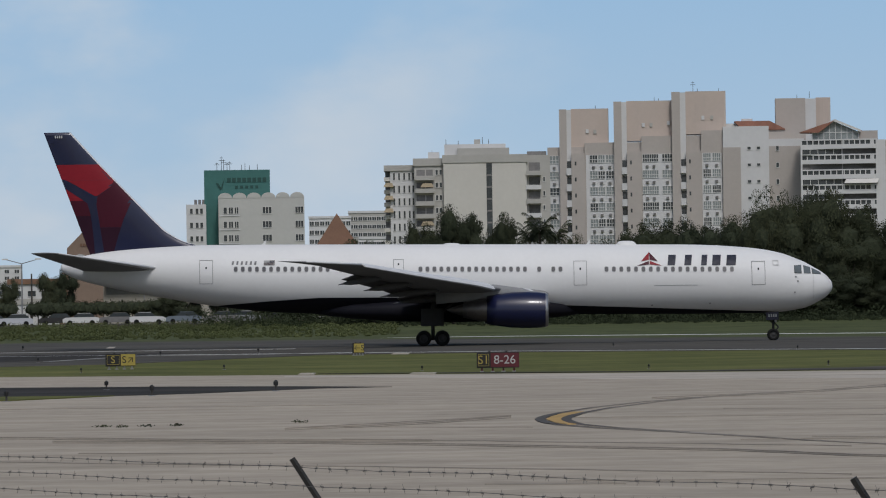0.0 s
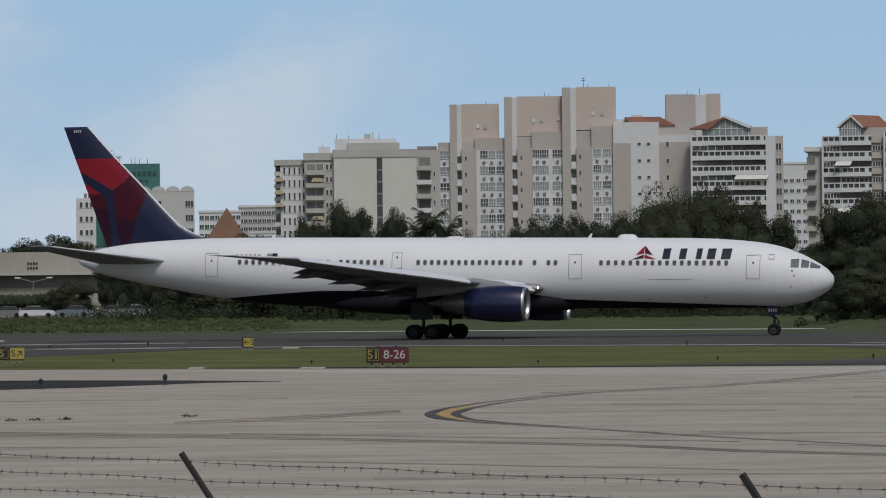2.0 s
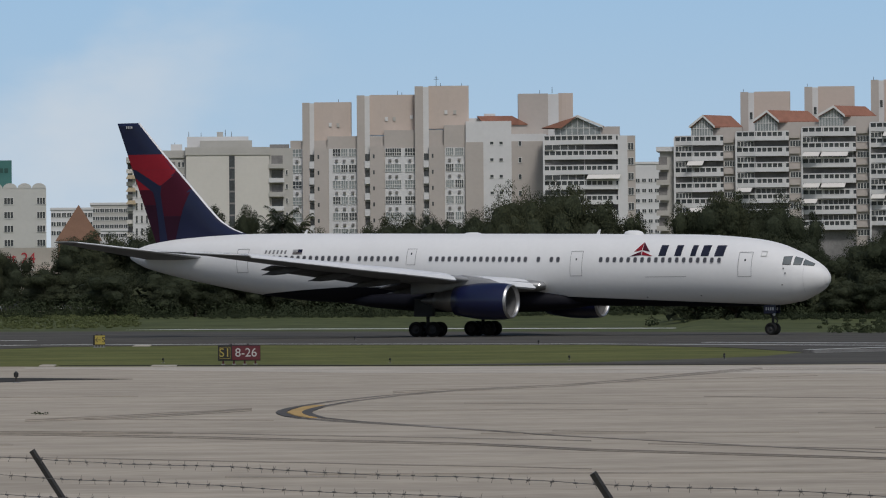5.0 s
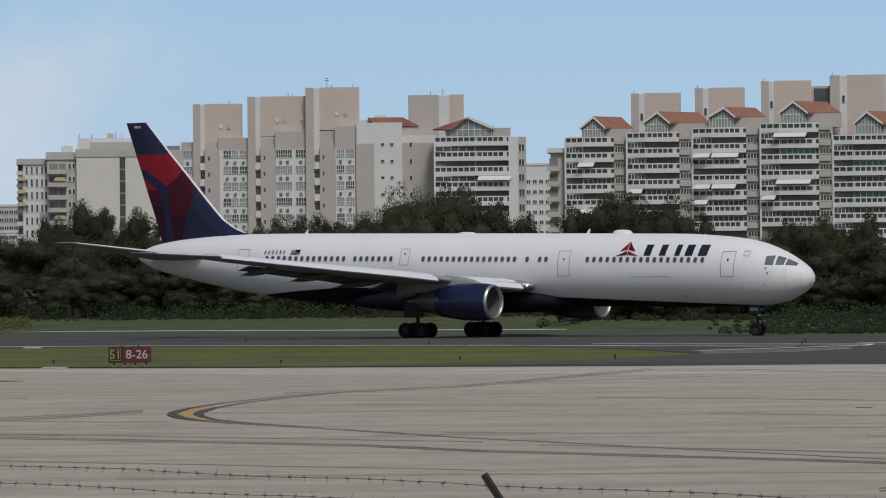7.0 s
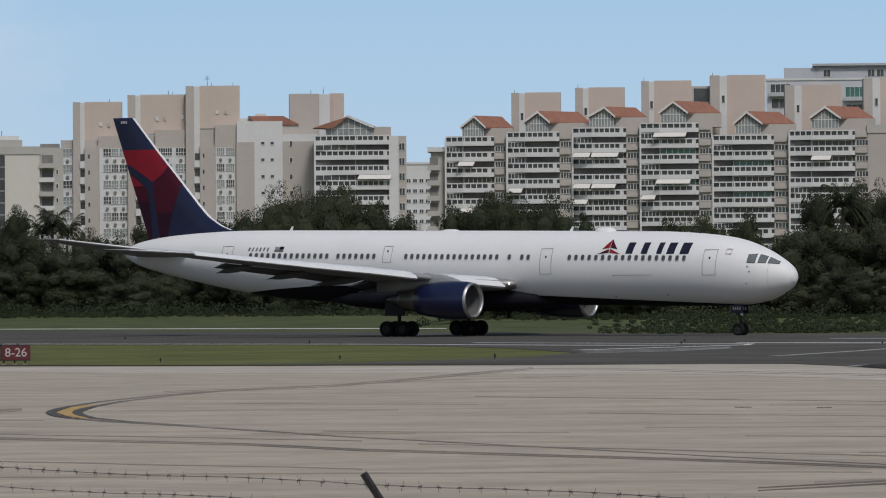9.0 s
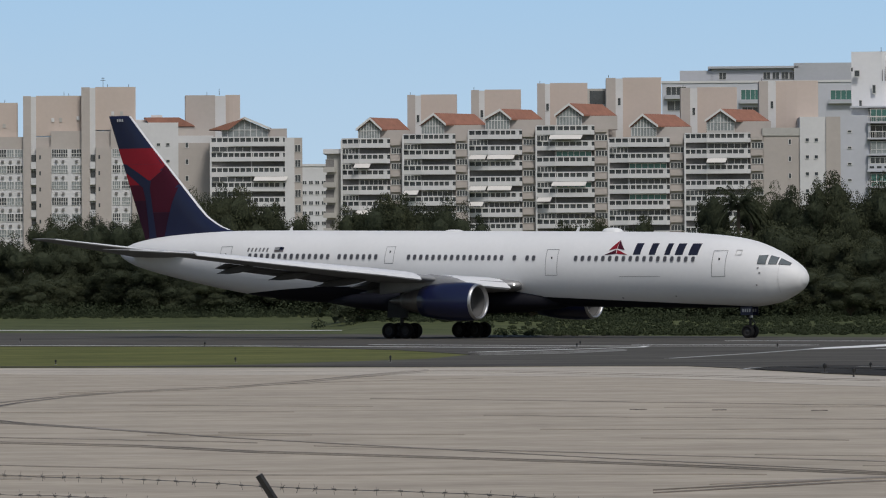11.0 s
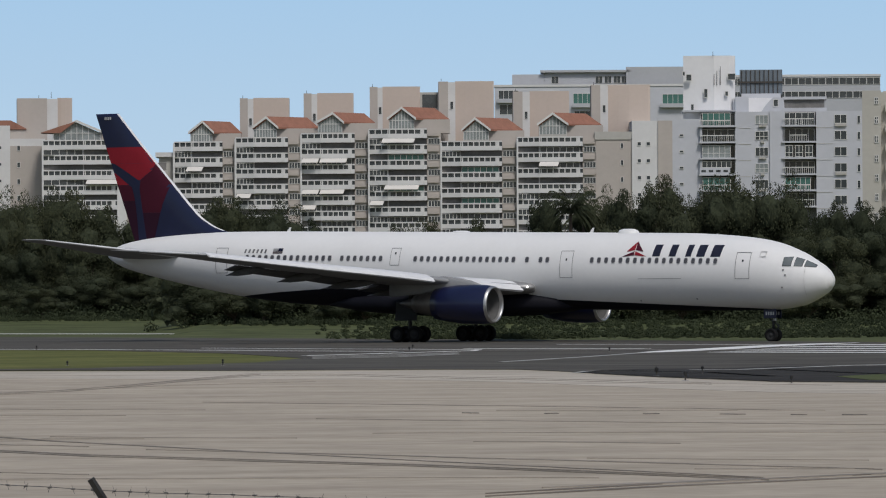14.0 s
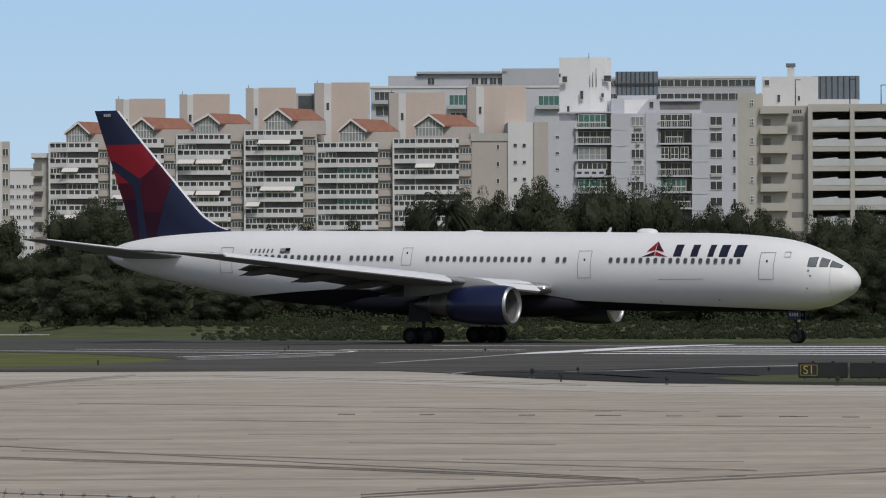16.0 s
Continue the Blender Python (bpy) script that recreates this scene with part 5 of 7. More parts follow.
def strip_mark(name, pts, width, mat, label, z0=0.03, lift=0.006, taper=False):
    """Painted line along ground points."""
    bm = bmesh.new()
    P = [Vector((*p, 0)) for p in pts]
    L, R = [], []
    for i, p in enumerate(P):
        t = (P[min(i + 1, len(P) - 1)] - P[max(i - 1, 0)]).normalized()
        n = Vector((-t.y, t.x, 0)) * width / 2
        if taper:
            q = i / (len(P) - 1)
            n *= min(1.0, 4 * q + 0.05, 4 * (1 - q) + 0.05)
        L.append(p + n)
        R.append(p - n)
    lo = [(bm.verts.new((a.x, a.y, z0 - 0.02)), bm.verts.new((b.x, b.y, z0 - 0.02))) for a, b in zip(L, R)]
    hi = [(bm.verts.new((a.x, a.y, z0 + lift)), bm.verts.new((b.x, b.y, z0 + lift))) for a, b in zip(L, R)]
    for (a, b), (c, d) in zip(hi, hi[1:]):
        bm.faces.new((a, b, d, c))
    for k in (0, 1):
        for i in range(len(P) - 1):
            bm.faces.new((lo[i][k], lo[i + 1][k], hi[i + 1][k], hi[i][k]))
    return tagged(new(name, mesh_of(name, bm, M[mat])), label, "pavement marking", kind="structure")


# pale shoulder lines and taxiway edge lines
strip_mark("edge_line", [spot(-600, 618), spot(400, 615), spot(900, 612.5), spot(1500, 612), spot(1750, 613), spot(2050, 614)], 0.5, "marking", "white taxiway edge line")
strip_mark("edge_line", [spot(480, 588), spot(1000, 585.5), spot(1700, 583.5)], 3.6, "marking", "pale bright edge strip")
strip_mark("shoulder_strip", [spot(-600, 592), spot(300, 590), spot(480, 588)], 0.8, "marking_worn", "pale worn edge strip")
strip_mark("edge_line", [spot(1880, 622), spot(2180, 612), spot(2190, 610), spot(1700, 609)], 0.4, "marking", "white taxiway edge line")
strip_mark("edge_line", [spot(1480, 612.6), spot(2000, 611.5), spot(2700, 608)], 0.3, "marking_worn", "white taxiway edge line")
# bold runway stripes by the threshold
strip_mark("runway_side_stripe", [spot(u, v) for u, v in ((2466, 615), (2530, 611.5), (2610, 607), (2700, 601.5), (2787, 597.5), (2860, 595))], 2.4, "marking", "bold white runway side stripe", taper=True)
for u0, v0 in ((2829, 599), (2745, 602.2), (2709, 605.5), (2665, 609), (2615, 612.6)):
    strip_mark("threshold_stripe", [spot(u0, v0), spot(3050, v0 - 0.6), spot(3450, v0 - 1.6)], 2.4, "marking", "white runway threshold stripe")
strip_mark("edge_line", [spot(2330, 600), spot(2800, 598.5), spot(3350, 596)], 0.5, "marking", "white runway edge line")
strip_mark("edge_line", [spot(2366, 651), spot(2385, 648), spot(2420, 646.4), spot(2509, 648), spot(2600, 649.5), spot(2709, 656)], 0.6, "marking_worn", "thin white shoulder line")
strip_mark("edge_line", [spot(2560, 645), spot(2650, 644), spot(2840, 636), spot(2990, 632)], 0.6, "marking_worn", "thin white shoulder line", 0.036)
strip_mark("edge_line", [spot(2700, 643), spot(2820, 648), spot(2940, 652)], 0.6, "marking_worn", "thin white shoulder line")
strip_mark("edge_line", [spot(2167, 608), spot(2330, 607.4), spot(2487, 607)], 0.8, "marking", "white runway edge line")
strip_mark("edge_line", [spot(2227, 632), spot(2380, 622), spot(2477, 614.5)], 0.4, "marking_worn", "thin worn line on the runway")
for dv in (1.6, 3.4, 5.2):
    strip_mark("edge_line", [spot(1890, 622 + dv), spot(2050, 618 + dv), spot(2150, 614.5 + dv * 0.7)], 0.3, "marking_worn", "thin worn line by the turn-off")
# dark asphalt islands in the apron
surface("dark_patch", [spot(-300, 672), spot(300, 672), spot(520, 673), spot(690, 675), spot(560, 677), spot(330, 685), spot(100, 690), spot(-300, 694)], 0.0, 0.034, M["asphalt_dark"], "dark asphalt patch in the apron", "pavement")
surface("dark_patch", [spot(2364, 650.5), spot(2409, 646), spot(2509, 643), spot(2609, 642), spot(2709, 638), spot(2809, 636), spot(3300, 634), spot(3300, 666.6), spot(2709, 663.6), spot(2509, 656.6), spot(2409, 651.6)], 0.0, 0.036, M["asphalt_dark"], "dark asphalt shoulder", "pavement")
surface("grass_patch", [spot(-400, 690), spot(60, 688.5), spot(200, 688), spot(20, 695), spot(-400, 700)], 0.0, 0.05, M["grass"], "small grass patch in the apron", "grass")
surface("grass_patch", [spot(2820, 656), spot(2930, 650), spot(3300, 649), spot(3300, 661), spot(2880, 662)], 0.0, 0.05, M["rough_grass"], "small grass patch by the shoulder", "grass")


surface("dark_patch", [spot(-400, 622), spot(0, 615), spot(160, 613), spot(330, 612), spot(250, 616), spot(150, 622), spot(0, 626), spot(-400, 632)], 0.0, 0.033, M["asphalt_dark"], "dark oily asphalt patch on the taxiway", "pavement")
strip_mark("edge_line", [spot(-500, 613), spot(0, 610), spot(300, 607.5), spot(520, 606)], 0.5, "marking", "white taxiway line")
strip_mark("edge_line", [spot(80, 626), spot(240, 617), spot(420, 616), spot(620, 613)], 0.4, "marking_worn", "worn white taxiway line", 0.034)


# small bare concrete pads in the grass, and the soil along the apron edge
for u0, u1, v0, v1 in ((525, 556, 649.6, 651.8), (722, 770, 650.2, 652.0), (690, 724, 614.6, 616.6), (186, 204, 600.5, 603)):
    surface("concrete_pad", [spot(u0, v1), spot(u1 - 4, v1), spot(u1, v0), spot(u0 + 6, v0)], 0.0, 0.045, M["concrete_pale"], "small bare concrete pad in the grass", "pavement")
strip_mark("soil_edge", [spot(u, v) for u, v in ((560, 650.6), (800, 650.4), (1100, 650.2), (1400, 649.0), (1700, 647.6))], 1.3, "soil", "dark bare soil along the apron edge", 0.03, taper=True)


# taxi line loop with dark borders
def arc_line(shift, width, mat, label, z, reach):
    """A taxi line that swings back on itself at its near end."""
    far = [(1900, 668), (1640, 676), (1430, 686), (1271, 694), (1131, 705), (1040, 715), (985, 724), (966, 728.5), (955, 732)]
    near = [(951, 735), (955, 738), (966, 741.5), (985, 745), (1057, 751), (1197, 759), (1347, 769), (1430, 775), (1700, 789), (2109, 810), (2450, 825), (2690, 836)]
    pts = [(u + shift * max(0.0, 1 - (u - 950) / 420), v) for u, v in far + near if u < reach]
    strip_mark("taxi_line", [spot(u, v) for u, v in pts], width, mat, label, z, taper=True)


for s in (0, 46):
    arc_line(s, 0.2, "skid_soft", "faded dark border of the taxi line", 0.03, 1800 if s else 3000)
    arc_line(s, 0.2, "skid", "dark border of the taxi line", 0.034, 1300)
    arc_line(s, 0.26, "border_dark", "dark border at the bend of the taxi line", 0.038, 1062)
surface("taxi_line_fill", [spot(962, 735), spot(972, 730), spot(990, 725), spot(1012, 722), spot(1030, 722), spot(1008, 728), spot(998, 735), spot(1008, 740), spot(1020, 744), spot(1000, 744), spot(978, 741)], 0.0, 0.04, M["yellow_mark"], "faded yellow taxi line", "pavement marking")
# skid marks, sealed joints and oil streaks over the concrete
rs = random.Random(21)
for u0, v0, u1, v1, w in ((600, 768, 1500, 785, 0.15), (-200, 800, 1500, 835, 0.12), (2480, 850, 3250, 810, 0.3), (2300, 856, 2690, 837, 0.3), (1900, 735, 3100, 742, 0.15), (1600, 790, 2900, 820, 0.15), (-200, 712, 700, 706, 0.2), (500, 748, 900, 728, 0.12), (1700, 705, 2800, 716, 0.12), (1000, 845, 2400, 838, 0.12), (2000, 760, 3200, 752, 0.12)):
    n = 14
    pts = []
    for i in range(n + 1):
        q = i / n
        pts.append(spot(u0 + (u1 - u0) * q, v0 + (v1 - v0) * q + rs.uniform(-0.5, 0.5)))
    strip_mark("skid_mark", pts, w, "skid_soft", "faint dark skid mark", 0.032, taper=True)
for i in range(12):
    u, v = rs.uniform(-200, 3200), rs.uniform(668, 870)
    L = rs.uniform(120, 560)
    a, b = rs.uniform(-1, 1), rs.uniform(-3, 3)
    strip_mark("skid_mark", [spot(u + L * q / 8, v + a * math.sin(q * 0.4) + b * q / 8) for q in range(9)], rs.uniform(0.05, 0.24), "skid_soft", "faint dark skid mark", 0.031, taper=True)
for u, v, L in ((165, 742, 22), (300, 741, 14), (245, 742, 16), (205, 743, 14), (520, 737, 14)):
    bm = bmesh.new()
    for _ in range(10):
        p = spot(u + rs.uniform(0, L), v + rs.uniform(-1.2, 1.2))
        leaf_cloud(bm, (p[0], p[1], 0.03), (0.14, 0.12, 0.04), 6, 0.035, rs)
    tagged(new("weeds", mesh_of("weeds", bm, M["leaf"])), "small weeds in a concrete joint", "weeds", kind="stuff")


# long curved tyre tracks, in pairs
TRACKS = (((90, 768), (500, 772), (812, 778), (1297, 790), (1505, 800), (2081, 816), (2289, 823), (2700, 838)),
          ((1150, 697), (1297, 692), (1450, 685), (1563, 676), (1680, 664), (1803, 653)),
          ((1540, 678), (1690, 664), (1803, 655), (1950, 655), (2081, 658), (2300, 662), (2600, 668)),
          ((-250, 757), (60, 761), (420, 768), (760, 770)),
          ((500, 748), (640, 744), (760, 738), (900, 729)))
for line in TRACKS:
    for o in (0, 2.6):
        strip_mark("skid_mark", [spot(u, v + o) for u, v in line], 0.13, "skid_mid", "thin dark paired tyre track", 0.0335, taper=True)
# broken black filler in one long joint, and the broad twin skid
for u0, u1 in ((2159, 2189), (2304, 2330), (2479, 2508), (2614, 2660), (2739, 2768), (2829, 2874), (2939, 2989), (3050, 3080)):
    strip_mark("joint_filler", [spot(u0 + (u1 - u0) * q / 4, 723.4 + rs.uniform(-0.3, 0.3)) for q in range(5)], 0.26, "skid", "dark filler in a concrete joint", 0.033, taper=True)
for o in (0, 5):
    strip_mark("skid_mark", [spot(u, v + o) for u, v in ((2200, 867), (2350, 858), (2509, 848), (2709, 838), (2900, 828), (3077, 818), (3250, 808))], 0.22, "skid", "broad dark twin skid mark", 0.034, taper=True)


# ---- street lamp and parked cars by the shops ----
def street_lamp(u, dist, v_top):
    a = (u - 784) * UNIT
    h = HEYE + (horizon(u) - v_top) * dist * UNIT
    ob = thing("street_lamp", pose(dist * math.sin(a), dist * math.cos(a), 0, 0, 0, -math.degrees(a)), "pale double-armed street lamp", "street lamp")
    part("pole", tube(bmesh.new(), (0, 0, 0), (0, 0, h), 0.13, 0.08, 8), M["steel"], ob)
    for s in (-1, 1):
        arm = part("arm", tube(bmesh.new(), (0, 0, h), (s * 2.2, 0, h + 0.6), 0.06, 0.05, 6), M["steel"], ob)
        part("lamp_head", boxes((s * 2.2 - 0.4, s * 2.2 + 0.4, -0.18, 0.18, h + 0.52, h + 0.7)), M["frame"], arm)


street_lamp(40, 680, 452)
street_lamp(255, 705, 497)


surface("parking_lot", [(d * math.sin((u - 784) * UNIT), d * math.cos((u - 784) * UNIT)) for u, d in ((-500, 614), (640, 614), (640, 700), (-500, 700))], -0.2, 1.45, M["asphalt"], "raised asphalt parking lot by the shops", "parking lot")


def parked_car(u, dist, mat, label):
    a = (u - 784) * UNIT
    ob = thing("parked_car", pose(dist * math.sin(a), dist * math.cos(a), 1.45, 0, 0, -math.degrees(a) + rs.choice((0, 180))), label, "car", "parked cars")
    body = prism([(-2.2, 0.3), (2.2, 0.3), (2.25, 0.75), (1.9, 0.95), (1.0, 1.0), (-1.8, 1.0), (-2.2, 0.9)], -0.85, 0.85)
    part("body", body, mat, ob)
    part("cabin", prism([(-1.75, 1.0), (1.0, 1.0), (0.45, 1.45), (-1.25, 1.47)], -0.72, 0.72), M["glass"], ob, "dark glazed cabin")
    part("roof", boxes((-1.2, 0.42, -0.7, 0.7, 1.44, 1.5)), mat, ob)
    for x in (-1.35, 1.35):
        for y in (-0.8, 0.8):
            part("wheel", tube(bmesh.new(), (x, y - 0.1, 0.32), (x, y + 0.1, 0.32), 0.32, None, 14), M["tyre"], ob)


CARS = [M["white"], M["steel_blue"], M["recess"], M["bright"], M["iron"], M["frame"], M["recess"]]
for i in range(14):
    parked_car(-140 + 58 * i + rs.uniform(-8, 8), (620 if i % 2 else 629) + rs.uniform(-1, 1), CARS[i % 7], "parked car half hidden by a hedge")


# ---- the near fence top ----
def fence():
    """Barbed-wire outriggers and three strands; the wire runs closer to the eye towards the far end."""
    A, B = Vector((*spot(-60, 792.5, 2.07), 0)), Vector((*spot(1518, 864.5, 2.07), 0))
    along = (B - A).normalized()
    ends = (A - along * 6, B + along * 9)
    normal = Vector((along.y, -along.x, 0))
    ob = thing("barbed_wire_fence", pose(0, 0, 0), "barbed-wire fence top with leaning steel outriggers", "fence")
    rf = random.Random(9)
    pos = []
    u_posts = (525, 1518)
    for u in u_posts:
        t = math.tan((u - 784) * UNIT)
        # where the fence line crosses this bearing
        pos.append((A.y * t - A.x) / (along.x - along.y * t))
    step = pos[1] - pos[0]
    for i in range(-2, 4):
        q = A + along * (pos[0] + step * i)
        pst = part("post", tube(bmesh.new(), (q.x + 0.27, q.y, 0), (q.x + 0.27, q.y, 1.64), 0.03, 0.035, 8), M["steel"], ob, "round galvanised fence post")
        top = q + Vector((0, 0, 2.07))
        foot = q + Vector((0.27, 0, 1.64))
        d = (top - foot).normalized()
        arm = bmesh.new()
        tube(arm, foot - d * 0.1, top + d * 0.075, 0.02, 0.018, 6)
        part("outrigger", arm, M["iron"], pst, "dark weathered steel outrigger")
    for k, (z, off) in enumerate(((2.085, 0.0), (1.995, 0.05), (1.90, 0.1))):
        bm = bmesh.new()
        L = (ends[1] - ends[0]).length
        n = int(L / 0.25)
        last = None
        for i in range(n + 1):
            c = ends[0] + along * (L * i / n) + normal * off
            sag = 0.004 * math.sin(i * 0.7 + k) + rf.uniform(-0.002, 0.002)
            p = Vector((c.x, c.y, z + sag))
            if last is not None:
                tube(bm, last, p, 0.0022, None, 4)
            last = p
        part("wire_strand", bm, M["wire"], ob)
        bm = bmesh.new()
        x = 0.0
        while x < L:
            c = ends[0] + along * x + normal * off
            p = Vector((c.x, c.y, z + 0.004 * math.sin(x / 0.25 * 0.7 + k)))
            tilt = rf.uniform(-0.6, 0.6)
            up = Vector((0, 0, 1)) + along * tilt
            tube(bm, p - up * 0.022, p + up * rf.uniform(0.012, 0.026), 0.0015, 0.001, 4)
            up2 = Vector((0, 0, rf.uniform(-0.8, 0.8))) + along * rf.choice((-1, 1))
            tube(bm, p - up2 * 0.016, p + up2 * 0.02, 0.0016, 0.001, 4)
            tube(bm, p - along * 0.012, p + along * 0.012, 0.004, None, 5)
            x += 0.155 * rf.uniform(0.75, 1.25)
        tagged(part("wire_barbing", bm, M["wire"], ob, "twisted wire barbs"), kind="stuff")


fence()


# ---- the airliner ----
# local x forward from the nose, y to its left, z up from the ground; s is the distance aft of the nose.
LEN = 60.2


def lerp_table(table, s):
    for (a, *p), (b, *q) in zip(table, table[1:]):
        if s <= b:
            w = (s - a) / (b - a)
            return [i + (j - i) * w for i, j in zip(p, q)]
    return list(table[-1][1:])


# s, top z, bottom z, half width
HULL = [(0.0, 4.27, 4.10, 0.05), (0.06, 4.60, 3.82, 0.40), (0.18, 4.77, 3.65, 0.60), (0.35, 4.94, 3.47, 0.80), (0.75, 5.28, 3.20, 1.10), (1.45, 5.70, 2.83, 1.46), (2.1, 6.08, 2.55, 1.70), (3.0, 6.51, 2.33, 1.96), (4.4, 6.98, 2.20, 2.22),
        (6.3, 7.28, 2.18, 2.42), (8.3, 7.45, 2.18, 2.50), (10.5, 7.58, 2.18, 2.515), (20.0, 7.74, 2.30, 2.515), (30.0, 7.88, 2.44, 2.515), (40.0, 8.02, 2.62, 2.515), (43.5, 8.07, 2.78, 2.515), (47.0, 8.10, 3.15, 2.42),
        (50.0, 8.10, 3.62, 2.22), (53.0, 7.98, 4.18, 1.88), (56.0, 7.76, 4.80, 1.40), (58.5, 7.40, 5.40, 0.88), (59.7, 7.05, 5.85, 0.52), (60.15, 6.70, 6.25, 0.22)]
NSEG = 56


def hull_ring(s):
    top, bot, w = lerp_table(HULL, s)
    zc, h = (top + bot) / 2, (top - bot) / 2
    return zc, h, w


def hull_point(s, z, out=0.0):
    """Point of the right flank at height z."""
    zc, h, w = hull_ring(s)
    c = max(-1, min(1, (z - zc) / h))
    y = w * math.sqrt(max(0.0, 1 - c * c))
    n = Vector((0, y / w ** 2, (z - zc) / h ** 2)).normalized()
    return Vector((-s, -(y + n.y * out), z + n.z * out))


def smooth_table():
    """Stations of the hull, denser at nose and tail."""
    out, s = [], 0.0
    while s < 60.15:
        out.append(s)
        s += 0.06 if s < 0.6 else 0.2 if s < 4 else 0.5 if s < 12 else 1.5 if s < 42 else 0.6
    return out + [60.15]


def hull_fine(s):
    """Hull sizes smoothed over a short length."""
    d = min(0.25 if s < 2.5 else 0.9, s, 60.15 - s)
    vals = [lerp_table(HULL, s + d * k) for k in (-1, -0.5, 0, 0.5, 1)]
    return [sum(v[i] for v in vals) / 5 for i in range(3)]


airliner = thing("airliner", pose(30, 396, 0), "large white twin-engine airliner with navy belly, red and navy tail, taxiing", "airplane")
bm = bmesh.new()
rings = []
for s in smooth_table():
    top, bot, w = hull_fine(s)
    zc, h = (top + bot) / 2, (top - bot) / 2
    rings.append([Vector((-s, w * math.sin(2 * math.pi * i / NSEG), zc + h * math.cos(2 * math.pi * i / NSEG))) for i in range(NSEG)])
loft(rings, True, bm)
bm.normal_update()
fuselage = part("fuselage", bm, M["paint"], airliner, smooth=True)
EDGE = [(4.3, 2.27), (8.0, 2.43), (13.0, 2.65), (22.0, 3.05), (30.0, 3.68), (34.0, 3.80), (40.0, 3.86), (44.0, 3.64), (48.2, 3.34)]
bm = bmesh.new()
last = None
for i in range(89):
    s = 4.3 + (48.2 - 4.3) * i / 88
    top, bot, w = hull_fine(s)
    zc, h = (top + bot) / 2 , (top - bot) / 2
    c = max(-1.0, min(1.0, (lerp_table(EDGE, s)[0] - zc) / h))
    a0 = math.acos(c)
    cur = [bm.verts.new((-s, (w + 0.012) * math.sin(a0 + (2 * math.pi - 2 * a0) * j / 24), zc + (h + 0.012) * math.cos(a0 + (2 * math.pi - 2 * a0) * j / 24))) for j in range(25)]
    if last:
        for j in range(24):
            bm.faces.new((last[j], last[j + 1], cur[j + 1], cur[j]))
    last = cur
part("belly", bm, M["belly"], fuselage, "navy painted belly, darkened for shade", smooth=True)
# wing-body fairing
bm = bmesh.new()
rings = []
for s, wd, hb, ht in ((19.5, 0.5, 2.35, 2.9), (21.0, 1.9, 2.12, 3.3), (24, 2.75, 1.86, 3.7), (29, 2.95, 1.80, 3.7), (34, 2.85, 1.92, 3.6), (37.5, 2.2, 2.2, 3.4), (40.5, 0.7, 2.6, 3.0)):
    zc, h = (hb + ht) / 2, (ht - hb) / 2
    rings.append([Vector((-s, wd * math.copysign(abs(math.sin(q)) ** 0.7, math.sin(q)), zc + h * math.copysign(abs(math.cos(q)) ** 0.7, math.cos(q)))) for q in [2 * math.pi * i / 40 for i in range(40)]])
part("belly_fairing", loft(rings, True, bm), M["belly"], airliner, "navy belly fairing, darkened for shade", smooth=True)


def flank_patch(name, s0, s1, z0, z1, mat, parent, out=0.012, label="", slant=0.0, nz=6, ns=2):
    """Thin plate that follows the right flank."""
    bm = bmesh.new()
    grid = [[bm.verts.new(hull_point(s0 + (s1 - s0) * i / ns - slant * (z0 + (z1 - z0) * j / nz - z0), z0 + (z1 - z0) * j / nz, out)) for j in range(nz + 1)] for i in range(ns + 1)]
    for i in range(ns):
        for j in range(nz):
            bm.faces.new((grid[i][j], grid[i + 1][j], grid[i + 1][j + 1], grid[i][j + 1]))
    bmesh.ops.solidify(bm, geom=bm.faces[:], thickness=0.008)
    return part(name, bm, mat, parent, label, smooth=False)


def belt(s):
    """Height of the cabin window line."""
    return 5.66 + 0.0145 * (s - 12)


def window_mesh():
    bm = bmesh.new()
    for k, (wd, ht, d, mi) in enumerate(((0.175, 0.24, 0.012, 0), (0.135, 0.195, 0.02, 1))):
        ring = [Vector((wd * math.copysign(abs(math.cos(q)) ** 0.6, math.cos(q)), -d, ht * math.copysign(abs(math.sin(q)) ** 0.7, math.sin(q)))) for q in [2 * math.pi * i / 14 for i in range(14)]]
        back = [p + Vector((0, 0.03, 0)) for p in ring]
        a, b = [bm.verts.new(p) for p in ring], [bm.verts.new(p) for p in back]
        bm.faces.new(a).material_index = mi
        for i in range(14):
            bm.faces.new((a[i], b[i], b[(i + 1) % 14], a[(i + 1) % 14])).material_index = mi
    return mesh_of("cabin_window", bm, M["cabin_rim"], M["cabin_glass"])




win = window_mesh()
stations = [7.95 + 0.572 * i for i in range(18)] + [21.25, 21.8, 22.9] + [24.0 + 0.54 * i for i in range(16)] + [35.0 + 0.545 * i for i in range(7)] + [39.3 + 0.548 * i for i in range(14)]
for s in stations:
    for side in (-1, 1):
        p = hull_point(s, belt(s))
        ob = part("cabin_window", win, None, fuselage)
        q = hull_point(s, belt(s) + 0.2) - p
        ang = math.atan2(-(q.y), q.z)
        ob.matrix_basis = Matrix.Translation((p.x, p.y * -side, p.z)) @ (pose(0, 0, 0, math.degrees(ang)) if side < 0 else pose(0, 0, 0, -math.degrees(ang), 0, 180))


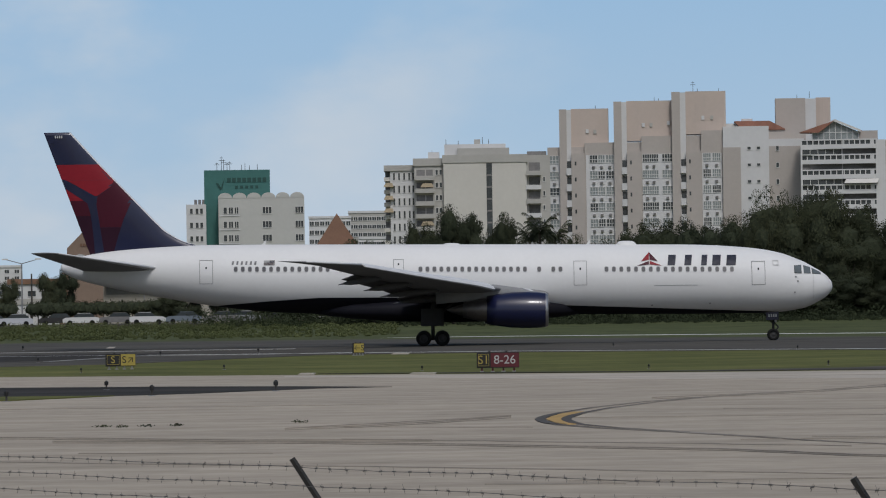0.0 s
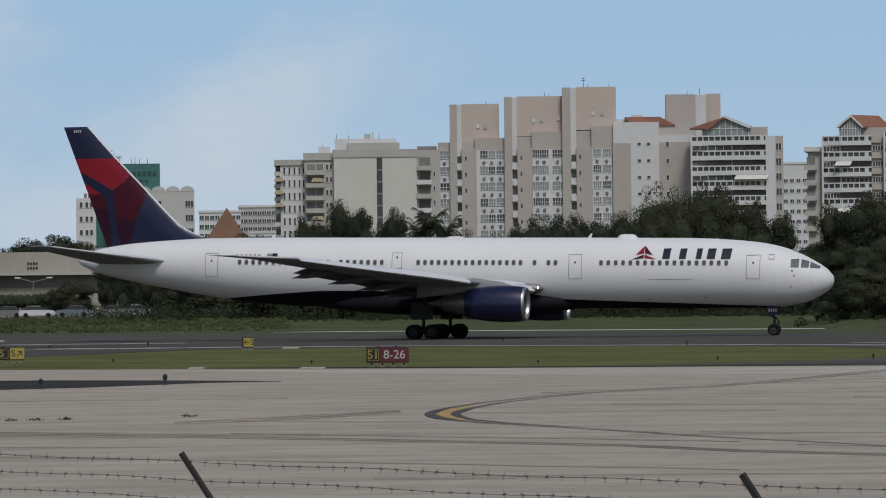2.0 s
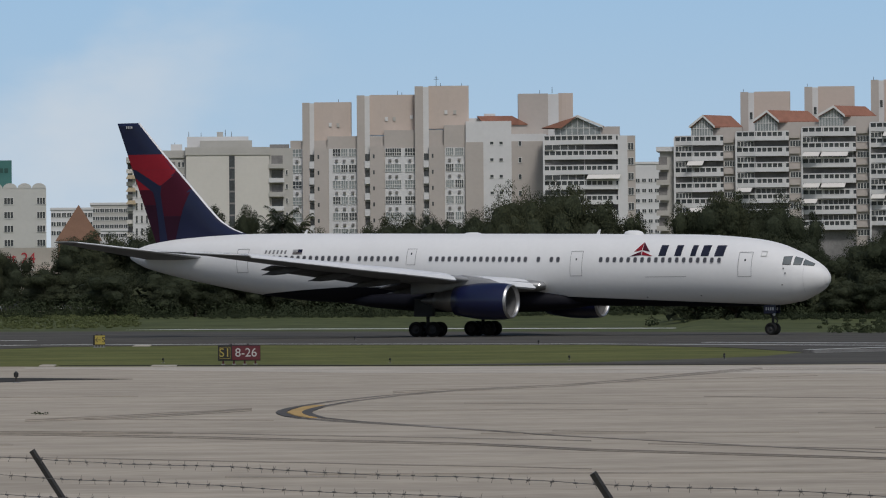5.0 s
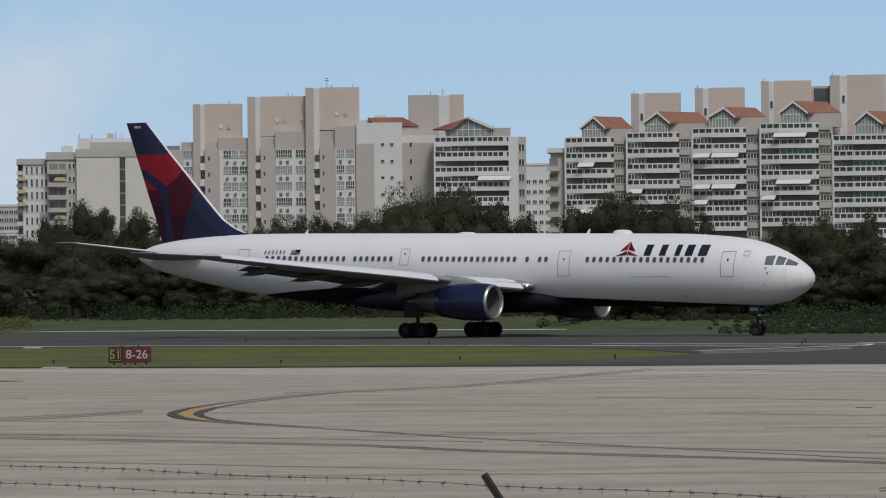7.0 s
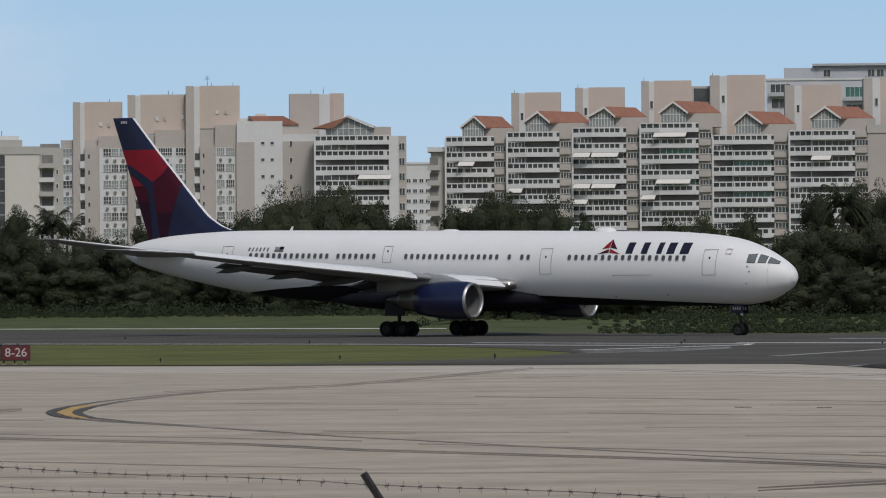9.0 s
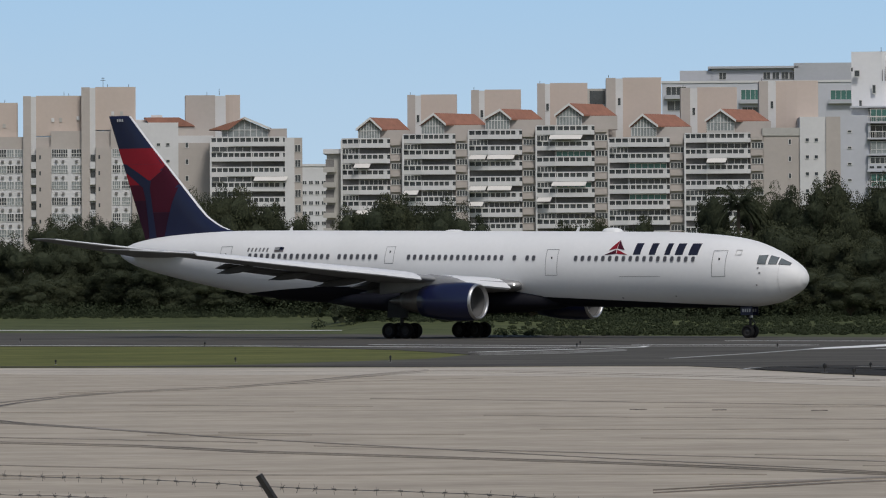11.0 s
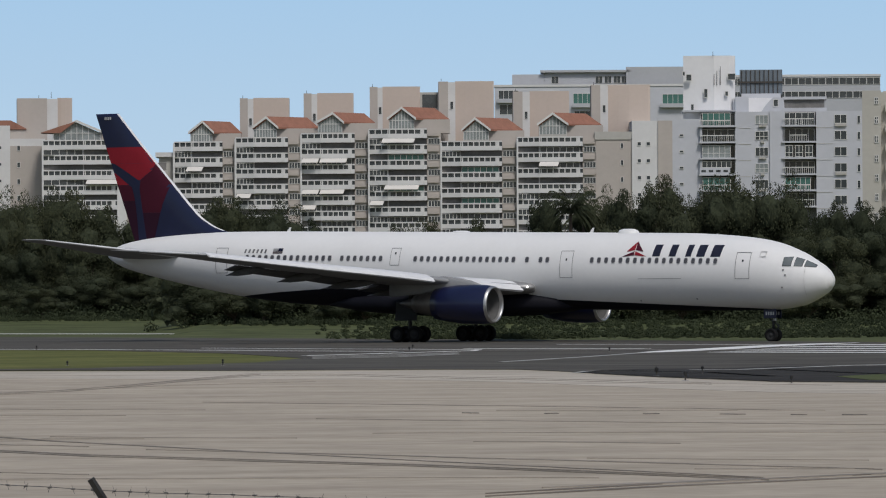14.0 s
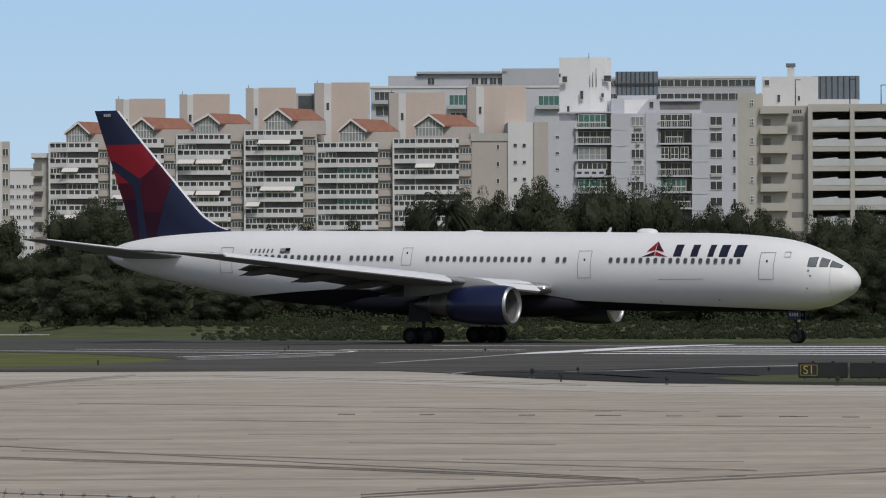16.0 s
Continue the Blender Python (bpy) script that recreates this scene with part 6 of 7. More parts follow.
def flank_ring(name, s0, s1, z0, z1, t, mat, parent, out, label=""):
    """Thin closed outline that follows the right flank."""
    bm = bmesh.new()
    outer, inner = [], []
    n = 10
    for k in range(4 * n):
        q, side = (k % n) / n, k // n
        a, b = ((q, 0), (1, q), (1 - q, 1), (0, 1 - q))[side]
        outer.append(bm.verts.new(hull_point(s0 + (s1 - s0) * a, z0 + (z1 - z0) * b, out)))
        inner.append(bm.verts.new(hull_point(s0 + t + (s1 - s0 - 2 * t) * a, z0 + t + (z1 - z0 - 2 * t) * b, out)))
    m = len(outer)
    for k in range(m):
        bm.faces.new((outer[k], outer[(k + 1) % m], inner[(k + 1) % m], inner[k]))
    bmesh.ops.solidify(bm, geom=bm.faces[:], thickness=0.006)
    return part(name, bm, mat, parent, label)


def door(name, s0, s1, z0, z1, label):
    """Outline and small pane of a cabin door on the right flank."""
    rim = flank_ring(name, s0, s1, z0, z1, 0.035, M["line"], fuselage, 0.014, label)
    sm = (s0 + s1) / 2
    flank_patch("door_pane", sm - 0.06, sm + 0.06, z0 + (z1 - z0) * 0.63, z0 + (z1 - z0) * 0.63 + 0.16, M["glass"], rim, 0.014, nz=2)


for s0, s1, z0, z1, name in ((5.36, 6.42, 4.36, 6.2, "front_door"), (19.2, 20.22, 4.53, 6.42, "middle_door"), (33.4, 34.2, 5.5, 6.75, "overwing_exit"), (48.2, 49.25, 5.05, 6.9, "rear_door")):
    door(name, s0, s1, z0, z1, "white cabin door with grey outline")
flank_patch("cargo_door_seam", 10.6, 14.0, 4.40, 4.43, M["line"], fuselage, 0.012, "thin grey cargo door seam", nz=1, ns=6)
flank_ring("round_badge", 4.3, 4.75, 5.85, 6.25, 0.05, M["seam"], fuselage, 0.014, "small pale grey badge")
for s, z in ((2.9, 4.9), (2.75, 4.55), (3.0, 3.7), (9.6, 2.95), (14.1, 2.85)):
    flank_patch("sensor", s, s + 0.12, z, z + 0.1, M["line"], fuselage, 0.02, "small dark sensor", nz=1, ns=1)
flank_patch("radome_joint", 1.55, 1.58, 3.2, 5.2, M["seam"], fuselage, 0.006, "thin grey joint behind the nose cone", nz=10, ns=1)


# cockpit windows, right side, front and left side
def cockpit_window(s0, s1, lo0, hi0, lo1, hi1, side):
    bm = bmesh.new()
    pts = []
    for mi, grow, out in ((0, 0.03, 0.008), (1, 0.0, 0.022)):
        g = []
        for i in range(5):
            w = i / 4
            s = (s0 - grow) + (s1 - s0 + 2 * grow) * w
            lo, hi = lo0 + (lo1 - lo0) * w - grow, hi0 + (hi1 - hi0) * w + grow
            g.append([bm.verts.new(Vector((1, -side, 1)) * hull_point(s, lo + (hi - lo) * j / 4, out)) for j in range(5)])
        for i in range(4):
            for j in range(4):
                bm.faces.new((g[i][j], g[i + 1][j], g[i + 1][j + 1], g[i][j + 1])).material_index = mi
    return part("cockpit_window", bm, (M["black"], M["cockpit_glass"]), fuselage, "cockpit window toned grey-green for sky reflection, in a black seal")


for side in (-1, 1):
    cockpit_window(2.52, 3.04, 5.22, 5.84, 5.26, 5.80, side)
    cockpit_window(1.80, 2.29, 5.20, 5.64, 5.22, 5.81, side)
    cockpit_window(0.98, 1.64, 5.13, 5.25, 5.20, 5.60, side)

M["title"] = material("title_paint", (0.03, 0.035, 0.07), 0.5, 0.1, 1.0)
# titles and emblem, as plain slanted bars in their colours
for s0, s1 in ((12.05, 12.8), (10.8, 11.5), (9.6, 10.2), (8.55, 9.35), (7.35, 8.25)):
    z0 = belt(s0) + 0.30
    flank_patch("title_bar", s0 + 0.3, s1 + 0.14, z0, z0 + 0.82, M["title"], fuselage, 0.016, "dark navy title bar", slant=0.12)


def flank_triangle(name, a, b, c, mat, label):
    bm = bmesh.new()
    rows = []
    for i in range(7):
        w = i / 6
        p, q = [x + (y - x) * w for x, y in zip(a, c)], [x + (y - x) * w for x, y in zip(b, c)]
        rows.append([bm.verts.new(hull_point(p[0] + (q[0] - p[0]) * j / 4, p[1] + (q[1] - p[1]) * j / 4, 0.04)) for j in range(5)])
    for r0, r1 in zip(rows, rows[1:]):
        for j in range(4):
            bm.faces.new((r0[j], r0[j + 1], r1[j + 1], r1[j]))
    return part(name, bm, mat, fuselage, label)


EB = belt(14) + 0.26
flank_triangle("emblem", (15.0, EB + 0.34), (14.37, EB + 0.46), (14.34, EB + 1.06), M["red"], "red upper facet of the triangular emblem")
flank_triangle("emblem", (14.31, EB + 0.46), (13.68, EB + 0.34), (14.34, EB + 1.06), M["dkred"], "dark red upper facet of the triangular emblem")
flank_triangle("emblem", (15.32, EB), (14.36, EB + 0.1), (14.37, EB + 0.38), M["dkred"], "dark red lower facet of the triangular emblem")
flank_triangle("emblem", (14.32, EB + 0.1), (13.36, EB), (14.31, EB + 0.38), M["red"], "red lower facet of the triangular emblem")
for s in (45.2, 45.55, 45.9, 46.25, 46.6, 44.85):
    flank_patch("registration_bar", s, s + 0.15, belt(s) + 0.34, belt(s) + 0.62, M["line"], fuselage, 0.014, "small dark registration bar", slant=0.2, nz=2, ns=1)
flag = flank_patch("flag", 43.4, 44.25, belt(44) + 0.3, belt(44) + 0.68, M["cabin_rim"], fuselage, 0.014, "small striped flag", nz=2)
flank_patch("flag_canton", 43.4, 43.8, belt(44) + 0.48, belt(44) + 0.68, M["navy"], flag, 0.024, nz=1)
for i in range(3):
    flank_patch("flag_stripe", 43.42, 44.24, belt(44) + 0.31 + 0.06 * i, belt(44) + 0.335 + 0.06 * i, M["dkred"], flag, 0.02, nz=1)

# dome and aerials along the roof
def roof_pod(name, s0, s1, w, h, mat, label):
    rings = []
    for i in range(9):
        q = i / 8
        f = max(0.05, (1 - (2 * q - 1) ** 4)) ** 0.6
        s = s0 + (s1 - s0) * q
        zt = lerp_table(HULL, s)[0] - 0.08
        rings.append([Vector((-s, w * f * math.cos(a), zt + (h + 0.08) * f * math.sin(a))) for a in [math.pi * j / 8 for j in range(9)]])
    bm = bmesh.new()
    vs = [[bm.verts.new(p) for p in r] for r in rings]
    for a, b in zip(vs, vs[1:]):
        for j in range(8):
            bm.faces.new((a[j], a[j + 1], b[j + 1], b[j]))
    bm.faces.new(vs[0])
    bm.faces.new(vs[-1])
    part(name, bm, mat, airliner, label, smooth=True)


roof_pod("antenna_dome", 15.2, 16.85, 0.55, 0.28, M["paint"], "white rounded antenna dome on the roof")
roof_pod("antenna_dome", 28.9, 30.4, 0.5, 0.1, M["paint"], "low white antenna blister on the roof")
for s, h in ((18.9, 0.38), (44.2, 0.35), (9.0, 0.08)):
    z = lerp_table(HULL, s)[0] - 0.05
    part("blade_antenna", prism([(-s, z), (-s - 0.3, z), (-s - 0.02, z + h), (-s + 0.1, z + h)], -0.03, 0.03), M["paint"], airliner, "white blade antenna")


M["lamp_lit"] = bpy.data.materials.new("lit_lamp")
M["lamp_lit"].use_nodes = True
M["lamp_lit"].node_tree.nodes["Principled BSDF"].inputs["Emission Color"].default_value = (1.0, 0.97, 0.9, 1)
M["lamp_lit"].node_tree.nodes["Principled BSDF"].inputs["Emission Strength"].default_value = 8.0


# lifting surfaces
def foil(chord, thick, n=10):
    """Closed aerofoil outline: pairs of aft distance and height."""
    xs = [0.5 * (1 - math.cos(math.pi * i / n)) for i in range(n + 1)]
    yt = [5 * thick * (0.2969 * math.sqrt(x) - 0.126 * x - 0.3516 * x * x + 0.2843 * x ** 3 - 0.1036 * x ** 4) for x in xs]
    up = [(x * chord, y * chord) for x, y in zip(xs, yt)]
    lo = [(x * chord, -y * chord * 0.7) for x, y in zip(xs, yt)]
    return up + lo[-2:0:-1]


def edge_strip(table, side, share, parent, label):
    """Pale bare-metal nose of a lifting surface, just proud of its skin."""
    rings = []
    for y, le, c, z, th in table:
        pts = [(dx, dz) for dx, dz in foil(c, th, 24) if dx <= share * c + 0.02]
        up = [(dx, dz + 0.012) for dx, dz in pts if dz >= 0]
        lo = [(dx, dz - 0.012) for dx, dz in pts if dz < 0]
        rings.append([Vector((-(le + dx - 0.015), side * y, z + dz)) for dx, dz in up + lo])
    n = min(len(r) for r in rings)
    part("leading_edge", loft([r[:n] for r in rings]), M["metal_slat"], parent, label, smooth=True)


# half span, leading edge s, chord, z, thickness, twist
WING = [(0.0, 20.9, 11.5, 3.65, 0.13), (2.5, 22.5, 9.9, 3.76, 0.13), (5.5, 24.4, 8.2, 4.04, 0.12), (8.2, 26.0, 6.9, 4.31, 0.11), (12.0, 28.05, 6.1, 4.76, 0.105), (16.0, 30.95, 5.05, 5.23, 0.1), (20.0, 33.85, 4.1, 5.73, 0.1), (23.4, 36.3, 3.3, 6.16, 0.095), (24.6, 38.2, 2.5, 6.31, 0.09), (25.5, 40.3, 1.5, 6.43, 0.09), (25.96, 42.1, 0.35, 6.5, 0.09)]
for side, nm in ((-1, "right"), (1, "left")):
    rings = [[Vector((-(le + dx), side * y, z + dz)) for dx, dz in foil(c, th)] for y, le, c, z, th in WING]
    wing = part("wing", loft(rings), M["wing"], airliner, "long swept grey wing with raked tip", smooth=True)
    wing.data.polygons.foreach_set("use_smooth", [True] * len(wing.data.polygons))

    def along(y):
        for (a, *p), (b, *q) in zip(WING, WING[1:]):
            if a <= y <= b:
                w = (y - a) / (b - a)
                return [i + (j - i) * w for i, j in zip(p, q)]

    edge_strip([r for r in WING if r[0] >= 23.0][:3], side, 0.06, wing, "pale bare-metal leading edge")
    # drooped slats along the leading edge
    for ys in ((3.2, 4.9, 6.6), (9.3, 12.0, 16.0, 20.0, 23.3)):
        rr = []
        for y in ys:
            le, c, z, th = along(y)
            d = 0.11 * c
            rr.append([Vector((-(le - 0.22 + q * d * 1.8), side * y, z + h * c - 0.09 + 0.09 * q)) for q, h in ((0, -0.010), (0.12, 0.022), (0.5, 0.054), (1, 0.064), (0.9, 0.045), (0.4, 0.02), (0.1, -0.024))])
        part("slat", loft(rr), M["metal_slat"], wing, "pale grey leading-edge slat")
    # lowered flaps, their underside shade painted into the grey
    for ys, drop in (((3.0, 5.2, 7.4), 0.8), ((8.6, 12.0, 15.0, 18.6), 0.62)):
        rr = []
        for y in ys:
            le, c, z, th = along(y)
            cf = min(1.9, 0.24 * c)
            rr.append([Vector((-(le + c * 0.88 + q * cf * 1.15), side * y, z - 0.10 + h * cf - drop * 0.5 * q)) for q, h in ((0, 0.02), (0.2, 0.09), (0.6, 0.06), (1, 0), (0.6, -0.03), (0.2, -0.06))])
        part("flap", loft(rr), M["under"], wing, "grey trailing-edge flap, lowered, darkened for shade")
    for y in (5.6, 10.2, 14.2, 18.0):
        le, c, z, th = along(y)
        L0, L1 = le + c * 0.55, le + c + (1.6 if y < 12 else 1.2)
        rr = []
        for q in (0, 0.15, 0.4, 0.7, 0.9, 1.0):
            rad = 0.24 * (1 - abs(2 * q - 0.9) ** 2.2 * 0.98) if q < 1 else 0.02
            s = L0 + (L1 - L0) * q
            zc = z - 0.30 - 0.42 * q ** 1.6
            rr.append([Vector((-s, side * y + 0.6 * max(rad, 0.02) * math.cos(a), zc + max(rad, 0.02) * 1.2 * math.sin(a))) for a in [2 * math.pi * j / 10 for j in range(10)]])
        part("flap_fairing", loft(rr), M["under"], wing, "grey flap-track fairing, darkened for shade", smooth=True)
    rr = [[Vector((-(22.2 + q), side * (2.6 + w * math.cos(a)), 3.85 + h * math.sin(a))) for a in [2 * math.pi * j / 12 for j in range(12)]] for q, w, h in ((0, 0.1, 0.1), (0.3, 0.5, 0.3), (1.2, 0.9, 0.42), (3.2, 1.0, 0.45))]
    part("wing_root_fairing", loft(rr), M["steel"], wing, "grey metal wing-root fairing", smooth=True)
    part("landing_light", boxes((-22.55, -22.48, side * 3.05 - 0.07, side * 3.05 + 0.07, 3.83, 3.96)), M["lamp_lit"], wing, "small landing light, lit")
    # stabiliser
    st = [(0.6, 51.4, 6.9, 6.16, 0.085), (1.6, 52.4, 6.1, 6.29, 0.085), (5.5, 56.2, 4.0, 6.93, 0.075), (9.0, 59.6, 2.1, 7.50, 0.07), (9.3, 60.3, 1.4, 7.55, 0.07)]
    rings = [[Vector((-(le + dx), side * y, z + dz)) for dx, dz in foil(c, th)] for y, le, c, z, th in st]
    tailplane = part("stabiliser", loft(rings), M["wing"], airliner, "grey horizontal tailplane", smooth=True)
    edge_strip(st[1:4], side, 0.07, tailplane, "pale bare-metal leading edge")

# fin
def fin_te(z):
    return 57.9 + (z - 7.6) * 0.3651


FIN_LE = [(7.2, 48.0), (7.9, 49.0), (8.15, 49.75), (8.5, 50.75), (9.2, 51.9), (10.07, 52.78), (11.9, 54.5), (14.5, 56.97), (17.05, 59.27)]


def fin_le(z):
    return lerp_table(FIN_LE, z)[0]


def fin_half(s, z):
    """Half thickness of the fin."""
    le, te = fin_le(z), fin_te(z)
    x = max(0.0, min(1.0, (s - le) / (te - le)))
    c = min(te - le, 5.8)
    return 5 * 0.10 * c * max(0.0, 0.2969 * math.sqrt(x) - 0.126 * x - 0.3516 * x * x + 0.2843 * x ** 3 - 0.1015 * x ** 4)


rings = []
for i in range(41):
    z = 7.2 + (17.05 - 7.2) * i / 40
    le, te = fin_le(z), fin_te(z)
    xs = [0.5 * (1 - math.cos(math.pi * k / 16)) for k in range(17)]
    up = [Vector((-(le + (te - le) * x), fin_half(le + (te - le) * x, z), z)) for x in xs]
    rings.append(up + [Vector((p.x, -p.y, p.z)) for p in up[-2:0:-1]])
fin = part("fin", loft(rings), M["navy"], airliner, "tall tail fin in navy and two reds", smooth=True)


def fin_plate(name, rows, mat, label):
    """Painted field on both sides of the fin: rows of z, forward s, aft s."""
    for side in (-1, 1):
        bm, last = bmesh.new(), None
        for (z0, a0, b0), (z1, a1, b1) in zip(rows, rows[1:]):
            n = max(2, int(abs(z1 - z0) / 0.25))
            for k in range(n + (1 if (z1, a1, b1) == rows[-1] else 0)):
                w = k / n
                z, a, b = z0 + (z1 - z0) * w, a0 + (a1 - a0) * w, b0 + (b1 - b0) * w
                a, b = max(a, fin_le(z) + 0.12), min(b, fin_te(z) - 0.01)
                b = max(b, a + 0.004)
                cur = [bm.verts.new((-(a + (b - a) * q / 8), side * (fin_half(a + (b - a) * q / 8, z) + 0.012), z)) for q in range(9)]
                if last:
                    for q in range(8):
                        bm.faces.new((last[q], last[q + 1], cur[q + 1], cur[q]))
                last = cur
        part(name, bm, mat, fin, label, smooth=True)


fin_plate("upper_red_field", [(14.52, 50.0, 62.0), (13.46, 50.0, 62.0), (13.3, 50.0, 59.62)], M["red"], "bright red upper field")
fin_plate("upper_red_wedge", [(13.29, 50.0, 59.6), (12.75, 56.2, 58.62), (12.05, 57.25, 57.42)], M["red"], "bright red wedge")
fin_plate("dark_red_field", [(13.2, 55.9, 55.96), (12.75, 50.0, 56.17), (12.05, 50.0, 57.2), (11.4, 54.65, 57.3), (10.2, 55.2, 57.12), (9.6, 55.4, 57.04)], M["dkred"], "dark red field")
fin_plate("deep_red_field", [(9.59, 55.4, 57.04), (9.0, 55.6, 56.95), (7.5, 56.05, 56.73)], M["deepred"], "deep red foot of the field")
fin_plate("lower_red_field", [(12.6, 59.62, 62.0), (11.7, 58.3, 62.0)], M["red"], "red lower field")
fin_plate("lower_dark_field", [(11.69, 58.3, 62.0), (11.5, 58.02, 62.0), (10.5, 57.75, 62.0)], M["dkred"], "dark red lower field")
fin_plate("lower_deep_field", [(10.49, 57.75, 62.0), (9.2, 57.6, 62.0), (7.5, 57.48, 62.0)], M["deepred"], "deep red foot of the lower field")
# bare leading edge
bm, last = bmesh.new(), None
for i in range(40):
    z = 8.2 + (17.03 - 8.2) * i / 39
    le = fin_le(z)
    cur = [bm.verts.new((-(le + d), y, z)) for d, y in ((0.14, -fin_half(le + 0.14, z) - 0.012), (0.04, -fin_half(le + 0.04, z) - 0.012), (-0.012, 0), (0.04, fin_half(le + 0.04, z) + 0.012), (0.14, fin_half(le + 0.14, z) + 0.012))]
    if last:
        for q in range(4):
            bm.faces.new((last[q], last[q + 1], cur[q + 1], cur[q]))
    last = cur
part("leading_edge", bm, M["metal_slat"], fin, "pale bare leading edge", smooth=True)
for i in range(4):
    part("fleet_bar", boxes((-(60.0 + 0.16 * i), -(59.9 + 0.16 * i), -0.13, -0.118, 16.6, 16.8)), M["cabin_rim"], airliner, "tiny pale fleet bar")


# engines
def revolve(profile, n=36):
    """Closed profile of (forward x, radius) turned about the x axis."""
    rings = [[Vector((x, r * math.cos(2 * math.pi * i / n), r * math.sin(2 * math.pi * i / n))) for i in range(n)] for x, r in profile]
    return loft(rings, cap=False)


for side in (-1, 1):
    eng = part("engine", revolve([(-0.22, 1.3), (-0.7, 1.37), (-1.6, 1.40), (-2.8, 1.36), (-3.9, 1.22), (-4.7, 1.08), (-4.68, 1.03), (-3.0, 1.05)]), M["navy"], airliner, "navy engine cowling", smooth=True)
    eng.matrix_basis = pose(-22.35, side * 7.9, 2.66, 0, 0.8, 0)
    part("inlet_lip", revolve([(-0.3, 1.09), (-0.12, 1.12), (0.0, 1.19), (-0.06, 1.26), (-0.225, 1.305)]), M["metal"], eng, "polished metal inlet lip", smooth=True)
    part("inlet_duct", revolve([(-0.29, 1.09), (-0.8, 1.07), (-1.6, 1.12), (-1.62, 0.02)]), M["inlet"], eng, "grey inlet duct", smooth=True)
    part("spinner", revolve([(-1.0, 0.01), (-1.15, 0.14), (-1.5, 0.3), (-1.62, 0.34)], 20), M["dkmetal"], eng, smooth=True)
    fan = bmesh.new()
    for i in range(30):
        q = 2 * math.pi * i / 30
        c, s_ = math.cos(q), math.sin(q)
        c2, s2 = math.cos(q + 0.13), math.sin(q + 0.13)
        v = [fan.verts.new(p) for p in ((-1.45, 0.3 * c, 0.3 * s_), (-1.45, 1.1 * c, 1.1 * s_), (-1.58, 1.1 * c2, 1.1 * s2), (-1.58, 0.3 * c2, 0.3 * s2))]
        fan.faces.new(v)
    part("fan", fan, M["dkmetal"], eng, "dark fan blades")
    part("core_cowl", revolve([(-4.4, 0.92), (-5.2, 0.86), (-6.1, 0.68), (-6.5, 0.58), (-6.5, 0.5)]), M["dkmetal"], eng, "dark metal core cowl", smooth=True)
    part("exhaust_cone", revolve([(-6.3, 0.5), (-6.9, 0.36), (-7.6, 0.12), (-7.8, 0.01)]), M["dkmetal"], eng, "dark exhaust cone", smooth=True)
    py = [(-0.9, 1.33, 0.12), (-2.0, 1.7, 0.2), (-4.2, 1.98, 0.22), (-6.5, 1.7, 0.2), (-8.6, 1.5, 0.06)]
    rr = [[Vector((x, w * math.cos(a), z0 - 0.55 + 0.55 * math.sin(a))) for a in [2 * math.pi * j / 10 for j in range(10)]] for x, z0, w in py]
    part("pylon", loft(rr), M["wing"], eng, "grey engine pylon", smooth=True)


# landing gear
def wheel_mesh(r, w):
    n = 28
    prof = [(-w * 0.30, r * 0.56), (-w * 0.46, r * 0.62), (-w * 0.5, r * 0.82), (-w * 0.36, r * 0.97), (0, r), (w * 0.36, r * 0.97), (w * 0.5, r * 0.82), (w * 0.46, r * 0.62), (w * 0.30, r * 0.56)]
    bm = loft([[Vector((rr * math.cos(2 * math.pi * i / n), y, rr * math.sin(2 * math.pi * i / n))) for i in range(n)] for y, rr in prof], cap=False)
    return mesh_of("tyre", bm, M["tyre"], smooth=True)


def rim_mesh(r, w):
    n = 20
    prof = [(-w * 0.32, r * 0.02), (-w * 0.36, r * 0.2), (-w * 0.2, r * 0.3), (-w * 0.2, r * 0.48), (-w * 0.32, r * 0.57), (w * 0.32, r * 0.57), (w * 0.2, r * 0.48), (w * 0.2, r * 0.3), (w * 0.36, r * 0.2), (w * 0.32, r * 0.02)]
    bm = loft([[Vector((rr * math.cos(2 * math.pi * i / n), y, rr * math.sin(2 * math.pi * i / n))) for i in range(n)] for y, rr in prof])
    return mesh_of("rim", bm, M["gear_steel"], smooth=True)


WHEELS = []
main_tyre, main_rim, nose_tyre, nose_rim = wheel_mesh(0.585, 0.46), rim_mesh(0.585, 0.46), wheel_mesh(0.47, 0.36), rim_mesh(0.47, 0.36)


def wheel(tyre, rim, r, s, y):
    w = part("wheel", tyre, None, airliner, "black tyre on a grey rim")
    part("rim", rim, None, w)
    WHEELS.append((w, r, s, y))


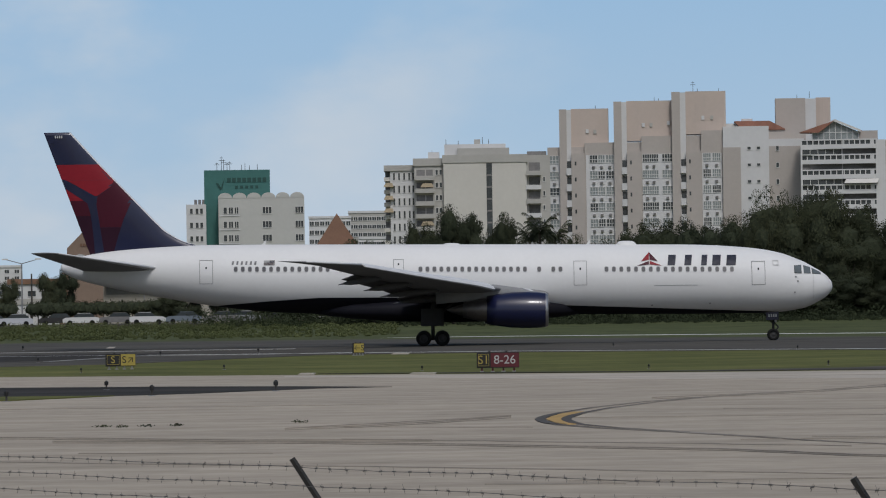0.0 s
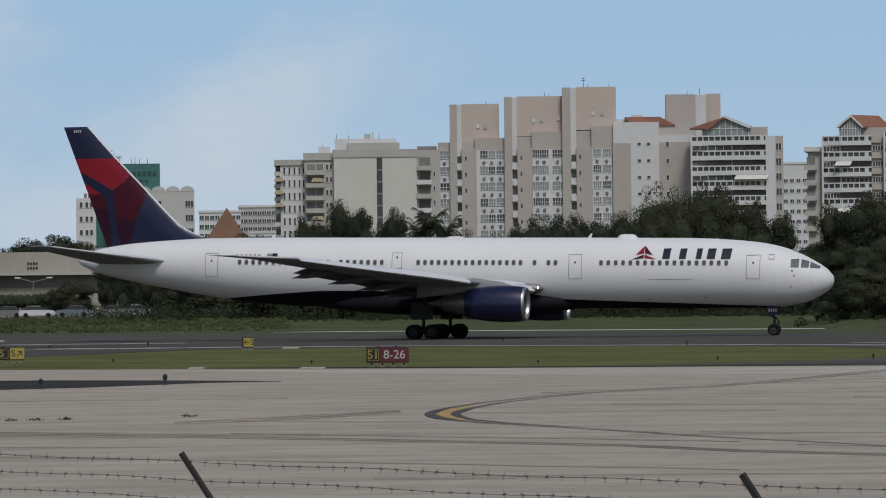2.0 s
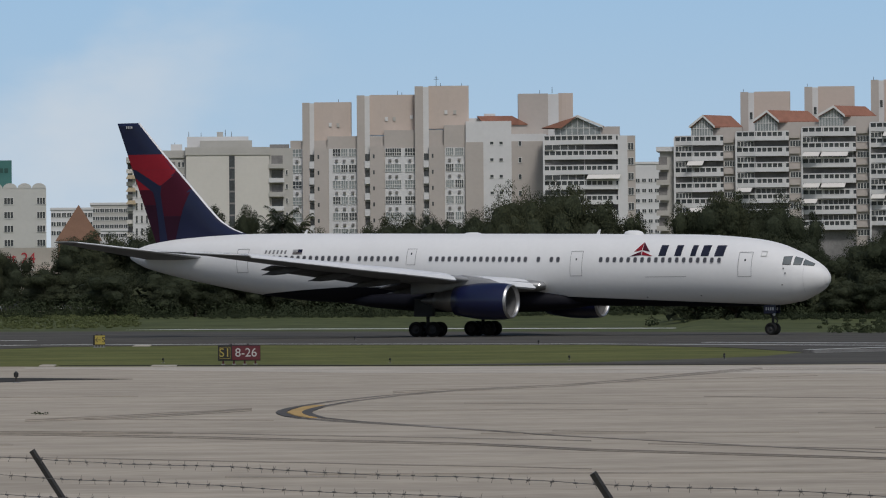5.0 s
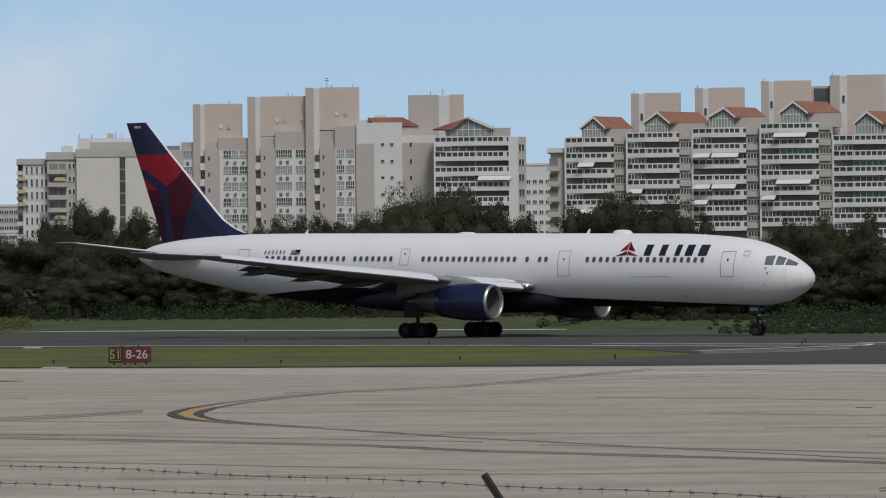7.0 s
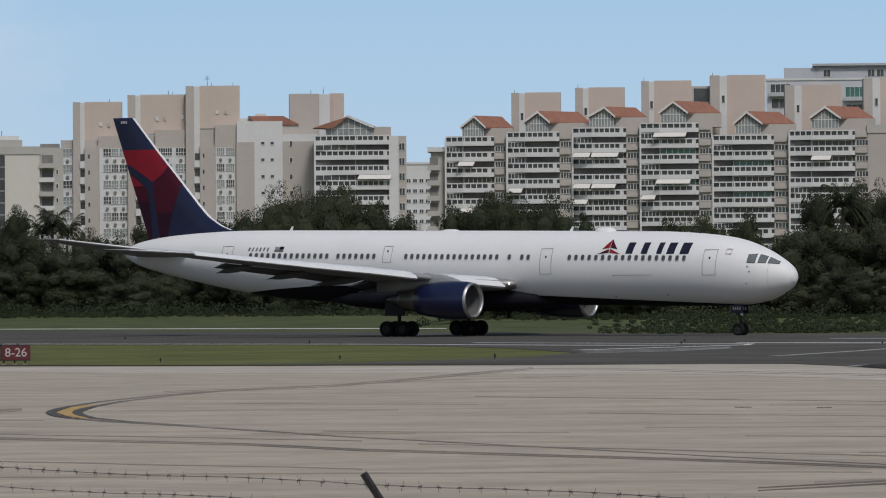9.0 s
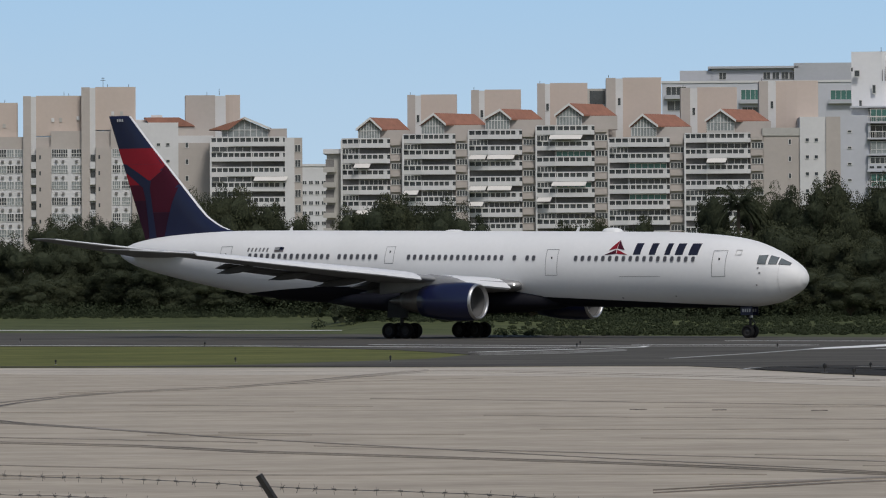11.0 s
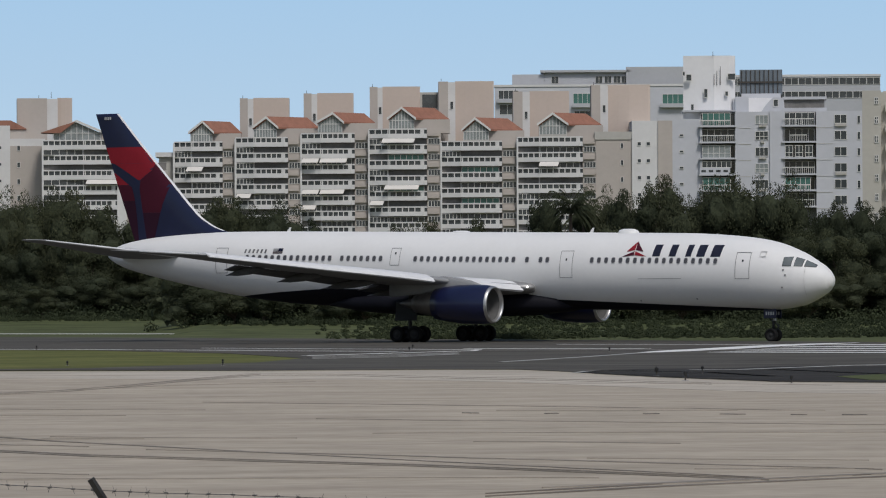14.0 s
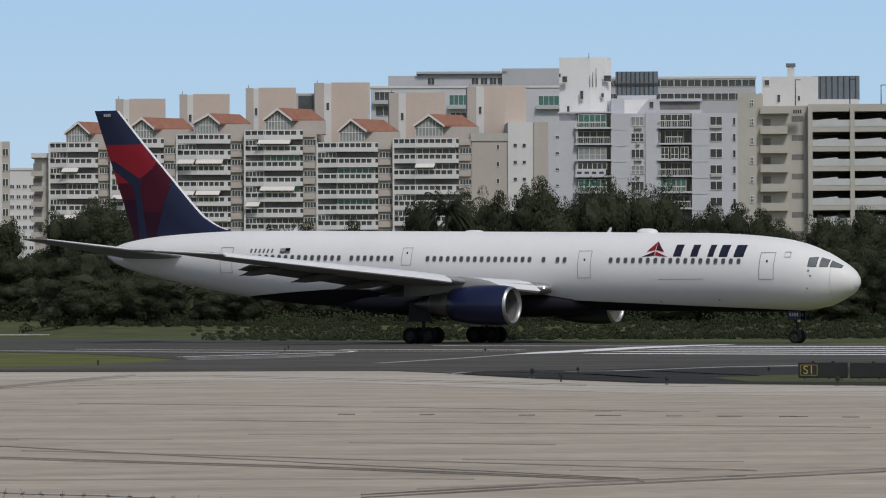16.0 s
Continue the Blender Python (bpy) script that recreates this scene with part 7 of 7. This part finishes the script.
for side in (-1, 1):
    for ds in (-0.72, 0.72):
        for dy in (-0.57, 0.57):
            wheel(main_tyre, main_rim, 0.585, 31.2 + ds, side * 4.65 + dy)
    gear = part("main_gear_leg", tube(tube(bmesh.new(), (-31.2, side * 4.65, 0.6), (-31.2, side * 4.65, 2.2), 0.14), (-31.2, side * 4.65, 2.0), (-31.0, side * 4.75, 4.15), 0.2), M["gear_steel"], airliner, "thick grey main gear leg", smooth=True)
    part("bogie_beam", tube(tube(tube(bmesh.new(), (-30.35, side * 4.65, 0.585), (-32.05, side * 4.65, 0.585), 0.13), (-30.48, side * 4.65 - 0.6, 0.585), (-30.48, side * 4.65 + 0.6, 0.585), 0.09), (-31.92, side * 4.65 - 0.6, 0.585), (-31.92, side * 4.65 + 0.6, 0.585), 0.09), M["gear_steel"], gear)
    part("drag_strut", tube(tube(bmesh.new(), (-31.2, side * 4.65, 1.9), (-29.4, side * 4.3, 3.5), 0.08), (-31.2, side * 4.65, 1.9), (-31.3, side * 2.6, 3.2), 0.08), M["gear_steel"], gear)
    part("gear_door", slab([(0, 0), (1.55, 0), (1.75, 0.06), (1.75, 0.1), (0, 0.05)], 0, 1.35), M["gear_steel"], gear, "dark grey gear door").matrix_basis = pose(-32.1, side * 5.25, 1.55, side * 6)
for dy in (-0.32, 0.32):
    wheel(nose_tyre, nose_rim, 0.47, 4.67, dy)
ng = part("nose_gear_leg", tube(tube(bmesh.new(), (-4.67, 0, 0.5), (-4.62, 0, 2.6), 0.10), (-4.65, 0, 1.3), (-5.6, 0, 2.4), 0.06), M["gear_steel"], airliner, "grey nose gear leg", smooth=True)
part("axle", tube(bmesh.new(), (-4.67, -0.36, 0.47), (-4.67, 0.36, 0.47), 0.06), M["gear_steel"], ng)
part("torque_link", tube(tube(bmesh.new(), (-4.6, 0, 1.45), (-4.25, 0, 1.05), 0.05), (-4.25, 0, 1.05), (-4.6, 0, 0.65), 0.05), M["gear_steel"], ng)
part("taxi_light", tube(bmesh.new(), (-4.55, -0.2, 1.55), (-4.4, -0.2, 1.55), 0.1, 0.12), M["frame"], ng, "small pale taxi light")
for dy in (-0.42, 0.42):
    dr = part("nose_gear_door", boxes((-5.2, -4.25, dy - 0.02, dy + 0.02, 1.62, 2.3)), M["navy"], ng, "navy nose gear door")
    for i in range(4):
        part("fleet_bar", boxes((-5.05 + 0.18 * i, -4.94 + 0.18 * i, dy - 0.03, dy + 0.03, 1.85, 2.08)), M["cabin_rim"], dr, "tiny pale fleet bar")


# ---- motion ----
TAXI = [
    (0.0, 30.338, 396.789, 0.041),
    (0.5, 32.561, 394.781, -3.624),
    (1.0, 34.587, 392.692, -7.224),
    (1.5, 36.526, 390.535, -10.721),
    (2.0, 38.309, 388.335, -14.082),
    (2.5, 39.984, 386.107, -17.278),
    (3.0, 41.606, 383.861, -20.288),
    (3.5, 43.223, 381.606, -23.092),
    (4.0, 44.772, 379.361, -25.679),
    (6.5, 52.042, 368.598, -35.169),
    (7.0, 53.494, 366.578, -36.391),
    (7.5, 55.061, 364.595, -37.407),
    (8.0, 56.538, 362.681, -38.227),
    (8.5, 58.149, 360.803, -38.868),
    (11.0, 66.902, 352.047, -39.959),
    (11.5, 68.782, 350.387, -39.884),
    (12.0, 70.670, 348.744, -39.754),
    (12.5, 72.633, 347.096, -39.588),
    (13.0, 74.591, 345.446, -39.403),
    (13.5, 76.554, 343.779, -39.215),
    (14.0, 78.602, 342.062, -39.038),
    (14.5, 80.716, 340.282, -38.884),
    (15.0, 82.840, 338.435, -38.763),
    (15.5, 84.997, 336.495, -38.684),
    (16.0, 87.294, 334.413, -38.652),
]


def motions():
    """The airliner taxis; its wheels roll."""
    rows = [(t, pose(x, y, 0, 0, 0, h)) for t, x, y, h in TAXI]
    walk(airliner, rows)
    n = 128
    times = [16.0 * i / n for i in range(n + 1)]
    path = []
    for t in times:
        for (a, x0, y0, h0), (b, x1, y1, h1) in zip(TAXI, TAXI[1:]):
            if a <= t <= b:
                w = (t - a) / (b - a)
                path.append((x0 + (x1 - x0) * w, y0 + (y1 - y0) * w, radians(h0 + (h1 - h0) * w)))
                break
    for ob, r, s, y in WHEELS:
        turn, rows, last = 0.0, [], None
        for t, (px, py, h) in zip(times, path):
            c = Vector((px - s * math.cos(h) - y * math.sin(h), py - s * math.sin(h) + y * math.cos(h)))
            if last is not None:
                turn += (c - last).length / r
            last = c
            rows.append((t, pose(-s, y, r, 0, math.degrees(turn), 0)))
        walk(ob, rows)


motions()
